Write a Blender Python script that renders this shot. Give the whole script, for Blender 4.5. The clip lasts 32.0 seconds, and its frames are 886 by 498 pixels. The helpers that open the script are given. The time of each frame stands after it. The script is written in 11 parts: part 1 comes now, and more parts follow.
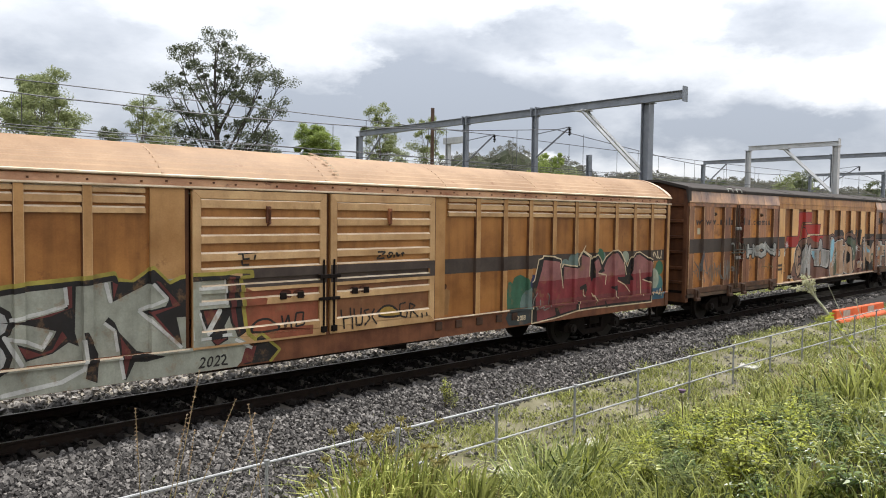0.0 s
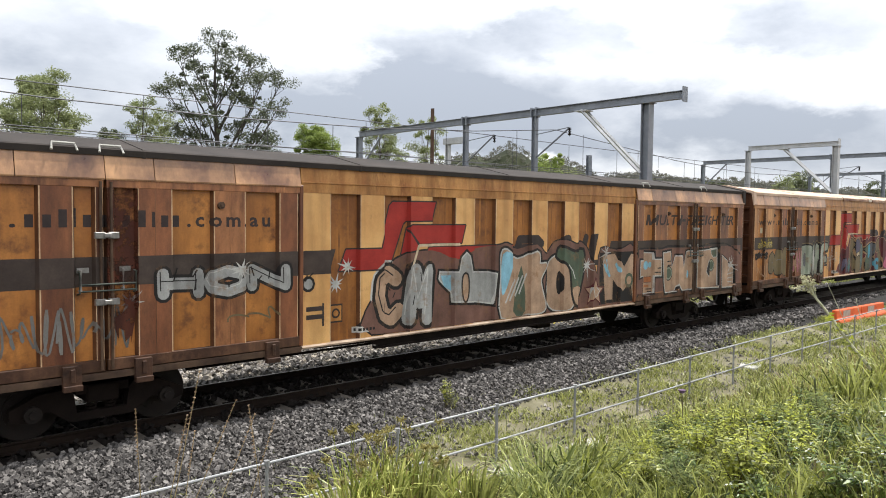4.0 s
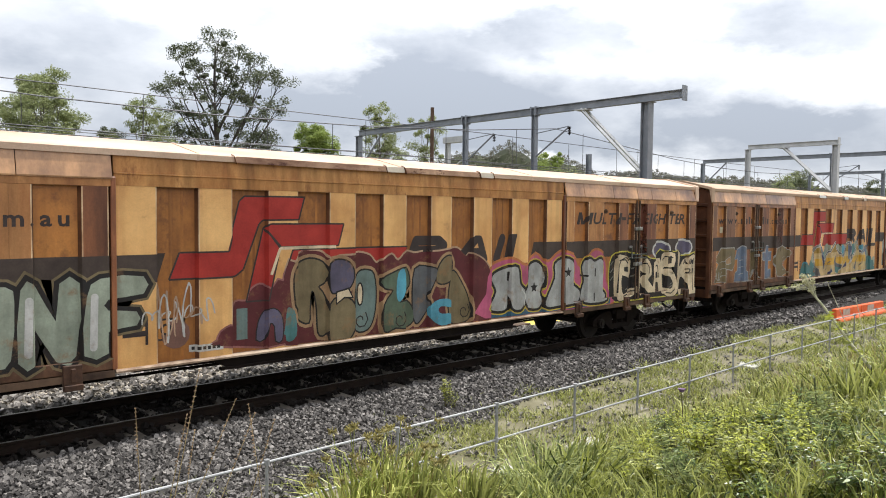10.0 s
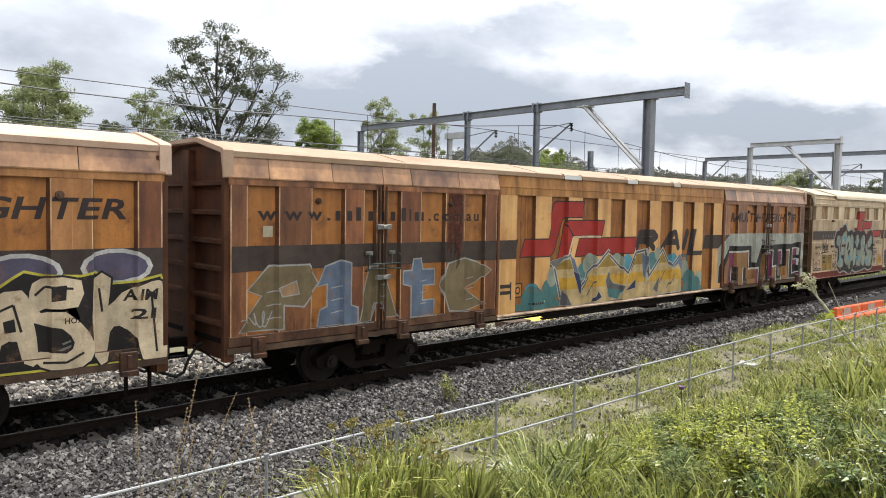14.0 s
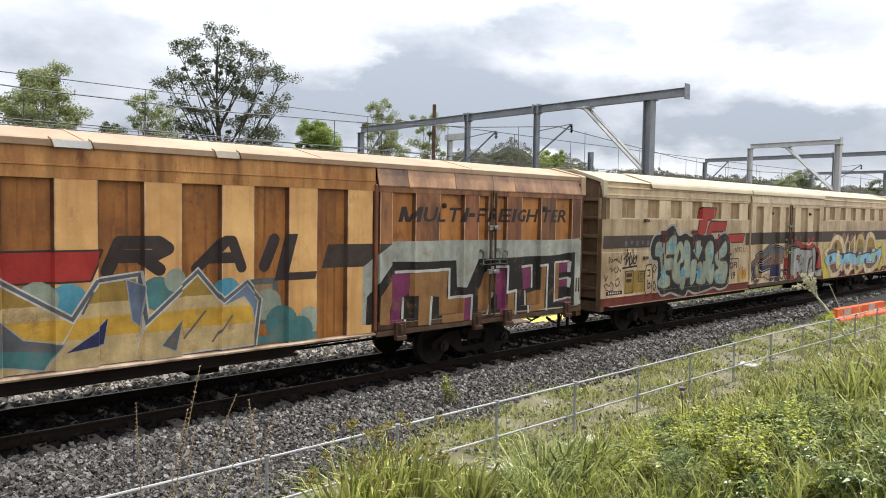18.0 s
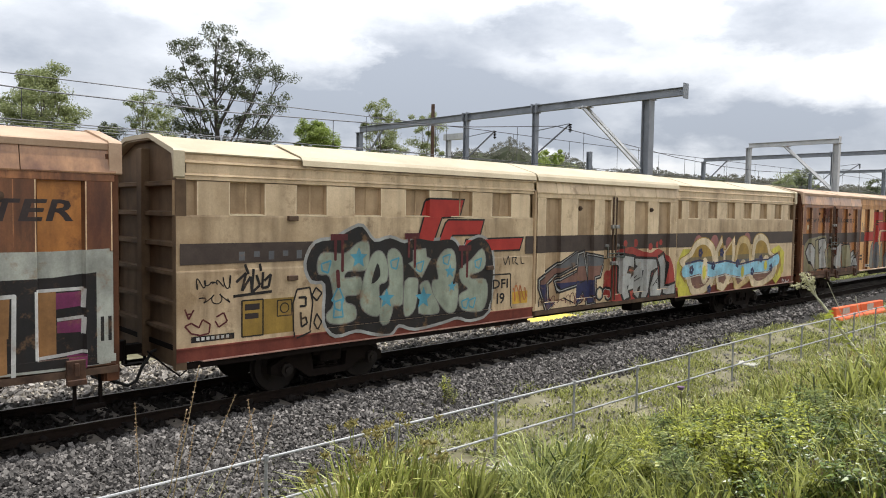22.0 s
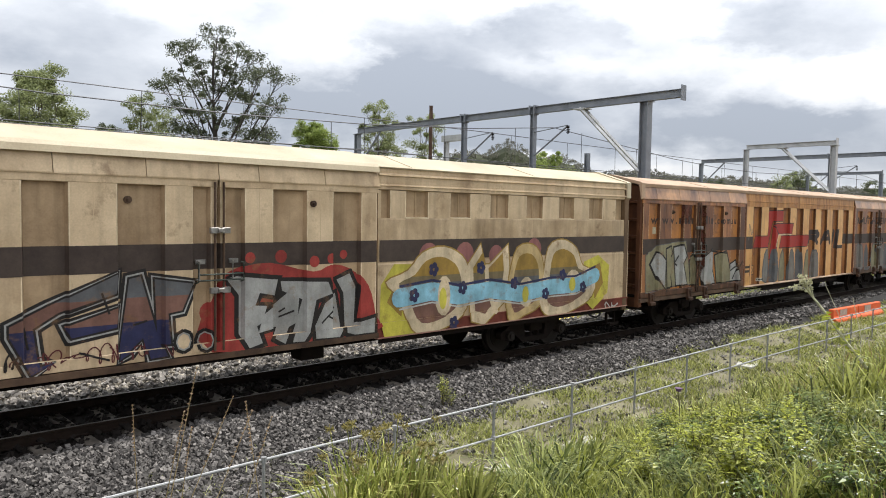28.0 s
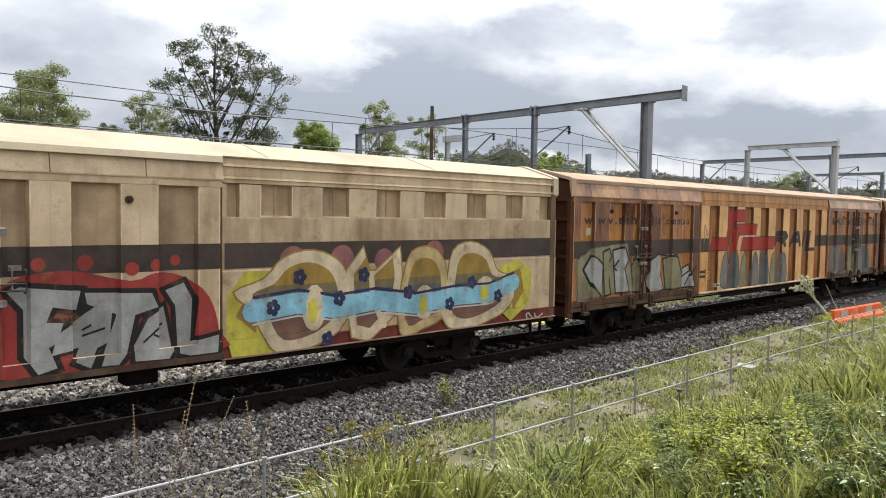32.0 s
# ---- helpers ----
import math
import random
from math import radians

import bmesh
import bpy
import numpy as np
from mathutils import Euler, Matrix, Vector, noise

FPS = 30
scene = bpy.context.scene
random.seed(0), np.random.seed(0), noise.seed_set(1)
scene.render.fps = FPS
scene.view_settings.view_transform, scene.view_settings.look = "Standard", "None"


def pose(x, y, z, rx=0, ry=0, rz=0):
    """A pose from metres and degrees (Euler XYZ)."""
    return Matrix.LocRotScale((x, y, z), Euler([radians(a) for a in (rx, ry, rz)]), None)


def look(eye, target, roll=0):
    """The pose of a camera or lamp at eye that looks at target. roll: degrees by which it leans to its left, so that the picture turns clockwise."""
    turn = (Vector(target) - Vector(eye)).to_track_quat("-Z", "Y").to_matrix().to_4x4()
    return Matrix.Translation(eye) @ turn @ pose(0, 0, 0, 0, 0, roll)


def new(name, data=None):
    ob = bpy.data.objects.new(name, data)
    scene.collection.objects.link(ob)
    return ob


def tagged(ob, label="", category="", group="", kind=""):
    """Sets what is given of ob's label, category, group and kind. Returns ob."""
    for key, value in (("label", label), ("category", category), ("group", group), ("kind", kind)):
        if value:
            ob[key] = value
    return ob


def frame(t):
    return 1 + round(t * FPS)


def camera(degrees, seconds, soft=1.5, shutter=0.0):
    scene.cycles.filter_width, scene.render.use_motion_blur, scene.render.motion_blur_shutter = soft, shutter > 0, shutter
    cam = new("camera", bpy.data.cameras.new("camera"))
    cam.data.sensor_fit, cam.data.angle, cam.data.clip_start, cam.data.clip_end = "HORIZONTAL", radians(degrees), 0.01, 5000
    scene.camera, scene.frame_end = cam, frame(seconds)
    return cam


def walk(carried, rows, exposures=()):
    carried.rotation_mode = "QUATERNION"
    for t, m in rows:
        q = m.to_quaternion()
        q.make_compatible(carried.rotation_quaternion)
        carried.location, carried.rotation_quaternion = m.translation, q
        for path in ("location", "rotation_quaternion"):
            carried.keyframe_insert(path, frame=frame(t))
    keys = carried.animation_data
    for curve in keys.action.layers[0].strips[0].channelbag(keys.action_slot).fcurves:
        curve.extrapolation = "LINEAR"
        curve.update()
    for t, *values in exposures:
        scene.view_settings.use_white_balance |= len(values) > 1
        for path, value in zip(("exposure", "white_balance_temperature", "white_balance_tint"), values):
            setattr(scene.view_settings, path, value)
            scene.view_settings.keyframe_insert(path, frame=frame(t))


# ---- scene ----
# camera: held on a grassy bank beside the line, drifting a little in the hand
cam = camera(62.8, 32.0, soft=1.0, shutter=0.0)
STAND = pose(0, -12.0, 3.197, 0, 0, 47.25 - 90) @ pose(0, 0, 0, 90 - 3.065, 0, 0) @ pose(0, 0, 0, 0, 0, 1.03)
# seconds, degrees turned to the right, up, and rolled
SWAY = [
    (0, 0.013, 0.327, -0.321), (0.5, 0.012, 0.323, -0.310), (1, 0.007, 0.323, -0.308), (1.5, -0.002, 0.332, -0.323), (2, -0.008, 0.349, -0.342),
    (2.5, -0.002, 0.364, -0.358), (3, 0.006, 0.367, -0.372), (3.5, 0.006, 0.364, -0.385), (5.5, 0.050, 0.320, -0.274), (6, 0.052, 0.306, -0.269),
    (6.5, 0.053, 0.291, -0.272), (7, 0.051, 0.279, -0.285), (7.5, 0.045, 0.271, -0.299), (8, 0.030, 0.263, -0.304), (8.5, 0.013, 0.256, -0.304),
    (9, 0.007, 0.260, -0.322), (9.5, 0.014, 0.274, -0.367), (10, 0.028, 0.280, -0.395), (10.5, 0.041, 0.260, -0.367), (11, 0.045, 0.210, -0.294),
    (11.5, 0.039, 0.145, -0.214), (12, 0.030, 0.086, -0.146), (12.5, 0.018, 0.039, -0.081), (13, -0.002, 0.002, -0.007), (13.5, -0.027, -0.027, 0.038),
    (14, -0.045, -0.044, 0.027), (14.5, -0.052, -0.051, 0.005), (16.5, -0.094, -0.034, -0.006), (17, -0.086, -0.009, -0.034), (17.5, -0.074, 0.025, -0.051),
    (18, -0.063, 0.056, -0.036), (18.5, -0.058, 0.073, -0.010), (19, -0.058, 0.075, 0.006), (19.5, -0.059, 0.068, 0.009), (20, -0.056, 0.061, 0.002),
    (20.5, -0.041, 0.057, -0.009), (21, -0.016, 0.053, -0.025), (21.5, 0.005, 0.047, -0.070), (22, 0.023, 0.036, -0.124), (22.5, 0.036, 0.023, -0.134),
    (23, 0.042, 0.012, -0.097), (23.5, 0.047, 0.009, -0.051), (24, 0.055, 0.020, -0.020), (24.5, 0.075, 0.040, -0.012), (25, 0.106, 0.054, -0.040),
    (25.5, 0.131, 0.059, -0.087), (27.5, 0.185, 0.132, -0.108), (28, 0.182, 0.151, -0.100), (28.5, 0.180, 0.176, -0.091), (29, 0.176, 0.202, -0.093),
    (29.5, 0.164, 0.217, -0.099), (30, 0.147, 0.212, -0.092), (30.5, 0.133, 0.198, -0.067), (31, 0.125, 0.189, -0.047), (31.5, 0.120, 0.185, -0.036),
    (32, 0.114, 0.181, -0.027),
]
walk(cam, [(t, STAND @ pose(0, 0, 0, up, -right, roll)) for t, right, up, roll in SWAY],
     [(0, -0.03), (3, 0.04), (6, 0.08), (12, 0.05), (17, 0.08), (20, -0.03), (24, -0.07), (32, -0.09)])


def travel(t):
    """Metres that the slowing train has gone at t seconds, counted from 13 s."""
    u = (t - 16) / 16
    return (((((-1.1665 * u + 0.7912) * u + 2.4281) * u - 5.1605) * u - 19.8097) * u + 53.5832) * u + 10.6205

# ---- world, sun ----
world = bpy.data.worlds.new("sky")
scene.world = world
world.use_nodes = True
wn, wl = world.node_tree.nodes, world.node_tree.links
wn.clear()
SUN_EL, SUN_AZ = radians(66), radians(-4)  # azimuth from +x towards +y


# banks of cloud in view: azimuth and elevation in degrees, half width, half height, weight (grey above 0, bright gap below)
CLOUDS = [(64, 7.0, 20, 3.6, 0.40), (52, 9.5, 9, 4.2, 0.38), (77, 12.2, 6, 3.4, 0.42), (57.5, 11.0, 3.2, 2.4, -0.42), (66, 15.0, 5, 2.2, -0.30), (50.5, 11.8, 6.0, 3.2, 0.28), (44.3, 15.6, 3.0, 1.6, -0.3),
          (38.5, 13.6, 6.5, 1.5, 0.42), (21.5, 13.4, 6.5, 2.2, 0.42), (35, 7.4, 12, 2.8, 0.52), (20, 5.6, 11, 2.4, 0.55), (15, 9.4, 6.0, 1.4, -0.5),
          (28, 10.6, 4.5, 1.5, -0.30), (30, 14.5, 3.0, 1.6, -0.3), (38.3, 4.9, 1.6, 0.8, -0.7), (46, 6.5, 7, 2.4, 0.25)]


def cloudy_sky():
    """Broken cloud: fleecy noise everywhere, with banks of grey and bright gaps."""
    def node(kind, **given):
        nd = wn.new("ShaderNode" + kind)
        for key, value in given.items():
            nd.inputs[int(key[1:])].default_value = value
        return nd

    def maths(op, a, b=None, clamp=False):
        nd = wn.new("ShaderNodeMath")
        nd.operation, nd.use_clamp = op, clamp
        for i, q in enumerate((a, b)):
            if q is None:
                continue
            if isinstance(q, (int, float)):
                nd.inputs[i].default_value = q
            else:
                wl.new(q, nd.inputs[i])
        return nd.outputs[0]

    def remap(value, a, b, c, d, kind="LINEAR"):
        nd = node("MapRange", _1=a, _2=b, _3=c, _4=d)
        nd.interpolation_type = kind
        wl.new(value, nd.inputs[0])
        return nd.outputs[0]

    out = wn.new("ShaderNodeOutputWorld")
    bg = wn.new("ShaderNodeBackground")
    sky = wn.new("ShaderNodeTexSky")
    sky.sky_type, sky.sun_disc = "NISHITA", False
    sky.sun_elevation, sky.sun_rotation = SUN_EL, radians(90) - SUN_AZ
    bg.inputs["Strength"].default_value = 0.10
    co = wn.new("ShaderNodeTexCoord")
    mp = wn.new("ShaderNodeMapping")
    mp.inputs["Scale"].default_value = (1.0, 1.0, 2.2)
    mp.inputs["Location"].default_value = (0.9, -0.4, 0.35)
    wl.new(co.outputs["Generated"], mp.inputs["Vector"])

    def fleece(scale, detail, rough):
        nd = wn.new("ShaderNodeTexNoise")
        nd.inputs["Scale"].default_value, nd.inputs["Detail"].default_value, nd.inputs["Roughness"].default_value = scale, detail, rough
        wl.new(mp.outputs[0], nd.inputs["Vector"])
        return nd
    broad, fine = fleece(3.4, 8, 0.55), fleece(7.0, 7, 0.6)
    sep = wn.new("ShaderNodeSeparateXYZ")
    wl.new(co.outputs["Generated"], sep.inputs[0])
    warp = wn.new("ShaderNodeSeparateColor")
    wl.new(fine.outputs["Color"], warp.inputs[0])
    az = maths("MULTIPLY", maths("ARCTAN2", sep.outputs[1], sep.outputs[0]), 57.2958)
    az = maths("ADD", az, maths("MULTIPLY", maths("SUBTRACT", warp.outputs[0], 0.5), 16.0))
    el = maths("MULTIPLY", maths("ARCSINE", sep.outputs[2]), 57.2958)
    el = maths("ADD", el, maths("MULTIPLY", maths("SUBTRACT", warp.outputs[1], 0.5), 6.0))
    thick = remap(broad.outputs["Fac"], 0.66, 0.34, -0.06, 0.54)
    for a, e, w, h, weight in CLOUDS:
        u = maths("DIVIDE", maths("SUBTRACT", az, a), w)
        v = maths("DIVIDE", maths("SUBTRACT", el, e), h)
        far = maths("ADD", maths("MULTIPLY", u, u), maths("MULTIPLY", v, v))
        thick = maths("ADD", thick, remap(far, 0.0, 2.2, weight, 0.0, "SMOOTHSTEP"))
    thick = maths("ADD", thick, maths("MULTIPLY", maths("SUBTRACT", fine.outputs["Fac"], 0.5), -0.75))
    thick = maths("ADD", thick, 0.0, True)
    ramp = wn.new("ShaderNodeValToRGB")
    stops = ramp.color_ramp.elements
    stops[0].position, stops[0].color = 0.0, (11.7, 11.75, 11.9, 1)
    stops[1].position, stops[1].color = 1.0, (5.1, 5.6, 6.5, 1)
    mid = ramp.color_ramp.elements.new(0.45)
    mid.color = (8.9, 9.3, 10.0, 1)
    wl.new(thick, ramp.inputs[0])
    # cloud thins and brightens overhead
    rise = wn.new("ShaderNodeMix")
    rise.data_type, rise.blend_type = "RGBA", "MULTIPLY"
    rise.inputs[0].default_value = 1
    wl.new(ramp.outputs[0], rise.inputs[6])
    wl.new(remap(sep.outputs[2], 0.05, 0.40, 0.90, 1.36), rise.inputs[7])
    mix = wn.new("ShaderNodeMix")
    mix.data_type = "RGBA"
    mix.inputs[0].default_value = 0.95
    wl.new(sky.outputs[0], mix.inputs[6])
    wl.new(rise.outputs[2], mix.inputs[7])
    wl.new(mix.outputs[2], bg.inputs["Color"])
    wl.new(bg.outputs[0], out.inputs[0])


cloudy_sky()
sun = new("sun", bpy.data.lights.new("sun", "SUN"))
sun.data.energy, sun.data.angle, sun.data.color = 5.0, radians(0.9), (1.0, 0.975, 0.93)
SUN_DIR = Vector((math.cos(SUN_EL) * math.cos(SUN_AZ), math.cos(SUN_EL) * math.sin(SUN_AZ), math.sin(SUN_EL)))
sun.matrix_world = look(SUN_DIR * 60, (0, 0, 0))

# ---- materials ----
MATS = {}


def rgba(c):
    return (*c, 1.0)


def surface(name, dark, light, scale=4.0, rough=0.7, metal=0.0, bump=0.15, fine=40.0, stretch=(1, 1, 1), rust=None, rust_at=0.62, rust_soft=0.09, per_piece=0.0, streak=0.0, worn=0.0, bare=None, spec=0.25, soil=0.0):
    """A weathered surface: two colours mixed by broad noise, fine grain, streaks that run down, and patches of rust."""
    if name in MATS:
        return MATS[name]
    m = bpy.data.materials.new(name)
    m.use_nodes = True
    n, l = m.node_tree.nodes, m.node_tree.links
    b = n["Principled BSDF"]
    co = n.new("ShaderNodeTexCoord")
    mp = n.new("ShaderNodeMapping")
    mp.inputs["Scale"].default_value = stretch
    # every piece takes its own stretch of the pattern
    own = n.new("ShaderNodeObjectInfo")
    shift = n.new("ShaderNodeVectorMath")
    shift.operation = "MULTIPLY_ADD"
    shift.inputs[1].default_value = (37.0, 23.0, 11.0)
    l.new(own.outputs["Random"], shift.inputs[0])
    l.new(co.outputs["Object"], shift.inputs[2])
    place = shift.outputs[0]
    l.new(place, mp.inputs["Vector"])
    big = n.new("ShaderNodeTexNoise")
    big.inputs["Scale"].default_value, big.inputs["Detail"].default_value, big.inputs["Roughness"].default_value = scale, 6, 0.62
    l.new(mp.outputs[0], big.inputs["Vector"])
    grain = n.new("ShaderNodeTexNoise")
    grain.inputs["Scale"].default_value, grain.inputs["Detail"].default_value = fine, 3
    l.new(place, grain.inputs["Vector"])
    ramp = n.new("ShaderNodeMapRange")
    ramp.inputs[1].default_value, ramp.inputs[2].default_value = 0.30, 0.70
    l.new(big.outputs["Fac"], ramp.inputs[0])
    mix = n.new("ShaderNodeMix")
    mix.data_type = "RGBA"
    mix.inputs[6].default_value, mix.inputs[7].default_value = rgba(dark), rgba(light)
    l.new(ramp.outputs[0], mix.inputs[0])
    colour = mix.outputs[2]
    g2 = n.new("ShaderNodeMapRange")
    g2.inputs[1].default_value, g2.inputs[2].default_value, g2.inputs[3].default_value, g2.inputs[4].default_value = 0.25, 0.75, 0.91, 1.08
    l.new(grain.outputs["Fac"], g2.inputs[0])
    mul = n.new("ShaderNodeMix")
    mul.data_type, mul.blend_type = "RGBA", "MULTIPLY"
    mul.inputs[0].default_value = 1.0
    l.new(colour, mul.inputs[6])
    l.new(g2.outputs[0], mul.inputs[7])
    colour = mul.outputs[2]
    if streak:
        ms = n.new("ShaderNodeMapping")
        ms.inputs["Scale"].default_value = (3.2, 3.2, 0.22)
        l.new(place, ms.inputs["Vector"])
        st = n.new("ShaderNodeTexNoise")
        st.inputs["Scale"].default_value, st.inputs["Detail"].default_value = 1.6, 4
        l.new(ms.outputs[0], st.inputs["Vector"])
        sr = n.new("ShaderNodeMapRange")
        sr.inputs[1].default_value, sr.inputs[2].default_value, sr.inputs[3].default_value, sr.inputs[4].default_value = 0.46, 0.80, 0.0, streak
        l.new(st.outputs["Fac"], sr.inputs[0])
        sm = n.new("ShaderNodeMix")
        sm.data_type = "RGBA"
        sm.inputs[7].default_value = rgba([c * 0.38 for c in dark])
        l.new(sr.outputs[0], sm.inputs[0])
        l.new(colour, sm.inputs[6])
        colour = sm.outputs[2]
    if rust:
        rn = n.new("ShaderNodeTexNoise")
        rn.inputs["Scale"].default_value, rn.inputs["Detail"].default_value, rn.inputs["Roughness"].default_value = 2.3, 8, 0.7
        l.new(mp.outputs[0], rn.inputs["Vector"])
        rr = n.new("ShaderNodeMapRange")
        rr.inputs[1].default_value, rr.inputs[2].default_value, rr.inputs[4].default_value = rust_at, rust_at + rust_soft, 1.0 if rust_soft < 0.1 else 0.88
        l.new(rn.outputs["Fac"], rr.inputs[0])
        rm = n.new("ShaderNodeMix")
        rm.data_type = "RGBA"
        rm.inputs[7].default_value = rgba(rust)
        l.new(rr.outputs[0], rm.inputs[0])
        l.new(colour, rm.inputs[6])
        colour = rm.outputs[2]
    if per_piece:
        oi = n.new("ShaderNodeObjectInfo")
        geo = n.new("ShaderNodeNewGeometry")
        add = n.new("ShaderNodeMath")
        add.operation = "ADD"
        l.new(oi.outputs["Random"], add.inputs[0])
        l.new(geo.outputs["Random Per Island"], add.inputs[1])
        pr = n.new("ShaderNodeMapRange")
        pr.inputs[1].default_value, pr.inputs[2].default_value, pr.inputs[3].default_value, pr.inputs[4].default_value = 0.0, 2.0, 1 - per_piece, 1 + per_piece
        l.new(add.outputs[0], pr.inputs[0])
        pm = n.new("ShaderNodeMix")
        pm.data_type, pm.blend_type = "RGBA", "MULTIPLY"
        pm.inputs[0].default_value = 1.0
        l.new(colour, pm.inputs[6])
        l.new(pr.outputs[0], pm.inputs[7])
        colour = pm.outputs[2]
    if worn:
        wn_ = n.new("ShaderNodeTexNoise")
        wn_.inputs["Scale"].default_value, wn_.inputs["Detail"].default_value, wn_.inputs["Roughness"].default_value = 3.5, 9, 0.72
        l.new(place, wn_.inputs["Vector"])
        wr = n.new("ShaderNodeMapRange")
        wr.inputs[1].default_value, wr.inputs[2].default_value, wr.inputs[3].default_value, wr.inputs[4].default_value = worn - 0.03, worn + 0.12, 0.12 if bare is None else 0.25, 1.0
        l.new(wn_.outputs["Fac"], wr.inputs[0])
        if bare is None:
            l.new(wr.outputs[0], b.inputs["Alpha"])
        else:
            wm = n.new("ShaderNodeMix")
            wm.data_type = "RGBA"
            wm.inputs[6].default_value = rgba(bare)
            l.new(wr.outputs[0], wm.inputs[0])
            l.new(colour, wm.inputs[7])
            colour = wm.outputs[2]
    if soil:
        # road grime: fine dark mottling over broad dull patches
        mg = n.new("ShaderNodeMapping")
        mg.inputs["Scale"].default_value = (1.5, 1.5, 0.6)
        l.new(place, mg.inputs["Vector"])
        gn = n.new("ShaderNodeTexNoise")
        gn.inputs["Scale"].default_value, gn.inputs["Detail"].default_value, gn.inputs["Roughness"].default_value = 2.0, 10, 0.78
        l.new(mg.outputs[0], gn.inputs["Vector"])
        gr = n.new("ShaderNodeMapRange")
        gr.inputs[1].default_value, gr.inputs[2].default_value, gr.inputs[4].default_value = 0.42, 0.70, soil
        l.new(gn.outputs["Fac"], gr.inputs[0])
        gm = n.new("ShaderNodeMix")
        gm.data_type = "RGBA"
        gm.inputs[7].default_value = rgba((0.035, 0.018, 0.012))
        l.new(gr.outputs[0], gm.inputs[0])
        l.new(colour, gm.inputs[6])
        colour = gm.outputs[2]
    l.new(colour, b.inputs["Base Color"])
    rg = n.new("ShaderNodeMapRange")
    rg.inputs[3].default_value, rg.inputs[4].default_value = max(0.05, rough - 0.12), min(1.0, rough + 0.12)
    l.new(big.outputs["Fac"], rg.inputs[0])
    l.new(rg.outputs[0], b.inputs["Roughness"])
    b.inputs["Metallic"].default_value = metal
    b.inputs["Specular IOR Level"].default_value = spec
    if bump:
        bp = n.new("ShaderNodeBump")
        bp.inputs["Strength"].default_value, bp.inputs["Distance"].default_value = bump, 0.01
        l.new(grain.outputs["Fac"], bp.inputs["Height"])
        l.new(bp.outputs[0], b.inputs["Normal"])
    MATS[name] = m
    return m


def leafy(name, dark, light, through_light=0.35, rough=0.55):
    """Leaves and blades: colour from piece to piece, with light let through."""
    if name in MATS:
        return MATS[name]
    m = bpy.data.materials.new(name)
    m.use_nodes = True
    n, l = m.node_tree.nodes, m.node_tree.links
    b = n["Principled BSDF"]
    geo = n.new("ShaderNodeNewGeometry")
    mix = n.new("ShaderNodeMix")
    mix.data_type = "RGBA"
    mix.inputs[6].default_value, mix.inputs[7].default_value = rgba(dark), rgba(light)
    l.new(geo.outputs["Random Per Island"], mix.inputs[0])
    l.new(mix.outputs[2], b.inputs["Base Color"])
    b.inputs["Roughness"].default_value = rough
    tr = n.new("ShaderNodeBsdfTranslucent")
    l.new(mix.outputs[2], tr.inputs["Color"])
    ms = n.new("ShaderNodeMixShader")
    ms.inputs[0].default_value = through_light
    l.new(b.outputs[0], ms.inputs[1])
    l.new(tr.outputs[0], ms.inputs[2])
    l.new(ms.outputs[0], n["Material Output"].inputs[0])
    MATS[name] = m
    return m


def crushed(name, dark, light, power=1.8):
    """Crushed stone: a grey of its own for every stone, most of them dark, with a fine grain."""
    m = bpy.data.materials.new(name)
    m.use_nodes = True
    n, l = m.node_tree.nodes, m.node_tree.links
    b = n["Principled BSDF"]
    geo, bend, grain, mix, mul, rng = (n.new("ShaderNode" + k) for k in ("NewGeometry", "Math", "TexNoise", "Mix", "Mix", "MapRange"))
    bend.operation, bend.inputs[1].default_value = "POWER", power
    l.new(geo.outputs["Random Per Island"], bend.inputs[0])
    mix.data_type = mul.data_type = "RGBA"
    mix.inputs[6].default_value, mix.inputs[7].default_value = rgba(dark), rgba(light)
    l.new(bend.outputs[0], mix.inputs[0])
    grain.inputs["Scale"].default_value, grain.inputs["Detail"].default_value = 45, 3
    co = n.new("ShaderNodeTexCoord")
    l.new(co.outputs["Object"], grain.inputs["Vector"])
    rng.inputs[1].default_value, rng.inputs[2].default_value, rng.inputs[3].default_value, rng.inputs[4].default_value = 0.3, 0.7, 0.7, 1.2
    l.new(grain.outputs["Fac"], rng.inputs[0])
    mul.blend_type, mul.inputs[0].default_value = "MULTIPLY", 1.0
    l.new(mix.outputs[2], mul.inputs[6])
    l.new(rng.outputs[0], mul.inputs[7])
    l.new(mul.outputs[2], b.inputs["Base Color"])
    b.inputs["Roughness"].default_value, b.inputs["Specular IOR Level"].default_value = 0.75, 0.3
    return m


RUST = (0.12, 0.045, 0.02)
BURNT = (0.085, 0.030, 0.015)
M_OCHRE = surface("ochre_paint", (0.33, 0.125, 0.026), (0.62, 0.30, 0.078), 1.3, 0.42, bump=0.08, streak=0.6, rust=BURNT, rust_at=0.56, rust_soft=0.2, spec=0.4)
# browner than the raised panels: dirt, with some recess shade in the colour
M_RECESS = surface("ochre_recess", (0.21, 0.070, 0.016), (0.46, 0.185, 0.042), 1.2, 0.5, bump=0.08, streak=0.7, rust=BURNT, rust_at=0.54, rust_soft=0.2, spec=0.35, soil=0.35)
M_HEADER = surface("rust_run_header", (0.31, 0.12, 0.034), (0.62, 0.32, 0.11), 1.3, 0.45, bump=0.05, stretch=(2.2, 1, 0.8), streak=0.8, rust=(0.15, 0.045, 0.018), rust_at=0.58, rust_soft=0.14, soil=0.35)
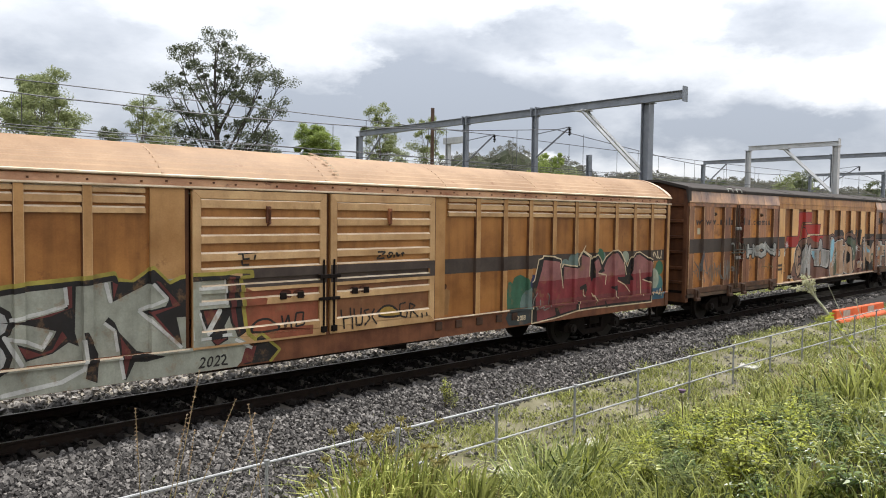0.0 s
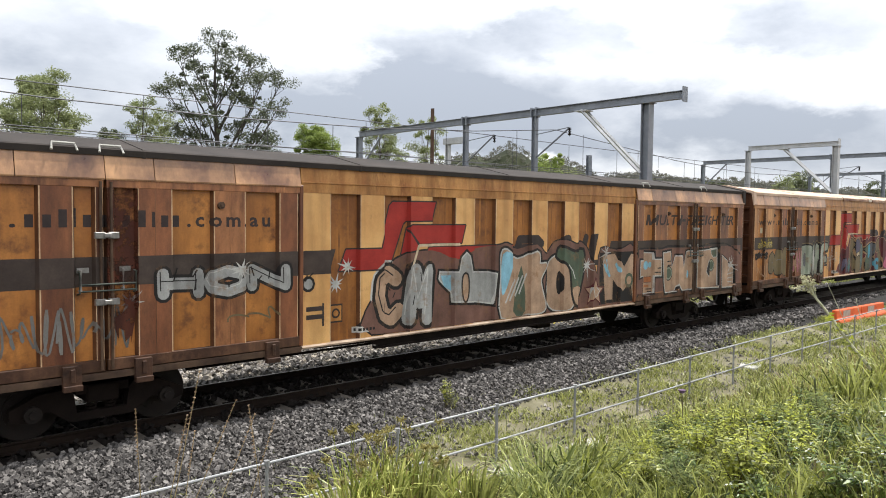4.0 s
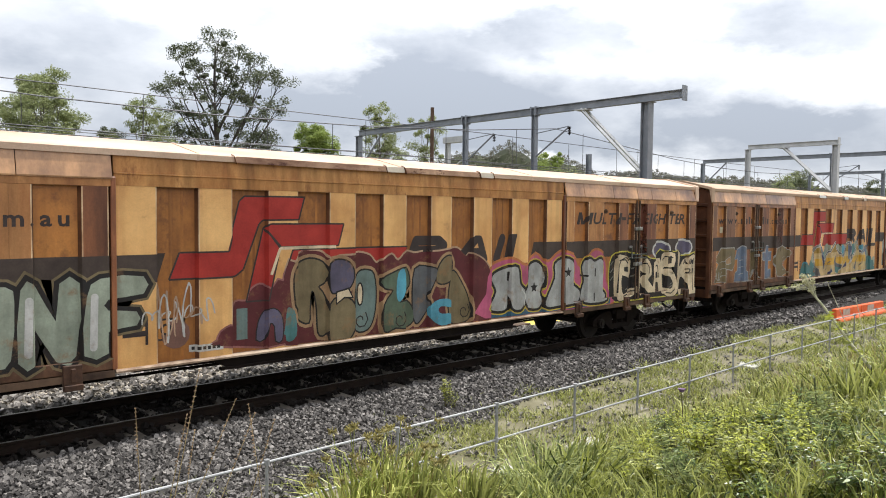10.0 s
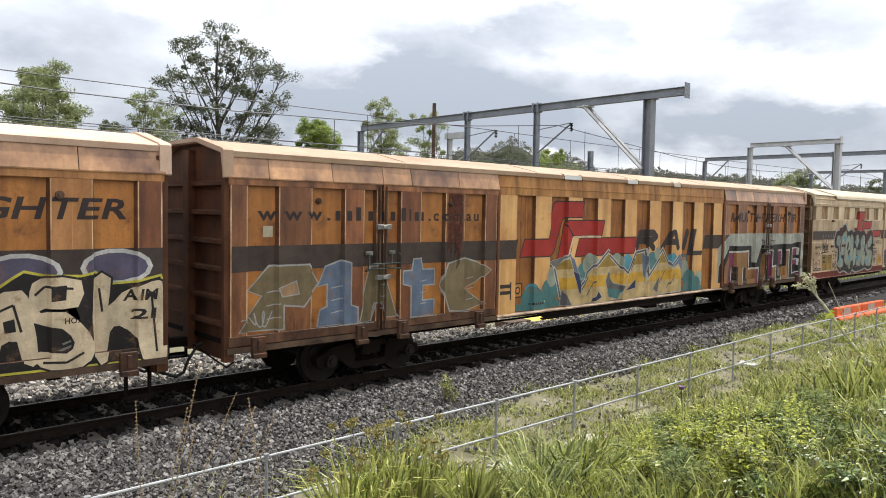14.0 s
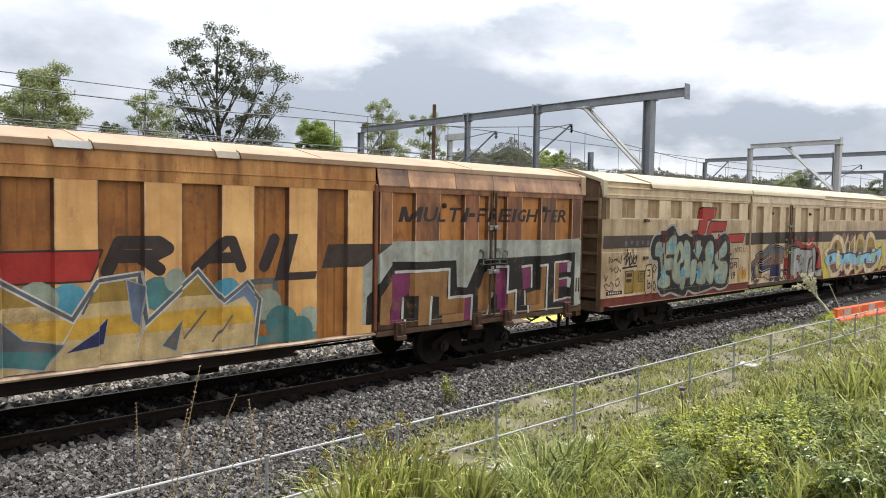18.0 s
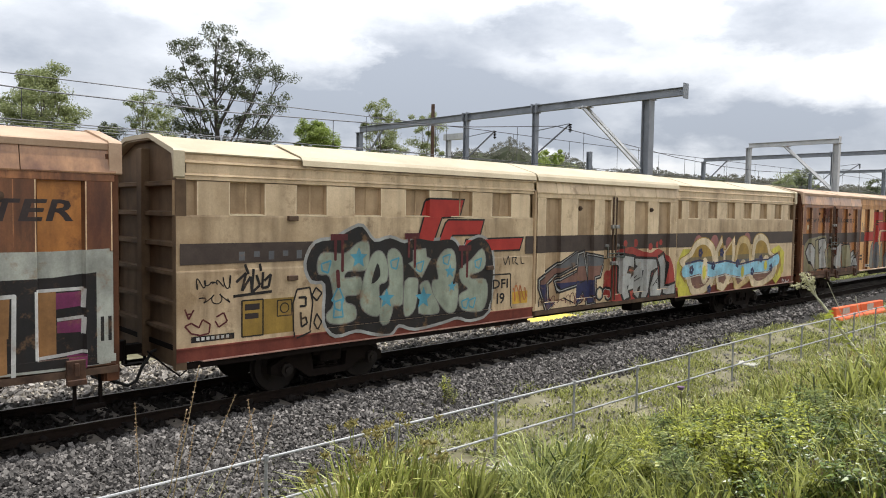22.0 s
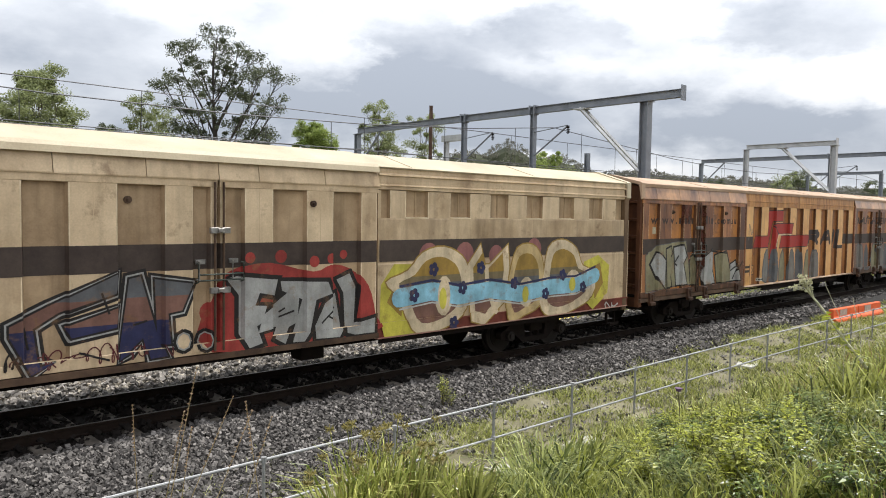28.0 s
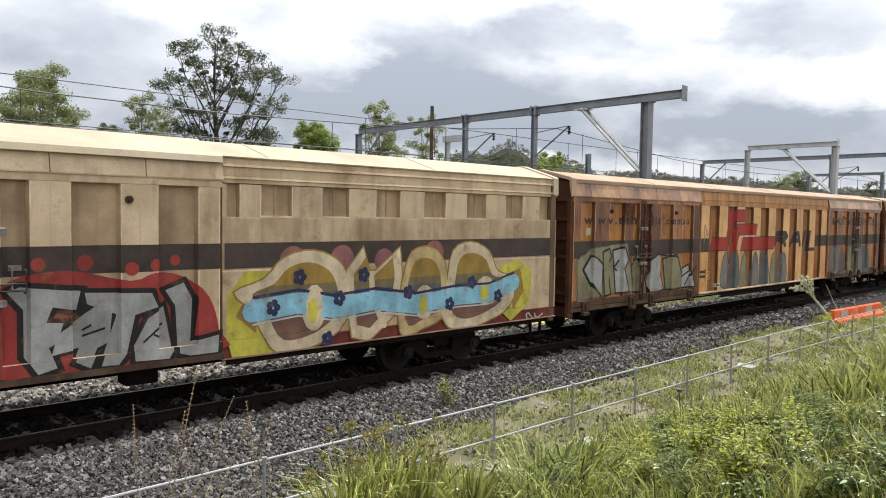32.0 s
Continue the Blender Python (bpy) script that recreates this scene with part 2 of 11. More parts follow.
M_LIP_RUST = surface("rusty_eave_strip", (0.10, 0.030, 0.020), (0.56, 0.36, 0.24), 1.5, 0.55, bump=0.1, stretch=(1, 1, 2), rust=(0.07, 0.022, 0.018), rust_at=0.55)
M_LIP_PINK = surface("scuffed_pink_lip", (0.30, 0.13, 0.10), (0.58, 0.36, 0.30), 2.0, 0.5, bump=0.04)
M_LIP_PALE = surface("pale_eave_strip", (0.55, 0.46, 0.37), (0.72, 0.64, 0.54), 2.0, 0.5, bump=0.04)
M_LIP_WHITE = surface("white_eave_strip", (0.60, 0.60, 0.58), (0.75, 0.75, 0.73), 2.0, 0.45, bump=0.04)
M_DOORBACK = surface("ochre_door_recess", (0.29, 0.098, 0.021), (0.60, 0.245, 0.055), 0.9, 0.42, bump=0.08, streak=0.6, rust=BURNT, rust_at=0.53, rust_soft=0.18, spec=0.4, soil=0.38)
M_LEDGE = surface("worn_pale_edge", (0.11, 0.06, 0.035), (0.42, 0.32, 0.23), 2.5, 0.5, bump=0.1)
M_STAIN = surface("rust_stain", (0.045, 0.013, 0.009), (0.12, 0.036, 0.018), 2.0, 0.65, bump=0.1, stretch=(2, 2, 0.5), worn=0.42)
M_DOORSILL = surface("rusty_door_rail", (0.045, 0.02, 0.013), (0.20, 0.10, 0.055), 1.6, 0.6, bump=0.2, streak=0.6, rust=(0.045, 0.02, 0.012), rust_at=0.5, rust_soft=0.15, soil=0.70)
# dark brown that puts shade and grime into the panels' flanks
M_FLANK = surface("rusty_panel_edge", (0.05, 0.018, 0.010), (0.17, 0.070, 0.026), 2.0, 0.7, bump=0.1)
# pale tone that draws a highlight along the panel edges
M_EDGE = surface("rubbed_panel_edge", (0.30, 0.14, 0.058), (0.74, 0.54, 0.33), 2.0, 0.4, bump=0.05, spec=0.5)
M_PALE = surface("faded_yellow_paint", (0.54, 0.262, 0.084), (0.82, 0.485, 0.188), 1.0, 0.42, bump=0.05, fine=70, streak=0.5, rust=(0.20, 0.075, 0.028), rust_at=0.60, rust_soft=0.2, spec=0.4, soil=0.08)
M_DOORPOST = surface("weathered_door_paint", (0.125, 0.040, 0.018), (0.46, 0.195, 0.075), 0.7, 0.40, bump=0.12, stretch=(1.7, 1.7, 0.45), streak=0.7, rust=BURNT, rust_at=0.50, rust_soft=0.16, per_piece=0.5, spec=0.45, soil=0.55)
M_DOORPOST_PALE = surface("faded_door_paint", (0.29, 0.11, 0.038), (0.66, 0.34, 0.135), 0.7, 0.40, bump=0.12, stretch=(1.7, 1.7, 0.45), streak=0.7, rust=BURNT, rust_at=0.58, rust_soft=0.18, soil=0.35)
M_RUSTPOST = surface("rusted_door_post", (0.075, 0.022, 0.012), (0.32, 0.12, 0.048), 0.9, 0.45, bump=0.15, stretch=(1.7, 1.7, 0.4), streak=0.6, per_piece=0.5, spec=0.4, soil=0.60)
M_FASCIA = surface("rusty_fascia", (0.10, 0.042, 0.030), (0.62, 0.34, 0.165), 0.9, 0.32, bump=0.03, fine=14, stretch=(1.3, 1, 1), per_piece=0.35, spec=0.6, soil=0.50)
M_ROOF_TAN = surface("tan_roof", (0.44, 0.29, 0.20), (0.68, 0.50, 0.38), 0.8, 0.6, bump=0.1, rust=(0.32, 0.16, 0.09), rust_at=0.66, soil=0.08)
M_ROOF_DULL = surface("dull_tan_roof", (0.32, 0.205, 0.13), (0.51, 0.365, 0.255), 0.8, 0.6, bump=0.1, rust=(0.24, 0.12, 0.065), rust_at=0.64, soil=0.1)
M_ROOF_DARK = surface("dark_roof", (0.022, 0.018, 0.016), (0.055, 0.045, 0.04), 1.2, 0.85, bump=0.2, spec=0.25)
M_ROOF_CREAM = surface("cream_roof", (0.37, 0.305, 0.205), (0.53, 0.455, 0.325), 0.9, 0.5, bump=0.05)
M_CREAM = surface("cream_paint", (0.43, 0.305, 0.18), (0.76, 0.59, 0.39), 0.8, 0.45, bump=0.05, streak=0.45, rust=(0.15, 0.075, 0.035), rust_at=0.57, rust_soft=0.2, spec=0.35, soil=0.10)
M_CREAM_SKIN = surface("stained_cream_sheet", (0.34, 0.235, 0.135), (0.69, 0.53, 0.345), 0.8, 0.5, bump=0.05, streak=0.6, rust=(0.13, 0.07, 0.032), rust_at=0.58, rust_soft=0.16, soil=0.28)
# lighter cream as a highlight on panel edges and window sills
M_CREAM_EDGE = surface("rubbed_cream_edge", (0.50, 0.37, 0.22), (0.80, 0.68, 0.48), 3.0, 0.4, bump=0.05, spec=0.5)
# darker copy of the cream, giving the recesses their shade
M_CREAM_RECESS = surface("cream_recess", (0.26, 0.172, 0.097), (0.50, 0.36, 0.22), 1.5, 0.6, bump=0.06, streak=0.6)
M_SILL_RED = surface("red_oxide_sill", (0.10, 0.022, 0.016), (0.22, 0.06, 0.04), 2.0, 0.7, bump=0.1, streak=0.4)
# the ends face away from the sun; their shade is in this brown
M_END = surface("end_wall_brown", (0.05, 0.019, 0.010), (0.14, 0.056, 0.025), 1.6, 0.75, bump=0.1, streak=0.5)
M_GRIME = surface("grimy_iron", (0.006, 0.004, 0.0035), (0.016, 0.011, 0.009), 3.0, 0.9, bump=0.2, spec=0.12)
M_GRIME_EDGE = surface("worn_sill", (0.032, 0.018, 0.013), (0.13, 0.08, 0.05), 2.4, 0.65, bump=0.15)
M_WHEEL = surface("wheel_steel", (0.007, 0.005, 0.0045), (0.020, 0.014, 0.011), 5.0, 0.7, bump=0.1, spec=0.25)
M_BRACKET = surface("bracket_paint", (0.022, 0.012, 0.009), (0.10, 0.050, 0.030), 5.0, 0.6, bump=0.1, rust=RUST, rust_at=0.6)
M_CHROME = surface("zinc_latch", (0.14, 0.13, 0.12), (0.34, 0.33, 0.31), 9.0, 0.45, metal=0.5, bump=0.05)
M_DARK_BAR = surface("dark_green_bar", (0.02, 0.03, 0.025), (0.08, 0.09, 0.075), 6.0, 0.5, metal=0.3, bump=0.05)
M_STRIPE = surface("dark_stripe_paint", (0.040, 0.028, 0.024), (0.075, 0.055, 0.045), 3.0, 0.55, bump=0.05)
M_LETTER = surface("dark_lettering_paint", (0.028, 0.02, 0.02), (0.055, 0.04, 0.036), 3.0, 0.5, bump=0.03)
M_RED = surface("red_logo_paint", (0.26, 0.022, 0.018), (0.40, 0.04, 0.03), 2.5, 0.5, bump=0.04)
# rust taken near black, the train's shade included in the colour
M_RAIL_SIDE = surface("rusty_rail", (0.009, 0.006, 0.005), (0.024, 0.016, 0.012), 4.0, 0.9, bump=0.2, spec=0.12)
M_RAIL_TOP = surface("polished_rail", (0.05, 0.040, 0.034), (0.11, 0.095, 0.085), 6.0, 0.45, metal=0.6, bump=0.02)
M_SLEEPER = surface("sleeper_concrete", (0.05, 0.043, 0.037), (0.20, 0.175, 0.15), 2.2, 0.9, bump=0.3, per_piece=0.3)
# bed near black, to deepen the shade in gaps between stones
M_BALLAST = surface("ballast_bed", (0.010, 0.0095, 0.009), (0.038, 0.035, 0.033), 16.0, 0.95, bump=0.9, fine=30)
# oil stain, taken darker still for the shade under the train
M_OILY_SHADED = surface("oily_stone", (0.006, 0.005, 0.005), (0.019, 0.016, 0.014), 9.0, 0.9, bump=0.3, per_piece=0.5, spec=0.12)
M_STONE = crushed("ballast_stone", (0.044, 0.040, 0.038), (0.255, 0.236, 0.222), 1.9)
M_SOIL = surface("grassy_soil", (0.09, 0.083, 0.045), (0.25, 0.23, 0.155), 1.1, 0.95, bump=0.6, fine=22)
# soil darkened to stand for shade down between the grass
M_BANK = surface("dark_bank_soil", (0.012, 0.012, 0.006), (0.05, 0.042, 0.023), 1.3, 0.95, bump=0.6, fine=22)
M_STONE_PALE = crushed("pale_ballast_stone", (0.06, 0.055, 0.05), (0.42, 0.39, 0.36))
M_STONE_FAR = crushed("pale_far_stone", (0.10, 0.09, 0.075), (0.58, 0.52, 0.43), 1.2)
M_GALV = surface("galvanised_steel", (0.24, 0.245, 0.25), (0.40, 0.405, 0.41), 3.0, 0.5, metal=0.3, bump=0.04)
M_GANTRY = surface("painted_grey_steel", (0.145, 0.16, 0.185), (0.24, 0.26, 0.29), 2.0, 0.5, metal=0.2, bump=0.04)
M_GANTRY_LIGHT = surface("pale_galvanised_steel", (0.36, 0.37, 0.38), (0.50, 0.51, 0.52), 2.0, 0.5, metal=0.3, bump=0.04)
M_WIRE = surface("overhead_wire", (0.05, 0.05, 0.055), (0.09, 0.09, 0.10), 5.0, 0.5, metal=0.4, bump=0.0)
M_BARK = surface("grey_bark", (0.06, 0.05, 0.042), (0.20, 0.175, 0.15), 3.0, 0.9, bump=0.5, stretch=(2, 2, 0.5))
M_BARK_DARK = surface("dark_bark", (0.03, 0.026, 0.023), (0.085, 0.075, 0.065), 3.0, 0.9, bump=0.5, stretch=(2, 2, 0.5))
M_POLE = surface("old_pole_timber", (0.06, 0.035, 0.025), (0.13, 0.085, 0.06), 3.0, 0.9, bump=0.3)
M_CONCRETE = surface("pale_concrete", (0.34, 0.33, 0.30), (0.55, 0.54, 0.50), 3.0, 0.9, bump=0.3)
M_ORANGE = surface("orange_plastic", (0.62, 0.09, 0.03), (0.80, 0.17, 0.06), 3.0, 0.45, bump=0.05)
M_ORANGE_WORN = surface("scuffed_plastic", (0.42, 0.30, 0.26), (0.60, 0.50, 0.46), 6.0, 0.6, bump=0.05)
M_HOSE = surface("black_rubber", (0.012, 0.012, 0.012), (0.03, 0.03, 0.03), 6.0, 0.6, bump=0.02)
M_YELLOW = surface("yellow_cover_paint", (0.62, 0.46, 0.05), (0.80, 0.64, 0.12), 4.0, 0.6, bump=0.05)
L_GRASS = leafy("grass_green", (0.015, 0.034, 0.005), (0.43, 0.46, 0.10), 0.35, 0.35)
L_GRASS_PALE = leafy("grass_yellow_green", (0.05, 0.066, 0.012), (0.56, 0.585, 0.18), 0.35, 0.35)
L_STRAW = leafy("dry_straw", (0.22, 0.15, 0.06), (0.46, 0.36, 0.18))
L_SEED = leafy("reddish_seed", (0.26, 0.17, 0.10), (0.52, 0.38, 0.25), 0.3)
L_WEED = leafy("weed_leaf", (0.08, 0.11, 0.012), (0.62, 0.65, 0.10), 0.4, 0.4)
L_WEED_GREY = leafy("weed_leaf_grey_green", (0.09, 0.125, 0.045), (0.42, 0.47, 0.19), 0.35, 0.4)
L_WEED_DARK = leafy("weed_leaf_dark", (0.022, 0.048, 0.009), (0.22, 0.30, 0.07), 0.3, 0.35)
L_WEED_MID = leafy("weed_leaf_mid", (0.04, 0.065, 0.009), (0.42, 0.44, 0.075), 0.4, 0.4)
L_STRAP = leafy("strappy_leaf", (0.035, 0.07, 0.012), (0.66, 0.70, 0.28), 0.3, 0.3)
L_SEDGE = leafy("sedge_head", (0.14, 0.12, 0.04), (0.50, 0.44, 0.17), 0.3, 0.5)
L_REED = leafy("reed_blade", (0.13, 0.19, 0.025), (0.80, 0.80, 0.27), 0.35, 0.3)
L_GUM = leafy("gum_leaf", (0.045, 0.058, 0.033), (0.155, 0.175, 0.10), 0.3)
L_GUM_LIGHT = leafy("gum_leaf_light", (0.13, 0.16, 0.062), (0.35, 0.385, 0.18), 0.4)
L_BRIGHT = leafy("bright_leaf", (0.14, 0.20, 0.04), (0.37, 0.44, 0.12), 0.4)
# leaves greyed, with the haze of distance mixed into the colour
L_HILL = leafy("hill_leaf", (0.085, 0.085, 0.066), (0.215, 0.21, 0.16), 0.3)
L_FAR = leafy("far_woodland_leaf", (0.07, 0.09, 0.045), (0.19, 0.215, 0.11), 0.3)

# ---- mesh helpers ----


class Shape:
    """Vertices and faces gathered for one mesh, each face with a material slot."""

    def __init__(self):
        self.v, self.f, self.m = [], [], []

    def poly(self, pts, m=0):
        k = len(self.v)
        self.v += [tuple(p) for p in pts]
        self.f.append(tuple(range(k, k + len(pts))))
        self.m.append(m)

    def box(self, x0, x1, y0, y1, z0, z1, m=0):
        k = len(self.v)
        self.v += [(x0, y0, z0), (x1, y0, z0), (x1, y1, z0), (x0, y1, z0), (x0, y0, z1), (x1, y0, z1), (x1, y1, z1), (x0, y1, z1)]
        for f in ((3, 2, 1, 0), (4, 5, 6, 7), (0, 1, 5, 4), (1, 2, 6, 5), (2, 3, 7, 6), (3, 0, 4, 7)):
            self.f.append(tuple(k + i for i in f))
            self.m.append(m)

    def prism(self, section, axis, a, b, m=0):
        """A section (2D points) swept along 'x', 'y' or 'z' from a to b."""
        k, n = len(self.v), len(section)
        for s in (a, b):
            for p, q in section:
                self.v.append({"x": (s, p, q), "y": (p, s, q), "z": (p, q, s)}[axis])
        self.f.append(tuple(range(k + n - 1, k - 1, -1)))
        self.f.append(tuple(range(k + n, k + 2 * n)))
        self.m += [m, m]
        for i in range(n):
            j = (i + 1) % n
            self.f.append((k + i, k + j, k + n + j, k + n + i))
            self.m.append(m)

    def tube(self, pts, r, n=6, m=0, r_end=None):
        """A round bar through the points, tapering to r_end."""
        k0 = len(self.v)
        pts = [Vector(p) for p in pts]
        for i, p in enumerate(pts):
            d = (pts[min(i + 1, len(pts) - 1)] - pts[max(i - 1, 0)]).normalized()
            side = d.cross(Vector((0, 0, 1)))
            side = side.normalized() if side.length > 1e-3 else Vector((1, 0, 0))
            other = d.cross(side)
            rr = r if r_end is None else r + (r_end - r) * i / (len(pts) - 1)
            for j in range(n):
                a = math.tau * j / n
                self.v.append(tuple(p + (side * math.cos(a) + other * math.sin(a)) * rr))
        for i in range(len(pts) - 1):
            for j in range(n):
                a, b = k0 + i * n + j, k0 + i * n + (j + 1) % n
                self.f.append((a, b, b + n, a + n))
                self.m.append(m)
        self.f.append(tuple(range(k0 + n - 1, k0 - 1, -1)))
        e = k0 + (len(pts) - 1) * n
        self.f.append(tuple(range(e, e + n)))
        self.m += [m, m]

    def disc(self, c, axis, r, w, n=20, m=0):
        """A round slab of radius r and width w about c, its axle along 'x', 'y' or 'z'."""
        i0 = "xyz".index(axis)
        u, v = [i for i in range(3) if i != i0]
        sec = [(c[u] + r * math.cos(math.tau * i / n), c[v] + r * math.sin(math.tau * i / n)) for i in range(n)]
        self.prism(sec, axis, c[i0] - w / 2, c[i0] + w / 2, m)

    def mesh(self, name, mats, smooth=False, bevel=0.0):
        me = bpy.data.meshes.new(name)
        me.from_pydata(self.v, [], self.f)
        for m in mats:
            me.materials.append(m)
        me.polygons.foreach_set("material_index", self.m)
        bm = bmesh.new()
        bm.from_mesh(me)
        bmesh.ops.recalc_face_normals(bm, faces=bm.faces)
        if bevel:
            bmesh.ops.bevel(bm, geom=list(bm.edges), offset=bevel, segments=1, affect="EDGES", clamp_overlap=True)
        bm.to_mesh(me)
        bm.free()
        if smooth:
            me.polygons.foreach_set("use_smooth", [True] * len(me.polygons))
        return me


def raw_mesh(name, v, f, mats, idx=None):
    me = bpy.data.meshes.new(name)
    me.from_pydata(v, [], f)
    for m in mats:
        me.materials.append(m)
    if idx is not None:
        me.polygons.foreach_set("material_index", idx)
    return me


def part(name, shape, mats, parent, label="", at=None, bevel=0.0, smooth=False):
    """One mesh object under a thing or a part. shape: a Shape or a mesh that is shared."""
    mats = mats if isinstance(mats, (list, tuple)) else [mats]
    me = shape.mesh(name, mats, smooth, bevel) if isinstance(shape, Shape) else shape
    ob = new(name, me)
    ob.parent = parent
    if at is not None:
        ob.matrix_basis = at
    return tagged(ob, label) if label else ob


def thing(name, label, category, group="", kind="", at=None):
    ob = new(name)
    if at is not None:
        ob.matrix_basis = at
    return tagged(ob, label, category, group, kind)


SHARED = {}


def shared(key, make, mats, bevel=0.0, smooth=False):
    if key not in SHARED:
        s = Shape()
        make(s)
        SHARED[key] = s.mesh(key, mats if isinstance(mats, (list, tuple)) else [mats], smooth, bevel)
    return SHARED[key]

# ---- paint laid on ribbed sides ----
GLYPHS = {}


def glyph(ch, offset):
    """The triangles of a letter in the built-in font, fattened by offset."""
    key = (ch, offset)
    if key not in GLYPHS:
        cu = bpy.data.curves.new("letter", "FONT")
        cu.body, cu.size, cu.offset, cu.resolution_u, cu.fill_mode = ch, 1.0, offset, 2, "FRONT"
        ob = bpy.data.objects.new("letter", cu)
        me = bpy.data.meshes.new_from_object(ob)
        me.calc_loop_triangles()
        vs = [(v.co.x, v.co.y) for v in me.vertices]
        GLYPHS[key] = [[vs[i] for i in t.vertices] for t in me.loop_triangles]
        bpy.data.objects.remove(ob)
        bpy.data.curves.remove(cu)
        bpy.data.meshes.remove(me)
    return GLYPHS[key]


def bounds(tris):
    xs, zs = [p[0] for t in tris for p in t], [p[1] for t in tris for p in t]
    return min(xs), max(xs), min(zs), max(zs)


def cut(poly, axis, at, keep_low):
    out = []
    for i, p in enumerate(poly):
        q = poly[(i + 1) % len(poly)]
        a, b = (p[axis] <= at) == keep_low, (q[axis] <= at) == keep_low
        if a:
            out.append(p)
        if a != b:
            k = (at - p[axis]) / (q[axis] - p[axis])
            out.append((p[0] + (q[0] - p[0]) * k, p[1] + (q[1] - p[1]) * k))
    return out


# letters as runs of points in a unit box
STROKES = {
    "A": "0,0 .45,1 .6,1 1,0|.22,.38 .8,.38", "C": "1,.85 .6,1 .15,.85 0,.5 .15,.12 .6,0 1,.15", "E": "1,1 0,1 0,0 1,0|0,.5 .8,.5",
    "F": "1,1 0,1 0,0|0,.52 .8,.52", "G": "1,.82 .6,1 .15,.85 0,.5 .15,.12 .6,0 1,.1 1,.45 .6,.45", "H": "0,0 0,1|1,0 1,1|0,.5 1,.5",
    "I": ".5,0 .5,1", "K": "0,0 0,1|1,1 .1,.45 1,0", "L": "0,1 0,0 .95,0", "M": "0,0 .08,1 .5,.35 .92,1 1,0", "N": "0,0 0,1 1,0 1,1",
    "O": ".5,1 .1,.8 0,.5 .1,.18 .5,0 .9,.18 1,.5 .9,.8 .5,1", "P": "0,0 0,1 .75,1 1,.75 .75,.48 0,.48", "R": "0,0 0,1 .75,1 1,.76 .75,.5 .1,.5|.5,.5 1,0",
    "S": "1,.88 .5,1 .05,.8 .15,.55 .85,.45 .95,.18 .5,0 0,.12", "T": "0,1 1,1|.5,1 .5,0", "U": "0,1 0,.25 .3,0 .7,0 1,.25 1,1", "V": "0,1 .45,0 .55,0 1,1",
    "W": "0,1 .22,0 .5,.7 .78,0 1,1", "D": "0,0 0,1 .6,1 1,.7 1,.3 .6,0 0,0", "B": "0,0 0,1 .7,1 .9,.76 .65,.52 0,.52|.65,.52 1,.28 .7,0 0,0", "-": "0,.5 1,.5", ".": ".5,.03 .5,.06",
    "w": "0,1 .22,0 .5,.8 .78,0 1,1", "c": "1,.85 .6,1 .15,.85 0,.5 .15,.12 .6,0 1,.15", "o": ".5,1 .1,.8 0,.5 .1,.18 .5,0 .9,.18 1,.5 .9,.8 .5,1",
    "m": "0,0 0,1 .25,1 .5,.8 .5,0|.5,.8 .75,1 1,.8 1,0", "a": ".05,.85 .5,1 .9,.8 .9,0|.9,.5 .3,.5 0,.25 .3,0 .9,.15", "u": "0,1 0,.2 .4,0 .8,.1 1,.3|1,1 1,0",
    "t": "0,.68 1,.68|.4,1 .4,.2 .65,0 1,.1", "e": "0,.45 1,.45 .9,.85 .5,1 .1,.8 0,.45 .15,.12 .55,0 1,.15", "1": ".2,.75 .55,1 .55,0|.1,0 1,0",
}


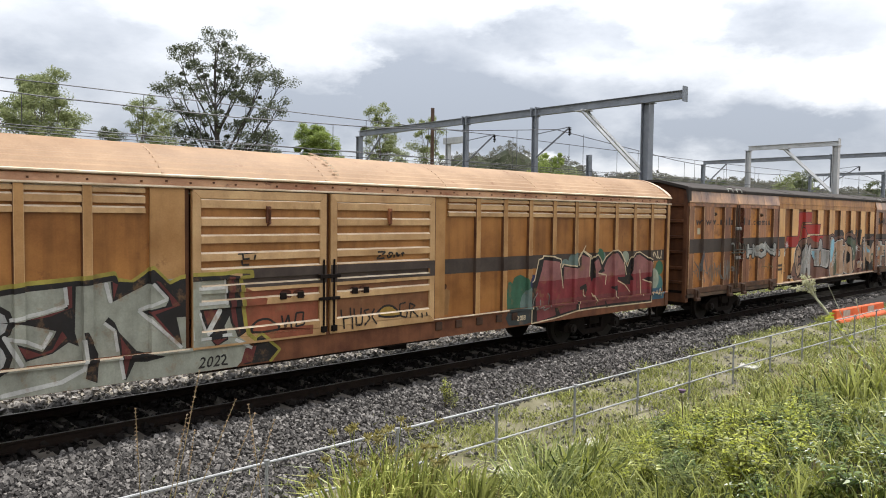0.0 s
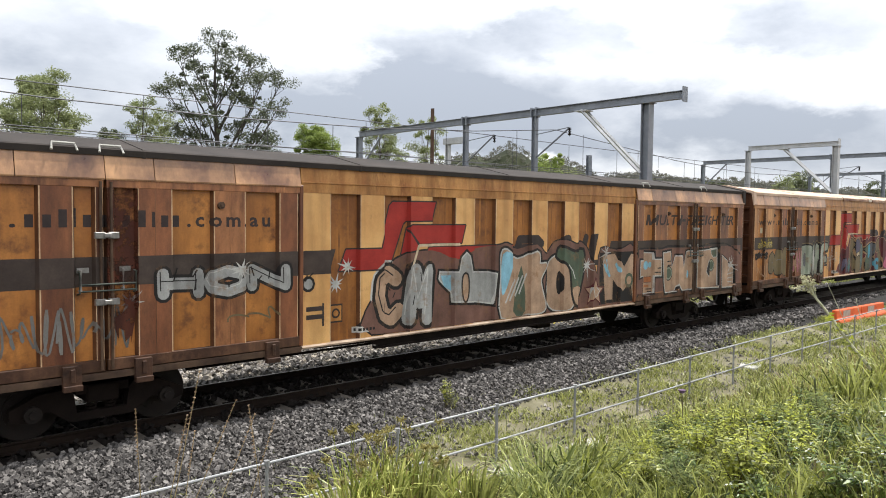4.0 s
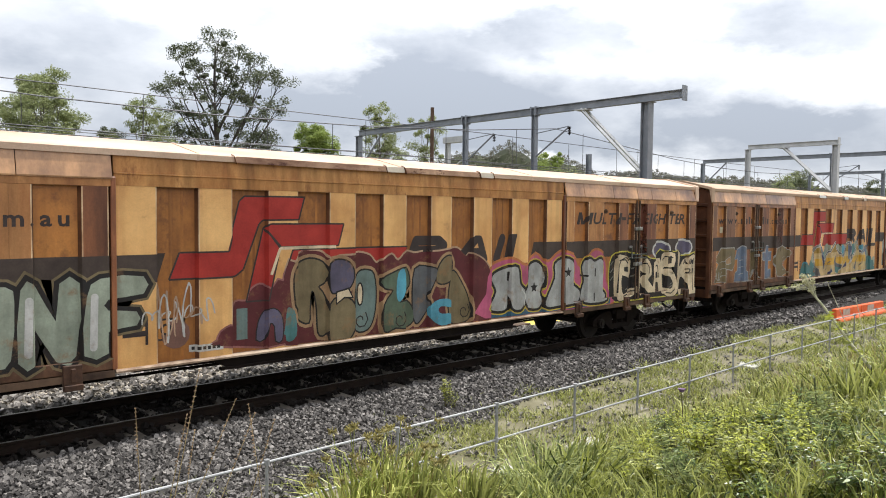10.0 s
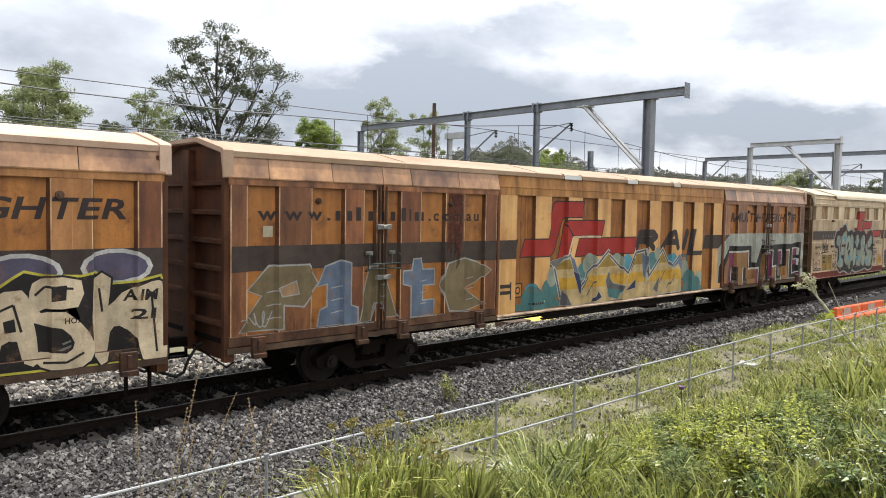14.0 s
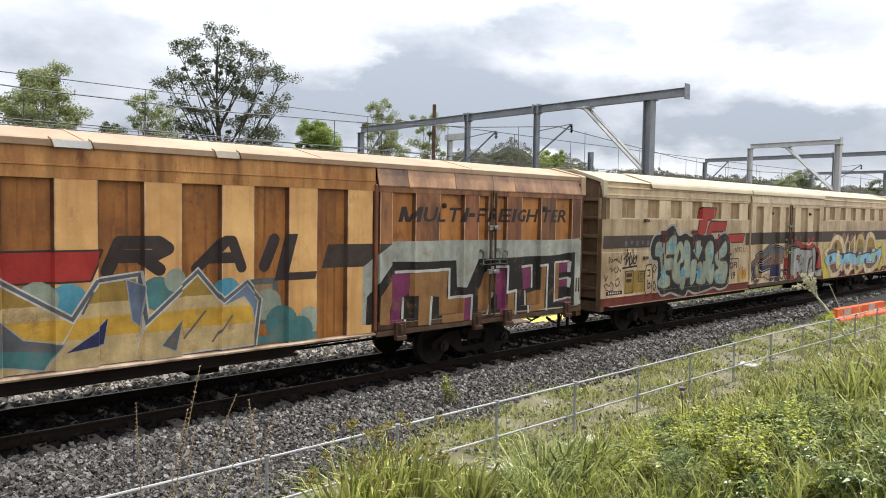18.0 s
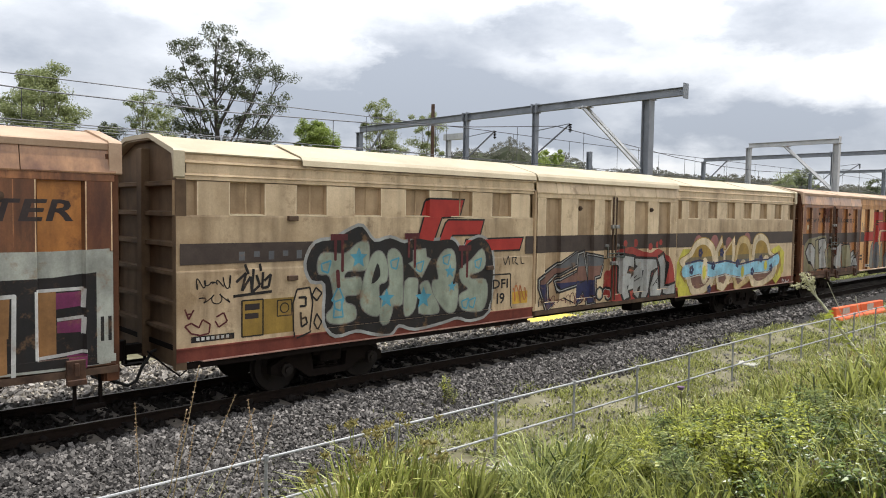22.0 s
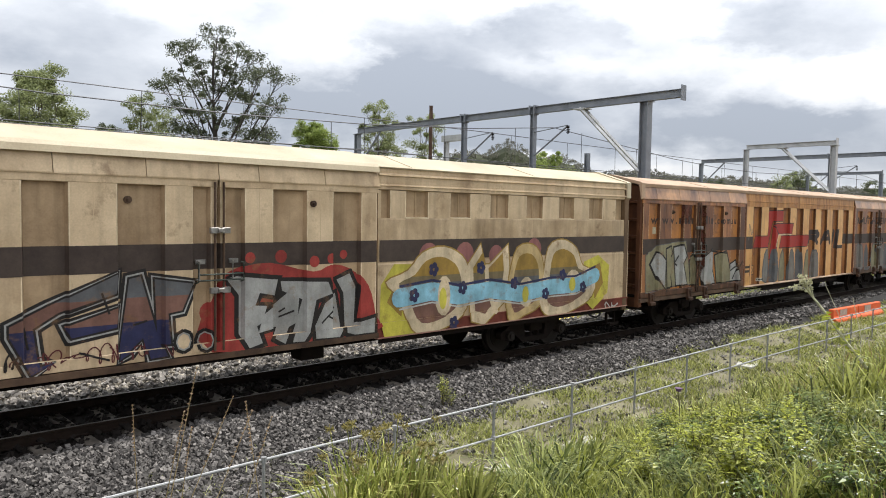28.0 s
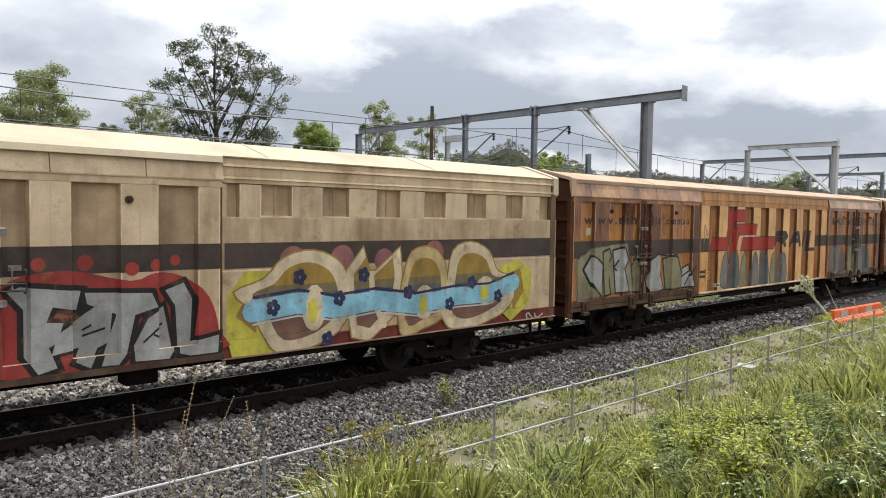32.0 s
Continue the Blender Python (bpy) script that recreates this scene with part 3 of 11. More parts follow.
class Paint:
    """Flat paint shapes that follow a ribbed wagon side. strips: (xa, xb, ya, yb), from end to end; bands: (z0, z1, strips)."""

    def __init__(self, bands):
        self.bands, self.s, self.mats, self.n = bands, Shape(), [], 0

    def slot(self, m):
        if m not in self.mats:
            self.mats.append(m)
        return self.mats.index(m)

    def add(self, poly, m, lift=0.0):
        k = self.slot(m)
        self.n += 1
        off = 0.0035 + lift * 1.6 + (self.n % 53) * 0.000013
        x0, x1 = min(p[0] for p in poly), max(p[0] for p in poly)
        z0, z1 = min(p[1] for p in poly), max(p[1] for p in poly)
        for za, zb, strips in self.bands:
            if z1 <= za or z0 >= zb:
                continue
            row = poly
            if z0 < za:
                row = cut(row, 1, za, False)
            if z1 > zb and len(row) > 2:
                row = cut(row, 1, zb, True)
            for xa, xb, ya, yb in strips:
                if x1 <= xa or x0 >= xb or len(row) < 3:
                    continue
                q = row
                if x0 < xa:
                    q = cut(q, 0, xa, False)
                if x1 > xb and len(q) > 2:
                    q = cut(q, 0, xb, True)
                if len(q) < 3:
                    continue
                slope = (yb - ya) / max(xb - xa, 1e-6)
                self.s.poly([(x, ya + (x - xa) * slope - off, z) for x, z in q], k)

    def blob(self, pts, coats, smooth=3, bands=(), lift=0.006):
        """A drawn outline, rounded unless smooth is 0. coats: (margin, material, lift), the widest first; bands: (z0, z1, material) fill it in layers."""
        n = len(pts)
        if smooth:
            fine = []
            for i in range(n):
                a, b, c, d = (pts[(i + k) % n] for k in (-1, 0, 1, 2))
                for j in range(smooth):
                    t = j / smooth
                    fine.append(tuple(b[k] + 0.5 * t * (c[k] - a[k] + t * (2 * a[k] - 5 * b[k] + 4 * c[k] - d[k] + t * (3 * (b[k] - c[k]) + d[k] - a[k]))) for k in (0, 1)))
            pts, n = fine, len(fine)
        turn = sum(pts[i - 1][0] * pts[i][1] - pts[i][0] * pts[i - 1][1] for i in range(n))
        sign = 1 if turn > 0 else -1
        for margin, m, up in coats:
            ring = []
            for i in range(n):
                (ax, az), (bx, bz), (cx, cz) = pts[i - 1], pts[i], pts[(i + 1) % n]
                d1, d2 = math.hypot(bx - ax, bz - az) or 1, math.hypot(cx - bx, cz - bz) or 1
                nx, nz = ((bz - az) / d1 + (cz - bz) / d2) * sign, -((bx - ax) / d1 + (cx - bx) / d2) * sign
                q = (nx * nx + nz * nz) / 2
                k = margin / max(q, 0.9) if margin > 0.04 else margin / max(q, 0.6)
                ring.append((bx + nx * k, bz + nz * k))
            self.add(ring, m, up)
        for z0, z1, m in bands:
            row = cut(cut(list(pts), 1, z0, False), 1, z1, True)
            if len(row) > 2:
                self.add(row, m, lift)

    def rect(self, x0, x1, z0, z1, m, lift=0.0, lean=0.0):
        self.add([(x0, z0), (x1, z0), (x1 + lean, z1), (x0 + lean, z1)], m, lift)

    def disc(self, x, z, r, m, lift=0.0, rz=None, n=14):
        rz = rz or r
        self.add([(x + r * math.cos(math.tau * i / n), z + rz * math.sin(math.tau * i / n)) for i in range(n)], m, lift)

    def line(self, pts, w, m, lift=0.0):
        for (xa, za), (xb, zb) in zip(pts, pts[1:]):
            d = math.hypot(xb - xa, zb - za) or 1
            u, v = -(zb - za) / d * w / 2, (xb - xa) / d * w / 2
            self.add([(xa - u, za - v), (xb - u, zb - v), (xb + u, zb + v), (xa + u, za + v)], m, lift)
        if w > 0.05:
            for x, z in pts:
                self.disc(x, z, w / 2, m, lift, n=10)

    def letter(self, ch, x0, x1, z0, z1, coats, lean=0.0, turn=0.0):
        """coats: (offset, material, lift), the widest first; the last one's outline fits the box."""
        bx0, bx1, bz0, bz1 = bounds(glyph(ch, coats[-1][0]))
        cx, cz = (x0 + x1) / 2, (z0 + z1) / 2
        ca, sa = math.cos(radians(turn)), math.sin(radians(turn))
        for offset, m, lift in coats:
            for t in glyph(ch, offset):
                q = []
                for x, z in t:
                    u = x0 + (x - bx0) / (bx1 - bx0) * (x1 - x0)
                    v = z0 + (z - bz0) / (bz1 - bz0) * (z1 - z0)
                    u += (v - z0) * lean
                    q.append((cx + (u - cx) * ca - (v - cz) * sa, cz + (u - cx) * sa + (v - cz) * ca))
                self.add(q, m, lift)

    def word(self, text, x0, z0, x1, z1, m, lean=0.0, offset=0.0, lift=0.0, gap=0.0):
        """Plain lettering stretched to a box."""
        adv, x = [], 0.0
        for ch in text:
            if ch == " ":
                adv.append((x, x + 0.35))
                x += 0.35
                continue
            b = bounds(glyph(ch, offset))
            adv.append((x, x + b[1] - b[0]))
            x += b[1] - b[0] + 0.09 + gap
        k = (x1 - x0) / (x - 0.09 - gap)
        caps = bounds(glyph("H", offset))
        kz = (z1 - z0) / (caps[3] - caps[2])
        for ch, (a, b) in zip(text, adv):
            if ch == " ":
                continue
            g = bounds(glyph(ch, offset))
            self.letter(ch, x0 + a * k, x0 + b * k, z0 + (g[2] - caps[2]) * kz, z0 + (g[3] - caps[2]) * kz, [(offset, m, lift)], lean)

    def strokes(self, ch, x0, x1, z0, z1, w, m, lift, lean=0.0, turn=0.0):
        """A letter drawn with a broad round stroke that keeps within the box."""
        h = w / 2
        cx, cz = (x0 + x1) / 2, (z0 + z1) / 2
        ca, sa = math.cos(radians(turn)), math.sin(radians(turn))
        for run in STROKES[ch].split("|"):
            pts = []
            for pair in run.split():
                u, v = (float(q) for q in pair.split(","))
                u, v = x0 + u * (x1 - x0), z0 + v * (z1 - z0)
                u += (v - z0) * lean
                pts.append((cx + (u - cx) * ca - (v - cz) * sa, cz + (u - cx) * sa + (v - cz) * ca))
            self.line(pts, w, m, lift)
        return h

    def plain(self, text, x0, x1, z0, z1, w, m, lean=0.0, lift=0.0, gap=0.35):
        """Painted capitals of one stroke width, spaced evenly."""
        wide = {"I": 0.12, "-": 0.55, "M": 1.2, ".": 0.1, "W": 1.2, "w": 1.1, "m": 1.1}
        total = sum(wide.get(c, 0.85) for c in text) + gap * (len(text) - 1)
        k, x = (x1 - x0) / total, x0
        for c in text:
            q = wide.get(c, 0.85) * k
            self.strokes(c, x, x + q, z0 + w / 2, z1 - w / 2, w, m, lift, lean)
            x += q + gap * k

    def burner(self, text, x0, x1, z0, z1, fills, outline, halo=None, lean=0.0, fat=0.07, seed=1, wild=1.0, edge=0.05):
        """A row of fat sprayed letters, each with a fill, an outline and a halo."""
        rnd = random.Random(seed)
        w = (x1 - x0) / len(text)
        bold = min(w, (z1 - z0) * 0.85) * (0.25 + fat * 1.35)
        rim = min(0.075, bold * 0.20 + edge * 0.25)
        boxes = []
        for i, ch in enumerate(text):
            h = bold / 2 + rim * 0.5
            boxes.append((ch, x0 + i * w + h * 0.72, x0 + (i + 1) * w - h * 0.72, z0 + h + rnd.uniform(-0.04, 0.06) * wild, z1 - h + rnd.uniform(-0.08, 0.05) * wild, lean + rnd.uniform(-0.08, 0.08) * wild, rnd.uniform(-5, 5) * wild))
        for i, (ch, a, b, c, d, ln, tn) in enumerate(boxes):
            if halo:
                self.strokes(ch, a, b, c, d, bold + rim * 3.2, halo, 0.0, ln, tn)
            self.strokes(ch, a, b, c, d, bold + rim * 2, outline, 0.0011, ln, tn)
            self.strokes(ch, a, b, c, d, bold, fills[i % len(fills)], 0.0022 + 0.0008 * (i % 2), ln, tn)
            # a lit edge and a few cuts inside the fill
            k = bold * 0.24
            self.strokes(ch, a - k, b - k, c + k, d + k, bold * 0.09, S_WHITE if i % 2 else outline, 0.0038, ln, tn)
            for j in range(3):
                u, v = rnd.uniform(a, b), rnd.uniform(c, d)
                self.line([(u, v), (u + rnd.uniform(-0.12, 0.12), v + rnd.uniform(0.08, 0.22))], 0.022, outline, 0.0045)

    def tag(self, x0, x1, z0, z1, m, seed, w=0.022, runs=1):
        """A quick scrawl that says nothing."""
        rnd = random.Random(seed)
        k1, k2, ph, n = rnd.uniform(14, 24), rnd.uniform(9, 17), rnd.random() * 6, 30
        pts = []
        for i in range(n + 1):
            u = i / n
            swell = 0.55 + 0.45 * math.sin(u * rnd.choice((3.0, 3.3)) + ph)
            pts.append((x0 + (x1 - x0) * (u + 0.10 * math.sin(k1 * u + ph)), (z0 + z1) / 2 + (z1 - z0) * 0.5 * swell * math.cos(k2 * u * 1.7 + ph)))
        self.line(pts, w, m, 0.003)

    def star(self, x, z, r, m, lift=0.004, turn=0.3):
        for i in range(5):
            a = turn + math.tau * i / 5
            self.add([(x + r * math.cos(a), z + r * math.sin(a)), (x + r * 0.45 * math.cos(a + 0.63), z + r * 0.45 * math.sin(a + 0.63)), (x, z), (x + r * 0.45 * math.cos(a - 0.63), z + r * 0.45 * math.sin(a - 0.63))], m, lift + i * 0.0001)

    def spark(self, x, z, r, m, seed=1):
        rnd = random.Random(seed)
        for i in range(9):
            a = math.tau * i / 9 + rnd.uniform(-0.2, 0.2)
            q = r * rnd.uniform(0.5, 1.1)
            self.add([(x + q * math.cos(a), z + q * math.sin(a)), (x + 0.03 * math.cos(a + 1.6), z + 0.03 * math.sin(a + 1.6)), (x + 0.03 * math.cos(a - 1.6), z + 0.03 * math.sin(a - 1.6))], m, 0.005)

    def done(self, parent, name, label):
        if self.s.f:
            me = raw_mesh(name, self.s.v, self.s.f, self.mats, self.s.m)
            tagged(part(name, me, [], parent), label)


def spray(name, c, vary=0.3):
    grey = sum(c) / 3
    c = [(x * 0.88 + grey * 0.12) * 0.84 for x in c]
    return surface("spray_" + name, [x * (1 - vary) for x in c], [min(1, x * (1 + vary)) for x in c], 2.2, 0.55, bump=0.05, streak=0.35, worn=0.33, bare=(0.24, 0.13, 0.06), soil=0.28)


S_WHITE = spray("white", (0.62, 0.61, 0.57))
S_SILVER = spray("silver", (0.42, 0.42, 0.40))
S_GREY = spray("grey", (0.22, 0.21, 0.19))
S_BLACK = spray("black", (0.022, 0.02, 0.02))
S_RED = spray("red", (0.42, 0.04, 0.03))
S_MAROON = spray("maroon", (0.13, 0.022, 0.026))
S_WINE = spray("wine", (0.22, 0.045, 0.05))
S_PINK = spray("pink", (0.58, 0.20, 0.26))
S_MAGENTA = spray("magenta", (0.24, 0.03, 0.12))
S_YELLOW = spray("yellow", (0.62, 0.46, 0.03))
S_GOLD = spray("gold", (0.72, 0.40, 0.015))
S_TEAL = spray("teal", (0.07, 0.22, 0.22))
S_AQUA = spray("aqua", (0.07, 0.34, 0.46))
S_MINT = spray("mint", (0.34, 0.385, 0.29))
S_DULLGREEN = spray("dull_green", (0.10, 0.14, 0.09))
S_NAVY = spray("navy", (0.03, 0.035, 0.11))
S_BLUE = spray("blue", (0.15, 0.20, 0.29))
S_SKY = spray("sky_blue", (0.26, 0.58, 0.74))
S_SLATE = spray("slate", (0.13, 0.135, 0.145))
S_TAN = spray("tan", (0.42, 0.25, 0.12))
S_SKIN = spray("dusty_pink", (0.54, 0.34, 0.21))
S_MAUVE = spray("mauve", (0.23, 0.11, 0.08))
S_OLIVE = spray("olive", (0.22, 0.165, 0.08))
S_ORANGE = spray("orange", (0.55, 0.17, 0.04))
S_LIME = spray("lime_yellow", (0.66, 0.58, 0.04))
S_STRAW = spray("straw", (0.66, 0.47, 0.20))
S_OCHRE = spray("dark_gold", (0.40, 0.24, 0.03))
S_ROSE = spray("rose", (0.34, 0.125, 0.12))
S_GREEN = spray("bottle_green", (0.045, 0.15, 0.085))
S_PETROL = spray("petrol_blue", (0.03, 0.12, 0.20))
S_HOT = spray("hot_pink", (0.55, 0.09, 0.20))
S_RUST_ORANGE = spray("rust_orange", (0.36, 0.17, 0.05))
S_PALEOLIVE = spray("pale_olive", (0.30, 0.27, 0.15))
S_VIOLET = spray("dull_violet", (0.12, 0.105, 0.17))
S_TEALGREY = spray("grey_teal", (0.16, 0.23, 0.21))
S_DRAB = spray("drab_silver", (0.37, 0.375, 0.30))
S_OLIVE_YELLOW = spray("olive_yellow", (0.40, 0.33, 0.04))
S_OXBLOOD = spray("oxblood", (0.16, 0.035, 0.03))
S_RED_BROWN = spray("red_brown", (0.33, 0.085, 0.035))
S_BROWNED = spray("browned_ochre", (0.26, 0.10, 0.035))
S_PALE_GREY = spray("pale_grey_green", (0.43, 0.44, 0.375))
S_SLATE_DARK = spray("dark_slate", (0.045, 0.055, 0.06))
S_CRIMSON = spray("crimson", (0.27, 0.032, 0.04))
S_CREAMY = spray("cream", (0.76, 0.60, 0.38))

# ---- freight wagons ----
BODY = 22.50   # length of a body
Y_DOOR, Y_MID, DEEP = -1.475, -1.435, 0.08
DOOR_RAISED = [(0.08, 0.37), (0.93, 1.56), (2.23, 2.65), (2.93, 3.03), (3.09, 3.17), (3.5, 4.0), (4.64, 5.17), (5.77, 6.12)]
MID_RAISED = [(6.2, 6.8)] + [(7.43 + 1.18 * k, 7.98 + 1.18 * k) for k in range(8)]


def ribbed(raised, x0, x1, y, deep=DEEP, slant=0.03):
    """Strips of a side with raised panels between recesses."""
    out, x = [], x0
    for a, b in raised:
        if a - slant > x:
            out.append((x, a - slant, y + deep, y + deep))
        if a > x0:
            out.append((max(x, a - slant), a, y + deep, y))
        out.append((a, b, y, y))
        if b + slant < x1:
            out.append((b, b + slant, y, y + deep))
        x = min(x1, b + slant)
    if x < x1:
        out.append((x, x1, y + deep, y + deep))
    return out


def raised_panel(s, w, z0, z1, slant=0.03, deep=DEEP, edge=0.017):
    """A pressed panel standing proud, with slanted flanks coloured dark for shade and narrow edges coloured pale as
    highlights, about x = 0, its face at y = 0.
    """
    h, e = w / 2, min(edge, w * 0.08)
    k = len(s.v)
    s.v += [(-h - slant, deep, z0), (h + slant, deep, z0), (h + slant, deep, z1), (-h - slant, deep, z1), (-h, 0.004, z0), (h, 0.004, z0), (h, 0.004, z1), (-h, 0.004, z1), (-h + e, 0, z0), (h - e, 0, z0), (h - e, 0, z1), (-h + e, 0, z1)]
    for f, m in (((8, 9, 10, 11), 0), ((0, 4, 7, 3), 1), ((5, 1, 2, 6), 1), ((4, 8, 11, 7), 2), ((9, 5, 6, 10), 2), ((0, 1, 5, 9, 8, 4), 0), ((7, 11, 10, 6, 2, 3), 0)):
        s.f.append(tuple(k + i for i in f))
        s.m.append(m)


def flip_at(length):
    """The pose that carries a part of the near side to the far side."""
    return pose(length, 0, 0, 0, 0, 180)


WHEELS = []


def bogie(wagon, x):
    b = part("bogie", shared("bogie_bolster", lambda s: (s.box(-0.22, 0.22, -1.12, 1.12, 0.46, 0.72), s.box(-0.35, 0.35, -0.35, 0.35, 0.55, 0.86)), M_GRIME, bevel=0.02), [], wagon, "grimy cast steel bogie", pose(x, 0, 0))

    def side(s):
        sec = [(-1.18, 0.50), (-1.18, 0.36), (-0.98, 0.30), (-0.70, 0.42), (-0.42, 0.22), (0.42, 0.22), (0.70, 0.42), (0.98, 0.30), (1.18, 0.36), (1.18, 0.50), (0.85, 0.66), (0.45, 0.70), (0.38, 0.62), (0.34, 0.34), (-0.34, 0.34), (-0.38, 0.62), (-0.45, 0.70), (-0.85, 0.66)]
        s.prism(sec, "y", -0.075, 0.075)
        s.box(-0.36, 0.36, -0.10, 0.10, 0.60, 0.72)

    def box_cap(s):
        s.disc((0, 0, 0), "y", 0.115, 0.16, 12)
        s.disc((0, -0.09, 0), "y", 0.06, 0.05, 8)

    def spring(s):
        s.tube([(0.07 * math.cos(i * 1.05), 0.07 * math.sin(i * 1.05), 0.34 + i * 0.0085) for i in range(31)], 0.018, 5)

    def wheelset(s):
        for q in (-1, 1):
            s.disc((0, q * 0.72, 0), "y", 0.42, 0.11, 28)
            s.disc((0, q * 0.665, 0), "y", 0.448, 0.03, 28)
            s.disc((0, q * 0.785, 0), "y", 0.30, 0.02, 20)
            s.disc((0, q * 0.80, 0), "y", 0.13, 0.05, 14)
            for i in range(4):
                a = math.tau * i / 4
                s.box(0.21 * math.cos(a) - 0.03, 0.21 * math.cos(a) + 0.03, q * 0.797 - 0.006, q * 0.797 + 0.006, 0.21 * math.sin(a) - 0.03, 0.21 * math.sin(a) + 0.03)
        s.tube([(0, -1.0, 0), (0, 1.0, 0)], 0.08, 10)

    def beam(s):
        s.box(-0.05, 0.05, -0.85, 0.85, 0.36, 0.46)
        for q in (-1, 1):
            s.box(-0.10, 0.06, q * 0.72 - 0.05, q * 0.72 + 0.05, 0.30, 0.52)

    for q in (-1, 1):
        part("side_frame", shared("bogie_side", side, M_GRIME), [], b, at=pose(0, q * 1.0, 0))
        for k in (-1, 1):
            part("axle_box", shared("axle_cap", box_cap, M_WHEEL), [], b, at=pose(k * 0.91, q * 1.08, 0.42, 0, 0, 0 if q < 0 else 180))
            part("spring", shared("bogie_spring", spring, M_GRIME), [], b, at=pose(k * 0.13, q * 1.0, 0))
    for k in (-1, 1):
        WHEELS.append((part("wheelset", shared("wheelset", wheelset, M_WHEEL), [], b, at=pose(k * 0.91, 0, 0.42)), k * 0.91))
        part("brake_beam", shared("brake_beam", beam, M_GRIME), [], b, at=pose(k * 0.40, 0, 0))


def end_gear(wagon, length, side_y):
    """Couplers, hoses, steps and handrails at both ends."""

    def coupler(s):
        s.box(-0.40, 0.5, -0.09, 0.09, 0.80, 0.96)
        s.prism([(-0.40, 0.16), (-0.52, 0.14), (-0.60, 0.02), (-0.52, -0.05), (-0.56, -0.15), (-0.42, -0.17)], "z", 0.72, 1.04)
        s.tube([(-0.42, -0.12, 0.70), (-0.42, -0.12, 1.12)], 0.035, 8)

    def hose(s):
        s.tube([(0.25, -0.35, 0.92), (0.05, -0.36, 0.86), (-0.12, -0.37, 0.62), (-0.20, -0.36, 0.42), (-0.32, -0.33, 0.36), (-0.50, -0.28, 0.44)], 0.026, 7)
        s.tube([(-0.48, -0.28, 0.43), (-0.60, -0.24, 0.52)], 0.038, 7)

    def lever(s):
        s.tube([(0.22, -1.30, 0.70), (0.12, -1.28, 0.62), (0.06, -1.0, 0.70), (0.0, -0.3, 0.86)], 0.014, 6)

    def rail(s):
        s.tube([(0, 0, 0), (0, -0.07, 0.02), (0, -0.07, 0.42), (0, 0, 0.44)], 0.012, 6)

    def step(s):
        for q in (-0.17, 0.17):
            s.box(q - 0.02, q + 0.02, -0.03, 0.03, -0.55, 0.0)
        s.box(-0.20, 0.20, -0.13, 0.10, -0.57, -0.54)
        s.box(-0.20, 0.20, -0.13, -0.11, -0.56, -0.50)

    for m in (Matrix.Identity(4), flip_at(length)):
        part("coupler", shared("coupler", coupler, M_GRIME, bevel=0.012), [], wagon, "dark knuckle coupler", m)
        part("brake_hose", shared("brake_hose", hose, M_HOSE, smooth=True), [], wagon, at=m)
        part("uncoupling_lever", shared("uncoupling_lever", lever, M_GRIME), [], wagon, at=m)
    for x in (0.12, length - 0.12):
        for q in (-1, 1):
            part("handrail", shared("handrail", rail, M_CHROME), [], wagon, at=pose(x, q * -side_y * -1, 1.32, 0, 0, 0 if q < 0 else 180) if q < 0 else pose(x, -side_y, 1.32, 0, 0, 180))
    for x, q in ((length - 0.35, -1), (0.35, 1)):
        part("step", shared("wagon_step", step, M_GRIME), [], wagon, at=pose(x, q * 1.22, 0.92, 0, 0, 0 if q < 0 else 180))


def end_wall(s, top, shoulder):
    """An end wall with a flat-topped gable."""
    s.prism([(-1.38, 0.72), (1.38, 0.72), (1.38, shoulder), (0.52, top - 0.10), (-0.52, top - 0.10), (-1.38, shoulder)], "x", 0.12, 0.18)


def end_bar(s):
    s.prism([(0.13, -0.05), (0.04, -0.03), (0.04, 0.03), (0.13, 0.05)], "y", -1.36, 1.36)


def end_post(s):
    s.box(-0.01, 0.13, -0.11, 0.11, 0.75, 4.12)


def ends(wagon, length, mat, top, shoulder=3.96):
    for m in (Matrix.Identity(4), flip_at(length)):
        part("end_wall", shared("end_wall%.2f%s" % (top, mat.name), lambda s: end_wall(s, top, shoulder), mat), [], wagon, "ribbed end wall streaked brown, shade put into its colour", m)
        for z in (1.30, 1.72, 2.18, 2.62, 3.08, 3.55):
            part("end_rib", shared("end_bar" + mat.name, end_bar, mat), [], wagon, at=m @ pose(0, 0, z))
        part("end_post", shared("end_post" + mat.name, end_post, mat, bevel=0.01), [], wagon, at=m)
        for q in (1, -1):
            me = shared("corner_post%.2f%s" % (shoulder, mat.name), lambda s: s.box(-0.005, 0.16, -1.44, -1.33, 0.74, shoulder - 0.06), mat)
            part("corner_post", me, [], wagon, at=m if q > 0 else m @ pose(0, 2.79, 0))


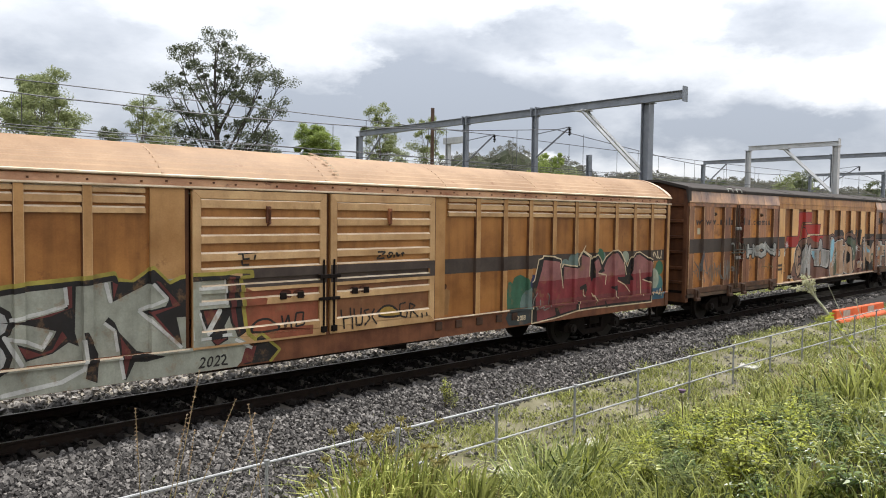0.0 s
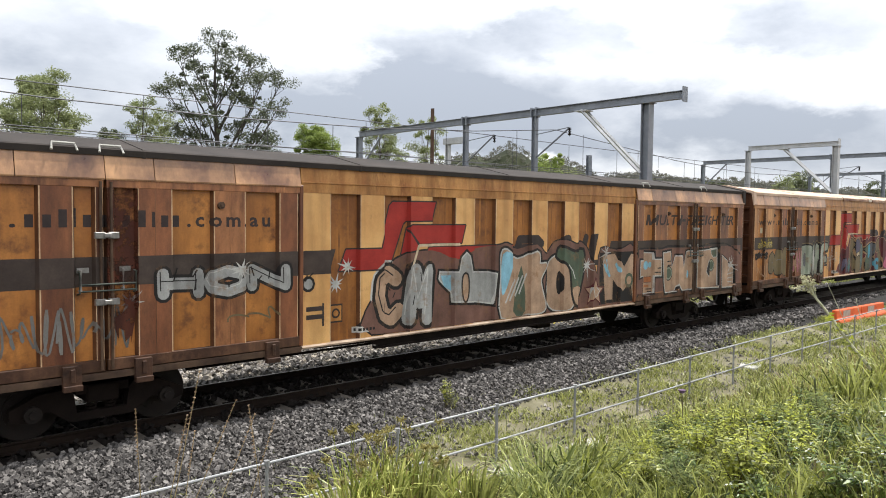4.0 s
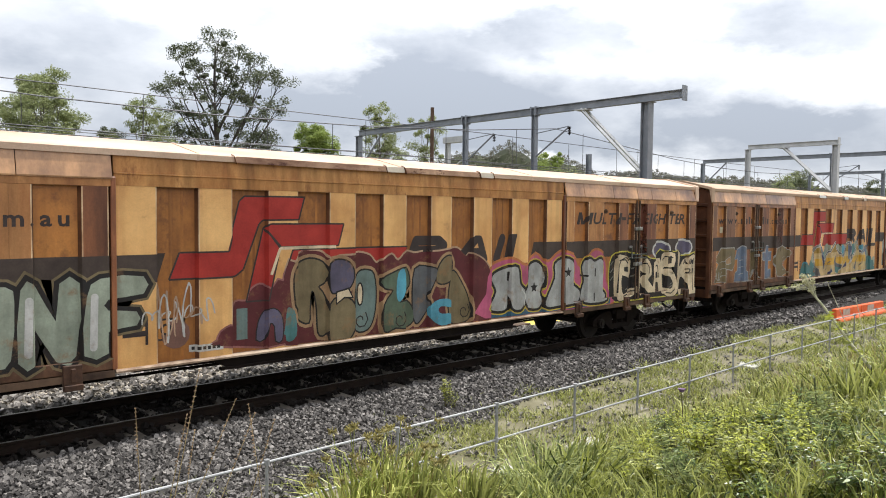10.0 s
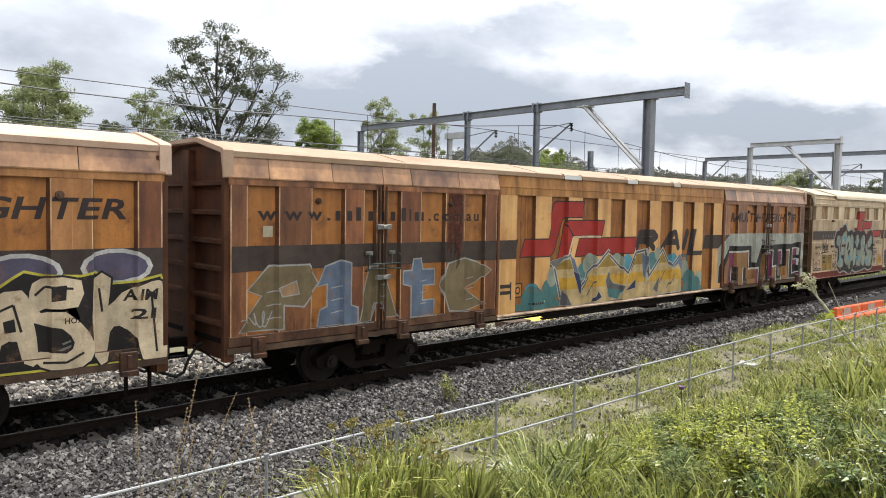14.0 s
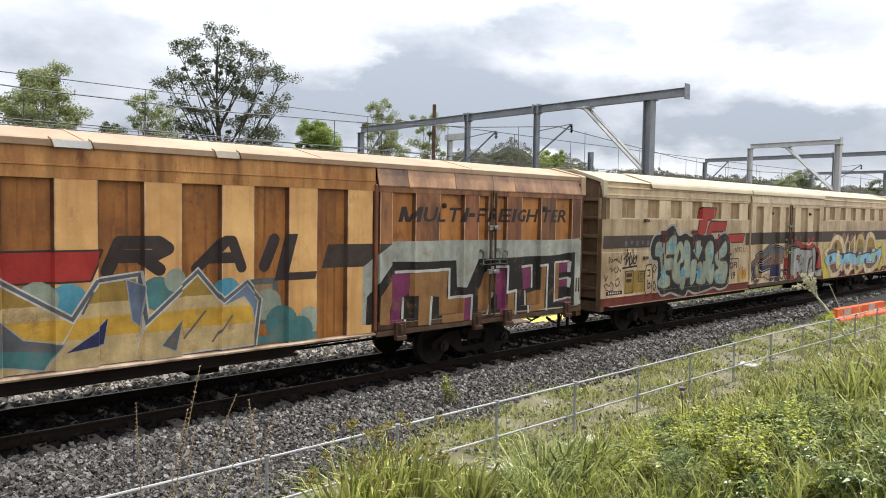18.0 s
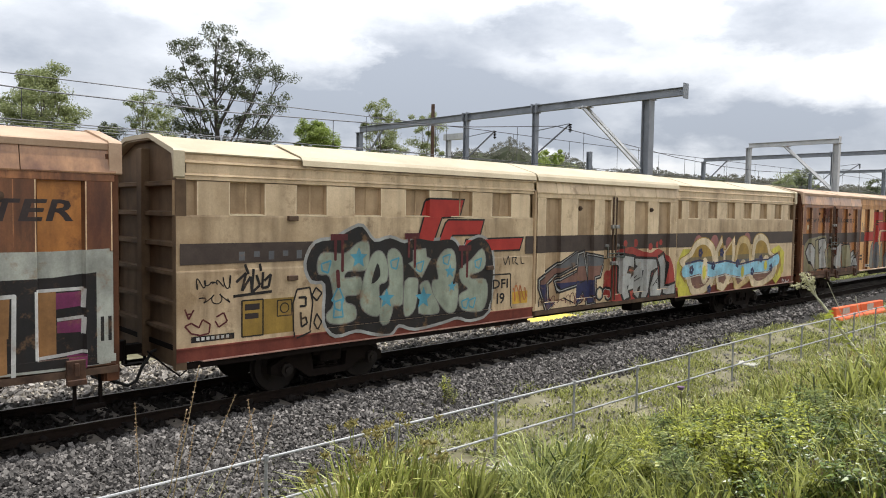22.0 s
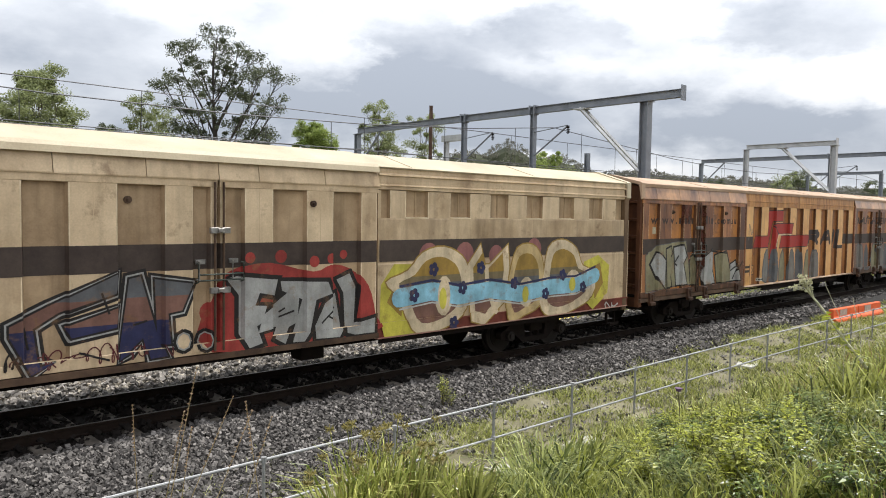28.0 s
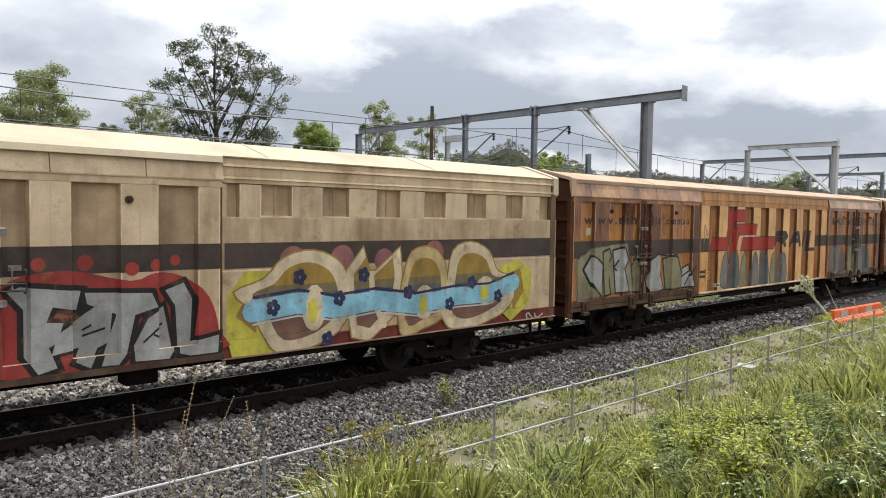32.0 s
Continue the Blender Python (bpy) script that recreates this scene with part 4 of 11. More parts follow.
def gable_roof(wagon, length, mat, rise, label, eave=3.96, lip=0.085, seams=6):
    """A flat-topped gable of sheet folded down into a lip along the eaves."""
    def ring(out, up):
        half = [(-1.42 - out, eave - up), (-1.455 - out, eave - up), (-1.465 - out, eave + lip), (-1.435, eave + lip + 0.02 + up), (-0.52, rise - 0.03 + up)]
        inner = [(-0.5, rise - 0.09), (-1.40, eave + lip - 0.04)]
        return half + [(-y, z) for y, z in reversed(half)] + [(-y, z) for y, z in reversed(inner)] + inner

    s = Shape()
    s.prism(ring(0.0, 0.0), "x", -0.02, length + 0.02)
    roof = part("roof", s, mat, wagon, label)

    def hood(s):
        s.prism([(-1.47, 3.62), (-1.495, 3.64), (-1.485, eave + lip + 0.01), (-1.45, eave + lip + 0.04), (-0.52, rise), (0.52, rise), (1.45, eave + lip + 0.04), (1.485, eave + lip + 0.01), (1.495, 3.64), (1.47, 3.62), (1.40, eave + lip - 0.03), (0.5, rise - 0.07), (-0.5, rise - 0.07), (-1.40, eave + lip - 0.03)], "x", -0.05, 0.12)

    for m in (Matrix.Identity(4), flip_at(length)):
        part("roof_hood", shared("hood%.2f%s" % (rise, mat.name), hood, mat), [], roof, at=m)
    for k in range(1, seams):
        part("roof_seam", shared("seam%.2f%s" % (rise, mat.name), lambda s: s.prism(ring(0.004, 0.010), "x", -0.02, 0.02), mat), [], roof, at=pose(length * k / seams + 0.15 * math.sin(k * 5), 0, 0))
    return roof


def eave_strip(roof, x0, x1, mat, label, high=0.10, z=3.95):
    """A lapped repair strip along the eaves, its ends rounded, with a strap over each end."""
    w = x1 - x0
    s = Shape()
    s.prism([(0, 0.02), (0.03, 0), (w - 0.03, 0), (w, 0.02), (w, high - 0.02), (w - 0.03, high), (0.03, high), (0, high - 0.02)], "y", -1.49, -1.468)
    part("eave_strip", s, mat, roof, label, pose(x0, 0, z))
    for x in (x0, x1):
        part("strap", shared("eave_strap", lambda s: s.tube([(0.02, -1.495, -0.02), (0.0, -1.497, 0.05), (-0.02, -1.49, 0.105), (-0.03, -1.42, 0.13)], 0.008, 5), M_FLANK), [], roof, at=pose(x, 0, z))


def underframe(wagon, length, skirt):
    s = Shape()
    s.box(0.3, length - 0.3, -0.28, 0.28, 0.70, 0.98)
    for x in (1.5, 5.2, 8.0, 11.2, 14.4, 17.2, 21.0):
        s.box(x - 0.08, x + 0.08, -1.34, 1.34, 0.80, 0.98)
    part("underframe", s, M_GRIME, wagon, bevel=0.0)
    s = Shape()
    s.box(0.1, length - 0.1, -1.30, 1.30, 0.98, 1.06)
    part("floor_deck", s, M_GRIME, wagon)
    for m in (Matrix.Identity(4), flip_at(length)) if skirt else ():
        a, b = skirt
        if m != Matrix.Identity(4):
            a, b = length - b, length - a
        s = Shape()
        s.prism([(a, 0.93), (a + 0.3, 0.86), (a + 1.5, 0.84), (a + 1.7, 0.75), (b - 1.7, 0.75), (b - 1.5, 0.84), (b - 0.3, 0.86), (b, 0.93)], "y", -1.38, -1.32)
        s.box(a + 1.6, b - 1.6, -1.42, -1.32, 0.71, 0.75)
        part("side_sill", s, M_GRIME, wagon, at=m)
    # air tank and brake gear hung between the bogies
    s = Shape()
    s.tube([(length * 0.40, 0.55, 0.66), (length * 0.40 + 1.2, 0.55, 0.66)], 0.19, 12)
    part("air_tank", s, M_GRIME, wagon)
    s = Shape()
    s.box(length * 0.58, length * 0.58 + 0.5, -0.9, -0.55, 0.50, 0.80)
    part("brake_valve", s, M_GRIME, wagon, bevel=0.02)
    s = Shape()
    s.tube([(4.6, -0.5, 0.62), (length - 4.6, -0.5, 0.62)], 0.025, 6)
    part("brake_rod", s, M_GRIME, wagon)


def sheet(s, strips, z0, z1):
    """A ribbed sheet of strips, with no thickness of its own behind raised panels."""
    for xa, xb, ya, yb in strips:
        s.poly([(xa, ya, z0), (xb, yb, z0), (xb, yb, z1), (xa, ya, z1)])


def door_leaf(wagon, x0, x1, raised, origin, m, mats, z_top=3.64, key="van"):
    """One plug door: back sheet, rails, raised panels and fittings. Positions are those of the door pair, from origin."""
    back_m, post_m = mats
    s = Shape()
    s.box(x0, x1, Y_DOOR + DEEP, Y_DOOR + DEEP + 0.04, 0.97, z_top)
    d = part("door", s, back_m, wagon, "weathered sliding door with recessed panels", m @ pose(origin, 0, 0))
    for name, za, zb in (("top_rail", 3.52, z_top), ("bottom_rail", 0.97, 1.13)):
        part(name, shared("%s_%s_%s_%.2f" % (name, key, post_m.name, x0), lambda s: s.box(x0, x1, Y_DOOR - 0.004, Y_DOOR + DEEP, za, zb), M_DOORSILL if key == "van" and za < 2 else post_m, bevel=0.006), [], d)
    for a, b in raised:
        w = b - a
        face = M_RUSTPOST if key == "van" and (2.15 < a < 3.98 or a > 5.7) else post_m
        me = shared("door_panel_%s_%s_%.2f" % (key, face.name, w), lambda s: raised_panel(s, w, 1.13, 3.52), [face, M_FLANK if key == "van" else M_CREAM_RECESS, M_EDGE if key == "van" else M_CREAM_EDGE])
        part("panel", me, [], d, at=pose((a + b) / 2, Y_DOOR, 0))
        if w > 0.45:
            part("seam", shared("door_seam" + key + post_m.name, lambda s: s.box(-0.006, 0.006, -0.0035, 0.0, 1.14, 3.51), post_m), [], d, at=pose((a + b) / 2, Y_DOOR + 0.001, 0))
    return d


def door_pair(wagon, origin, m, mats, fascia_m, key="van", brackets=True):
    leaf_a = door_leaf(wagon, 0.05, 3.04, [r for r in DOOR_RAISED if r[1] < 3.05], origin, m, mats, key=key)
    leaf_b = door_leaf(wagon, 3.08, 6.15, [r for r in DOOR_RAISED if r[0] > 3.05], origin, m, mats, key=key)

    def lock_bar(s):
        s.tube([(0, -0.03, 1.0), (0, -0.03, 3.6)], 0.02, 6)

    def lock(s):
        s.box(-0.16, -0.02, -0.07, 0.0, -0.045, 0.045)
        s.box(0.02, 0.16, -0.07, 0.0, -0.045, 0.045)
        s.box(-0.05, 0.05, -0.10, -0.05, -0.03, 0.03)

    def handle(s):
        s.tube([(-0.07, 0.0, 0.14), (-0.07, -0.09, 0.14), (-0.07, -0.09, -0.14), (-0.07, 0, -0.14)], 0.016, 6)
        s.box(-0.10, 0.05, -0.03, 0.0, 0.10, 0.17)

    def knob(s):
        s.disc((0, -0.02, 0), "y", 0.055, 0.04, 12)
        s.disc((0, -0.05, 0), "y", 0.025, 0.05, 8)

    def bracket(s):
        s.box(-0.12, 0.12, -0.06, 0.02, -0.04, 0.24)
        s.box(-0.12, 0.12, -0.10, 0.0, -0.10, -0.02)
        s.box(-0.03, 0.03, -0.09, -0.05, 0.02, 0.20)

    for leaf, x in ((leaf_a, 2.99), (leaf_b, 3.13)):
        part("lock_bar", shared("lock_bar", lock_bar, M_GRIME_EDGE), [], leaf, at=pose(x, Y_DOOR, 0))
    for z in (2.86, 1.94):
        part("lock", shared("door_lock", lock, M_CHROME, bevel=0.006), [], leaf_a, "zinc lock", pose(3.06, Y_DOOR - 0.01, z))
    for leaf, x in ((leaf_a, 2.78), (leaf_b, 3.36)):
        part("handle", shared("door_handle", handle, M_CHROME), [], leaf, at=pose(x, Y_DOOR + (0 if x < 3 else DEEP) - 0.0, 2.25))
    for leaf, x in ((leaf_a, 1.72), (leaf_b, 4.75)):
        part("knob", shared("door_knob", knob, M_GRIME_EDGE), [], leaf, at=pose(x, Y_DOOR + (DEEP if leaf is leaf_a else 0), 3.30))
    def locking_bar(s):
        for z in (2.10, 2.19):
            s.tube([(2.70, Y_DOOR - 0.075, z), (3.44, Y_DOOR - 0.075, z)], 0.014, 6)
        for x in (2.70, 3.44):
            s.tube([(x, Y_DOOR + 0.01, 2.36), (x, Y_DOOR - 0.08, 2.36), (x, Y_DOOR - 0.08, 2.08), (x, Y_DOOR + 0.01, 2.06)], 0.016, 6)
    part("locking_bar", shared("locking_bar", locking_bar, M_DARK_BAR), [], leaf_a, "dark green locking bar")
    part("jamb", shared("door_jamb" + key, lambda s: s.box(-0.035, 0.035, Y_DOOR - 0.01, Y_DOOR + 0.09, 0.96, 3.66), M_RUSTPOST if key == "van" else M_CREAM_RECESS, bevel=0.012), [], wagon, at=m @ pose(origin + (6.185 if origin < 1 else 0.0), 0, 0))
    if brackets:
        for leaf, x in ((leaf_a, 0.55), (leaf_a, 2.60), (leaf_b, 3.55), (leaf_b, 5.62)):
            part("bracket", shared("door_bracket", bracket, M_BRACKET, bevel=0.006), [], leaf, at=pose(x, Y_DOOR - 0.005, 0.86))
    s = Shape()
    s.box(origin + 0.02, origin + 6.18, Y_DOOR - 0.015, -1.30, 0.86, 0.955)
    part("door_track", s, M_GRIME_EDGE, wagon, at=m)

    def plate(s, w):
        s.prism([(-1.497, 3.625), (-1.50, 3.645), (-1.425, 3.99), (-1.40, 3.99), (-1.47, 3.625)], "x", -w / 2, w / 2)

    x = 0.02
    for w in (0.72, 1.22, 1.10, 0.68, 1.25, 1.18):
        me = shared("fascia_plate%.2f%s" % (w, key), lambda s: plate(s, w - 0.012), fascia_m, bevel=0.0)
        part("fascia_panel", me, [], wagon, "sloping rust-browned panel over the door" if x < 0.1 else "", m @ pose(origin + x + w / 2, 0, 0))
        x += w


def van(x0, roof_m, label, roof_label, strips=(), post_m=M_DOORPOST):
    """A long van: a pair of doors at each end and a ribbed middle."""
    wagon = thing("freight_wagon", label, "freight wagon", "wagons of the train", at=pose(x0 - travel(0), 0, 0))
    underframe(wagon, BODY, (6.2, 16.3))
    mid = ribbed(MID_RAISED, 6.2, 16.3, Y_MID)
    for m in (Matrix.Identity(4), flip_at(BODY)):
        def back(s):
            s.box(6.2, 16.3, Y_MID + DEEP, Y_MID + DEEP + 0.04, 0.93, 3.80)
        side = part("side_wall", shared("van_back", back, M_RECESS), [], wagon, "ribbed ochre side wall, recesses streaked brown and darkened for shade", m)
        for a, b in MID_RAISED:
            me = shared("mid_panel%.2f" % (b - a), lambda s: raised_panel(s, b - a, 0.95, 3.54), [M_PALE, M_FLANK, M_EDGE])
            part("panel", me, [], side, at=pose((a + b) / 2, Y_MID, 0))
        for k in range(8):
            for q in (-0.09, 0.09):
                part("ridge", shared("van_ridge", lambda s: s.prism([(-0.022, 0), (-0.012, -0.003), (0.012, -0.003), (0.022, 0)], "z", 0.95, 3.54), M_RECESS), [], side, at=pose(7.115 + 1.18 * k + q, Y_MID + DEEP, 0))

        def header(s):
            s.box(6.2, 16.3, Y_MID - 0.006, Y_MID + DEEP, 3.54, 3.70)
            s.prism([(Y_MID - 0.006, 3.70), (Y_MID - 0.02, 3.705), (Y_MID - 0.02, 3.718), (Y_MID + 0.006, 3.725), (Y_MID + 0.022, 3.985), (Y_MID + DEEP, 3.985), (Y_MID + DEEP, 3.70)], "x", 6.2, 16.3)

        def ledge(s):
            s.prism([(Y_MID - 0.05, 0.90), (Y_MID - 0.05, 0.925), (Y_MID, 0.95), (Y_MID + DEEP, 0.95), (Y_MID + DEEP, 0.90)], "x", 6.2, 16.3)
        part("header_band", shared("van_header", header, M_HEADER), [], side)
        part("ledge", shared("van_ledge", ledge, M_LEDGE), [], side, "worn pale edge along the sill")
        door_pair(wagon, 0.0, m, (M_DOORBACK, post_m), M_FASCIA)
        door_pair(wagon, 16.30, m, (M_DOORBACK, post_m), M_FASCIA)
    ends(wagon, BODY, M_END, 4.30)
    wagon_roof = gable_roof(wagon, BODY, roof_m, 4.30, roof_label)
    for x_a, x_b, strip_m, what in strips:
        eave_strip(wagon_roof, x_a, x_b, strip_m, what)
    end_gear(wagon, BODY, Y_DOOR)
    bogie(wagon, 3.12)
    bogie(wagon, 19.25)
    up = ribbed(DOOR_RAISED, 0.05, 6.18, Y_DOOR) + mid + [(a + 16.30, b + 16.30, c, d) for a, b, c, d in ribbed(DOOR_RAISED, 0.05, 6.15, Y_DOOR)]
    flat = [(0.05, 6.18, Y_DOOR - 0.004, Y_DOOR - 0.004)] + mid + [(16.38, 22.5, Y_DOOR - 0.004, Y_DOOR - 0.004)]
    return wagon, Paint([(1.13, 3.52, up), (0.96, 1.13, flat)])


def cream_van(x0):
    """A cream van with a pair of doors in the middle and a row of recessed panels under the eaves."""
    wagon = thing("freight_wagon", "cream freight wagon with central doors, red sill and graffiti", "freight wagon", "wagons of the train", at=pose(x0 - travel(0), 0, 0))
    underframe(wagon, BODY, None)
    left_r = [(0.0, 0.12), (0.33, 0.86)] + [(1.46 + 1.185 * k, 2.05 + 1.185 * k) for k in range(5)] + [(7.39, 8.0)]
    right_r = [(14.33, 14.40), (14.62, 15.0)] + [(15.56 + 1.165 * k, 16.16 + 1.165 * k) for k in range(5)] + [(21.38, 21.95)]
    for m in (Matrix.Identity(4), flip_at(BODY)):
        for a, b, raised in ((0.0, 8.14, left_r), (14.33, 22.55, right_r)):
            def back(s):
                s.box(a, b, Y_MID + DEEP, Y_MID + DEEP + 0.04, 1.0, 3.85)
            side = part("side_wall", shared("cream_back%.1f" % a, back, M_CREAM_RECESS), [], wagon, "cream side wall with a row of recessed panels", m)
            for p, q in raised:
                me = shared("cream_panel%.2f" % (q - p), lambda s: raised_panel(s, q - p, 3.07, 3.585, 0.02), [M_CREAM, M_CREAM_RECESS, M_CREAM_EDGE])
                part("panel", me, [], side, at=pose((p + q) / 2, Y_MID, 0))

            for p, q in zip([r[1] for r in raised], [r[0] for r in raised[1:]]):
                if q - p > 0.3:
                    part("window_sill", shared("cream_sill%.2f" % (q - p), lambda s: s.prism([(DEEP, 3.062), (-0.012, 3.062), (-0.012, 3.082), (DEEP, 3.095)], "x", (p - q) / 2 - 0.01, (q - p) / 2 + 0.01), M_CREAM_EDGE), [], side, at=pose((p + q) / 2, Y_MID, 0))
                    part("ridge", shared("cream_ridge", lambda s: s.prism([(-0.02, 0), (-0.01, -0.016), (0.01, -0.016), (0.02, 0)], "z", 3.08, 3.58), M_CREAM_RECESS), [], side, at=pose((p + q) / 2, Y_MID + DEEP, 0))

            def skin(s):
                s.prism([(Y_MID + DEEP, 1.07), (Y_MID - 0.02, 1.07), (Y_MID - 0.02, 2.20), (Y_MID - 0.008, 2.23), (Y_MID - 0.008, 3.04), (Y_MID, 3.07), (Y_MID + DEEP, 3.07)], "x", a, b)

            def header(s):
                s.prism([(Y_MID + DEEP, 3.585), (Y_MID - 0.012, 3.60), (Y_MID - 0.012, 3.655), (Y_MID - 0.035, 3.665), (Y_MID - 0.03, 3.69), (Y_MID, 3.70), (Y_MID, 3.84), (Y_MID - 0.035, 3.855), (Y_MID - 0.03, 3.885), (Y_MID + 0.012, 3.90), (Y_MID + 0.012, 3.99), (Y_MID + DEEP, 3.99)], "x", a, b)
            part("skin_sheet", shared("cream_skin%.1f" % a, skin, M_CREAM_SKIN), [], side, "flat cream sheet, dented and stained")
            part("header_band", shared("cream_header%.1f" % a, header, M_CREAM), [], side)
            s = Shape()
            s.prism([(Y_MID + DEEP, 0.855), (Y_MID - 0.02, 0.855), (Y_MID - 0.02, 1.04), (Y_MID - 0.045, 1.045), (Y_MID - 0.045, 1.07), (Y_MID + DEEP, 1.07)], "x", a, b)
            part("sill_band", s, M_SILL_RED, side, "red oxide sill, chipped")
            s = Shape()
            s.prism([(Y_MID + DEEP, 0.83), (Y_MID - 0.04, 0.83), (Y_MID - 0.045, 0.84), (Y_MID - 0.045, 0.852), (Y_MID + DEEP, 0.852)], "x", a + 0.4 if a < 1 else a, b)
            part("sill_lip", s, M_LIP_PINK, side, "scuffed pinkish lip under the sill")
            s = Shape()
            s.box(a + 0.1, b - 0.1, Y_MID + 0.03, Y_MID + DEEP, 0.73, 0.83)
            part("skirt", s, M_GRIME, side)
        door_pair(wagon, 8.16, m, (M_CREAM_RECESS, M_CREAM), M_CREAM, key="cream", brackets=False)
    # cream of the ends darkened to brown for the shade on them
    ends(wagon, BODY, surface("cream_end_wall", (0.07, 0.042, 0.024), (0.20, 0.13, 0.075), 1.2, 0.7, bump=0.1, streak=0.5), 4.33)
    cream_roof = gable_roof(wagon, BODY, M_ROOF_CREAM, 4.33, "clean cream gable roof", eave=3.99, lip=0.02)
    for a, b in ((2.12, 8.12), (8.18, 14.30)):
        s = Shape()
        s.prism([(-0.6, 4.315), (-1.45, 4.055), (-1.50, 3.995), (-1.525, 3.90), (-1.512, 3.90), (-1.488, 3.985), (-1.44, 4.04), (-0.6, 4.30)], "x", a, b)
        part("roof_flap", s, M_ROOF_CREAM, cream_roof, "cream sheet lapped over the eaves")
    end_gear(wagon, BODY, Y_MID - 0.02)
    bogie(wagon, 2.97)
    bogie(wagon, 19.3)
    for x, z in ((1.95, 3.02), (1.95, 2.03), (6.7, 2.0)):
        part("door_stop", shared("door_stop", lambda s: s.box(-0.09, 0.09, Y_MID - 0.09, Y_MID - 0.02, -0.03, 0.05), M_GRIME_EDGE, bevel=0.006), [], wagon, at=pose(x, 0, z))
    dr = [(a + 8.16, b + 8.16, c, d) for a, b, c, d in ribbed(DOOR_RAISED, 0.05, 6.15, Y_DOOR)]
    mid = [(0.0, 8.2, Y_MID - 0.021, Y_MID - 0.021)] + dr + [(14.31, BODY, Y_MID - 0.021, Y_MID - 0.021)]
    upper = [(a, b, c, d) for a, b, c, d in ribbed(left_r, 0.0, 8.14, Y_MID, DEEP, 0.02)] + dr + ribbed(right_r, 14.33, 22.55, Y_MID, DEEP, 0.02)
    flat = [(0.0, 8.2, Y_MID - 0.046, Y_MID - 0.046), (8.2, 14.31, Y_DOOR - 0.005, Y_DOOR - 0.005), (14.31, BODY, Y_MID - 0.046, Y_MID - 0.046)]
    return wagon, Paint([(1.13, 3.07, mid), (3.07, 3.58, upper), (0.86, 1.13, flat)])


A_SLATS = ((1.235, 1.355), (1.71, 1.82), (1.94, 2.05), (2.15, 2.31), (2.44, 2.55), (2.71, 2.82), (2.98, 3.09), (3.25, 3.37))   # broad slats of the louvred van's doors
A_DOORS = ((8.90, 11.27), (11.36, 13.78))


def louvre_slat(s, h, w, proud):
    """A broad flat bar with a sloping top, its highlight put into a pale colour, standing off the sheet at y = 0, its
    foot at z = 0.
    """
    k = w / 2
    s.poly([(-k, -proud, 0), (k, -proud, 0), (k, -proud, h), (-k, -proud, h)], 0)
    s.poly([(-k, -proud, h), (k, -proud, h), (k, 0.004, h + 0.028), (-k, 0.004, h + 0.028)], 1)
    s.poly([(-k, 0.004, 0), (k, 0.004, 0), (k, -proud, 0), (-k, -proud, 0)], 0)
    for x, d in ((-k, 1), (k, -1)):
        s.poly([(x, 0.004, 0), (x, -proud, 0), (x, -proud, h), (x, 0.004, h + 0.028)][::d], 0)


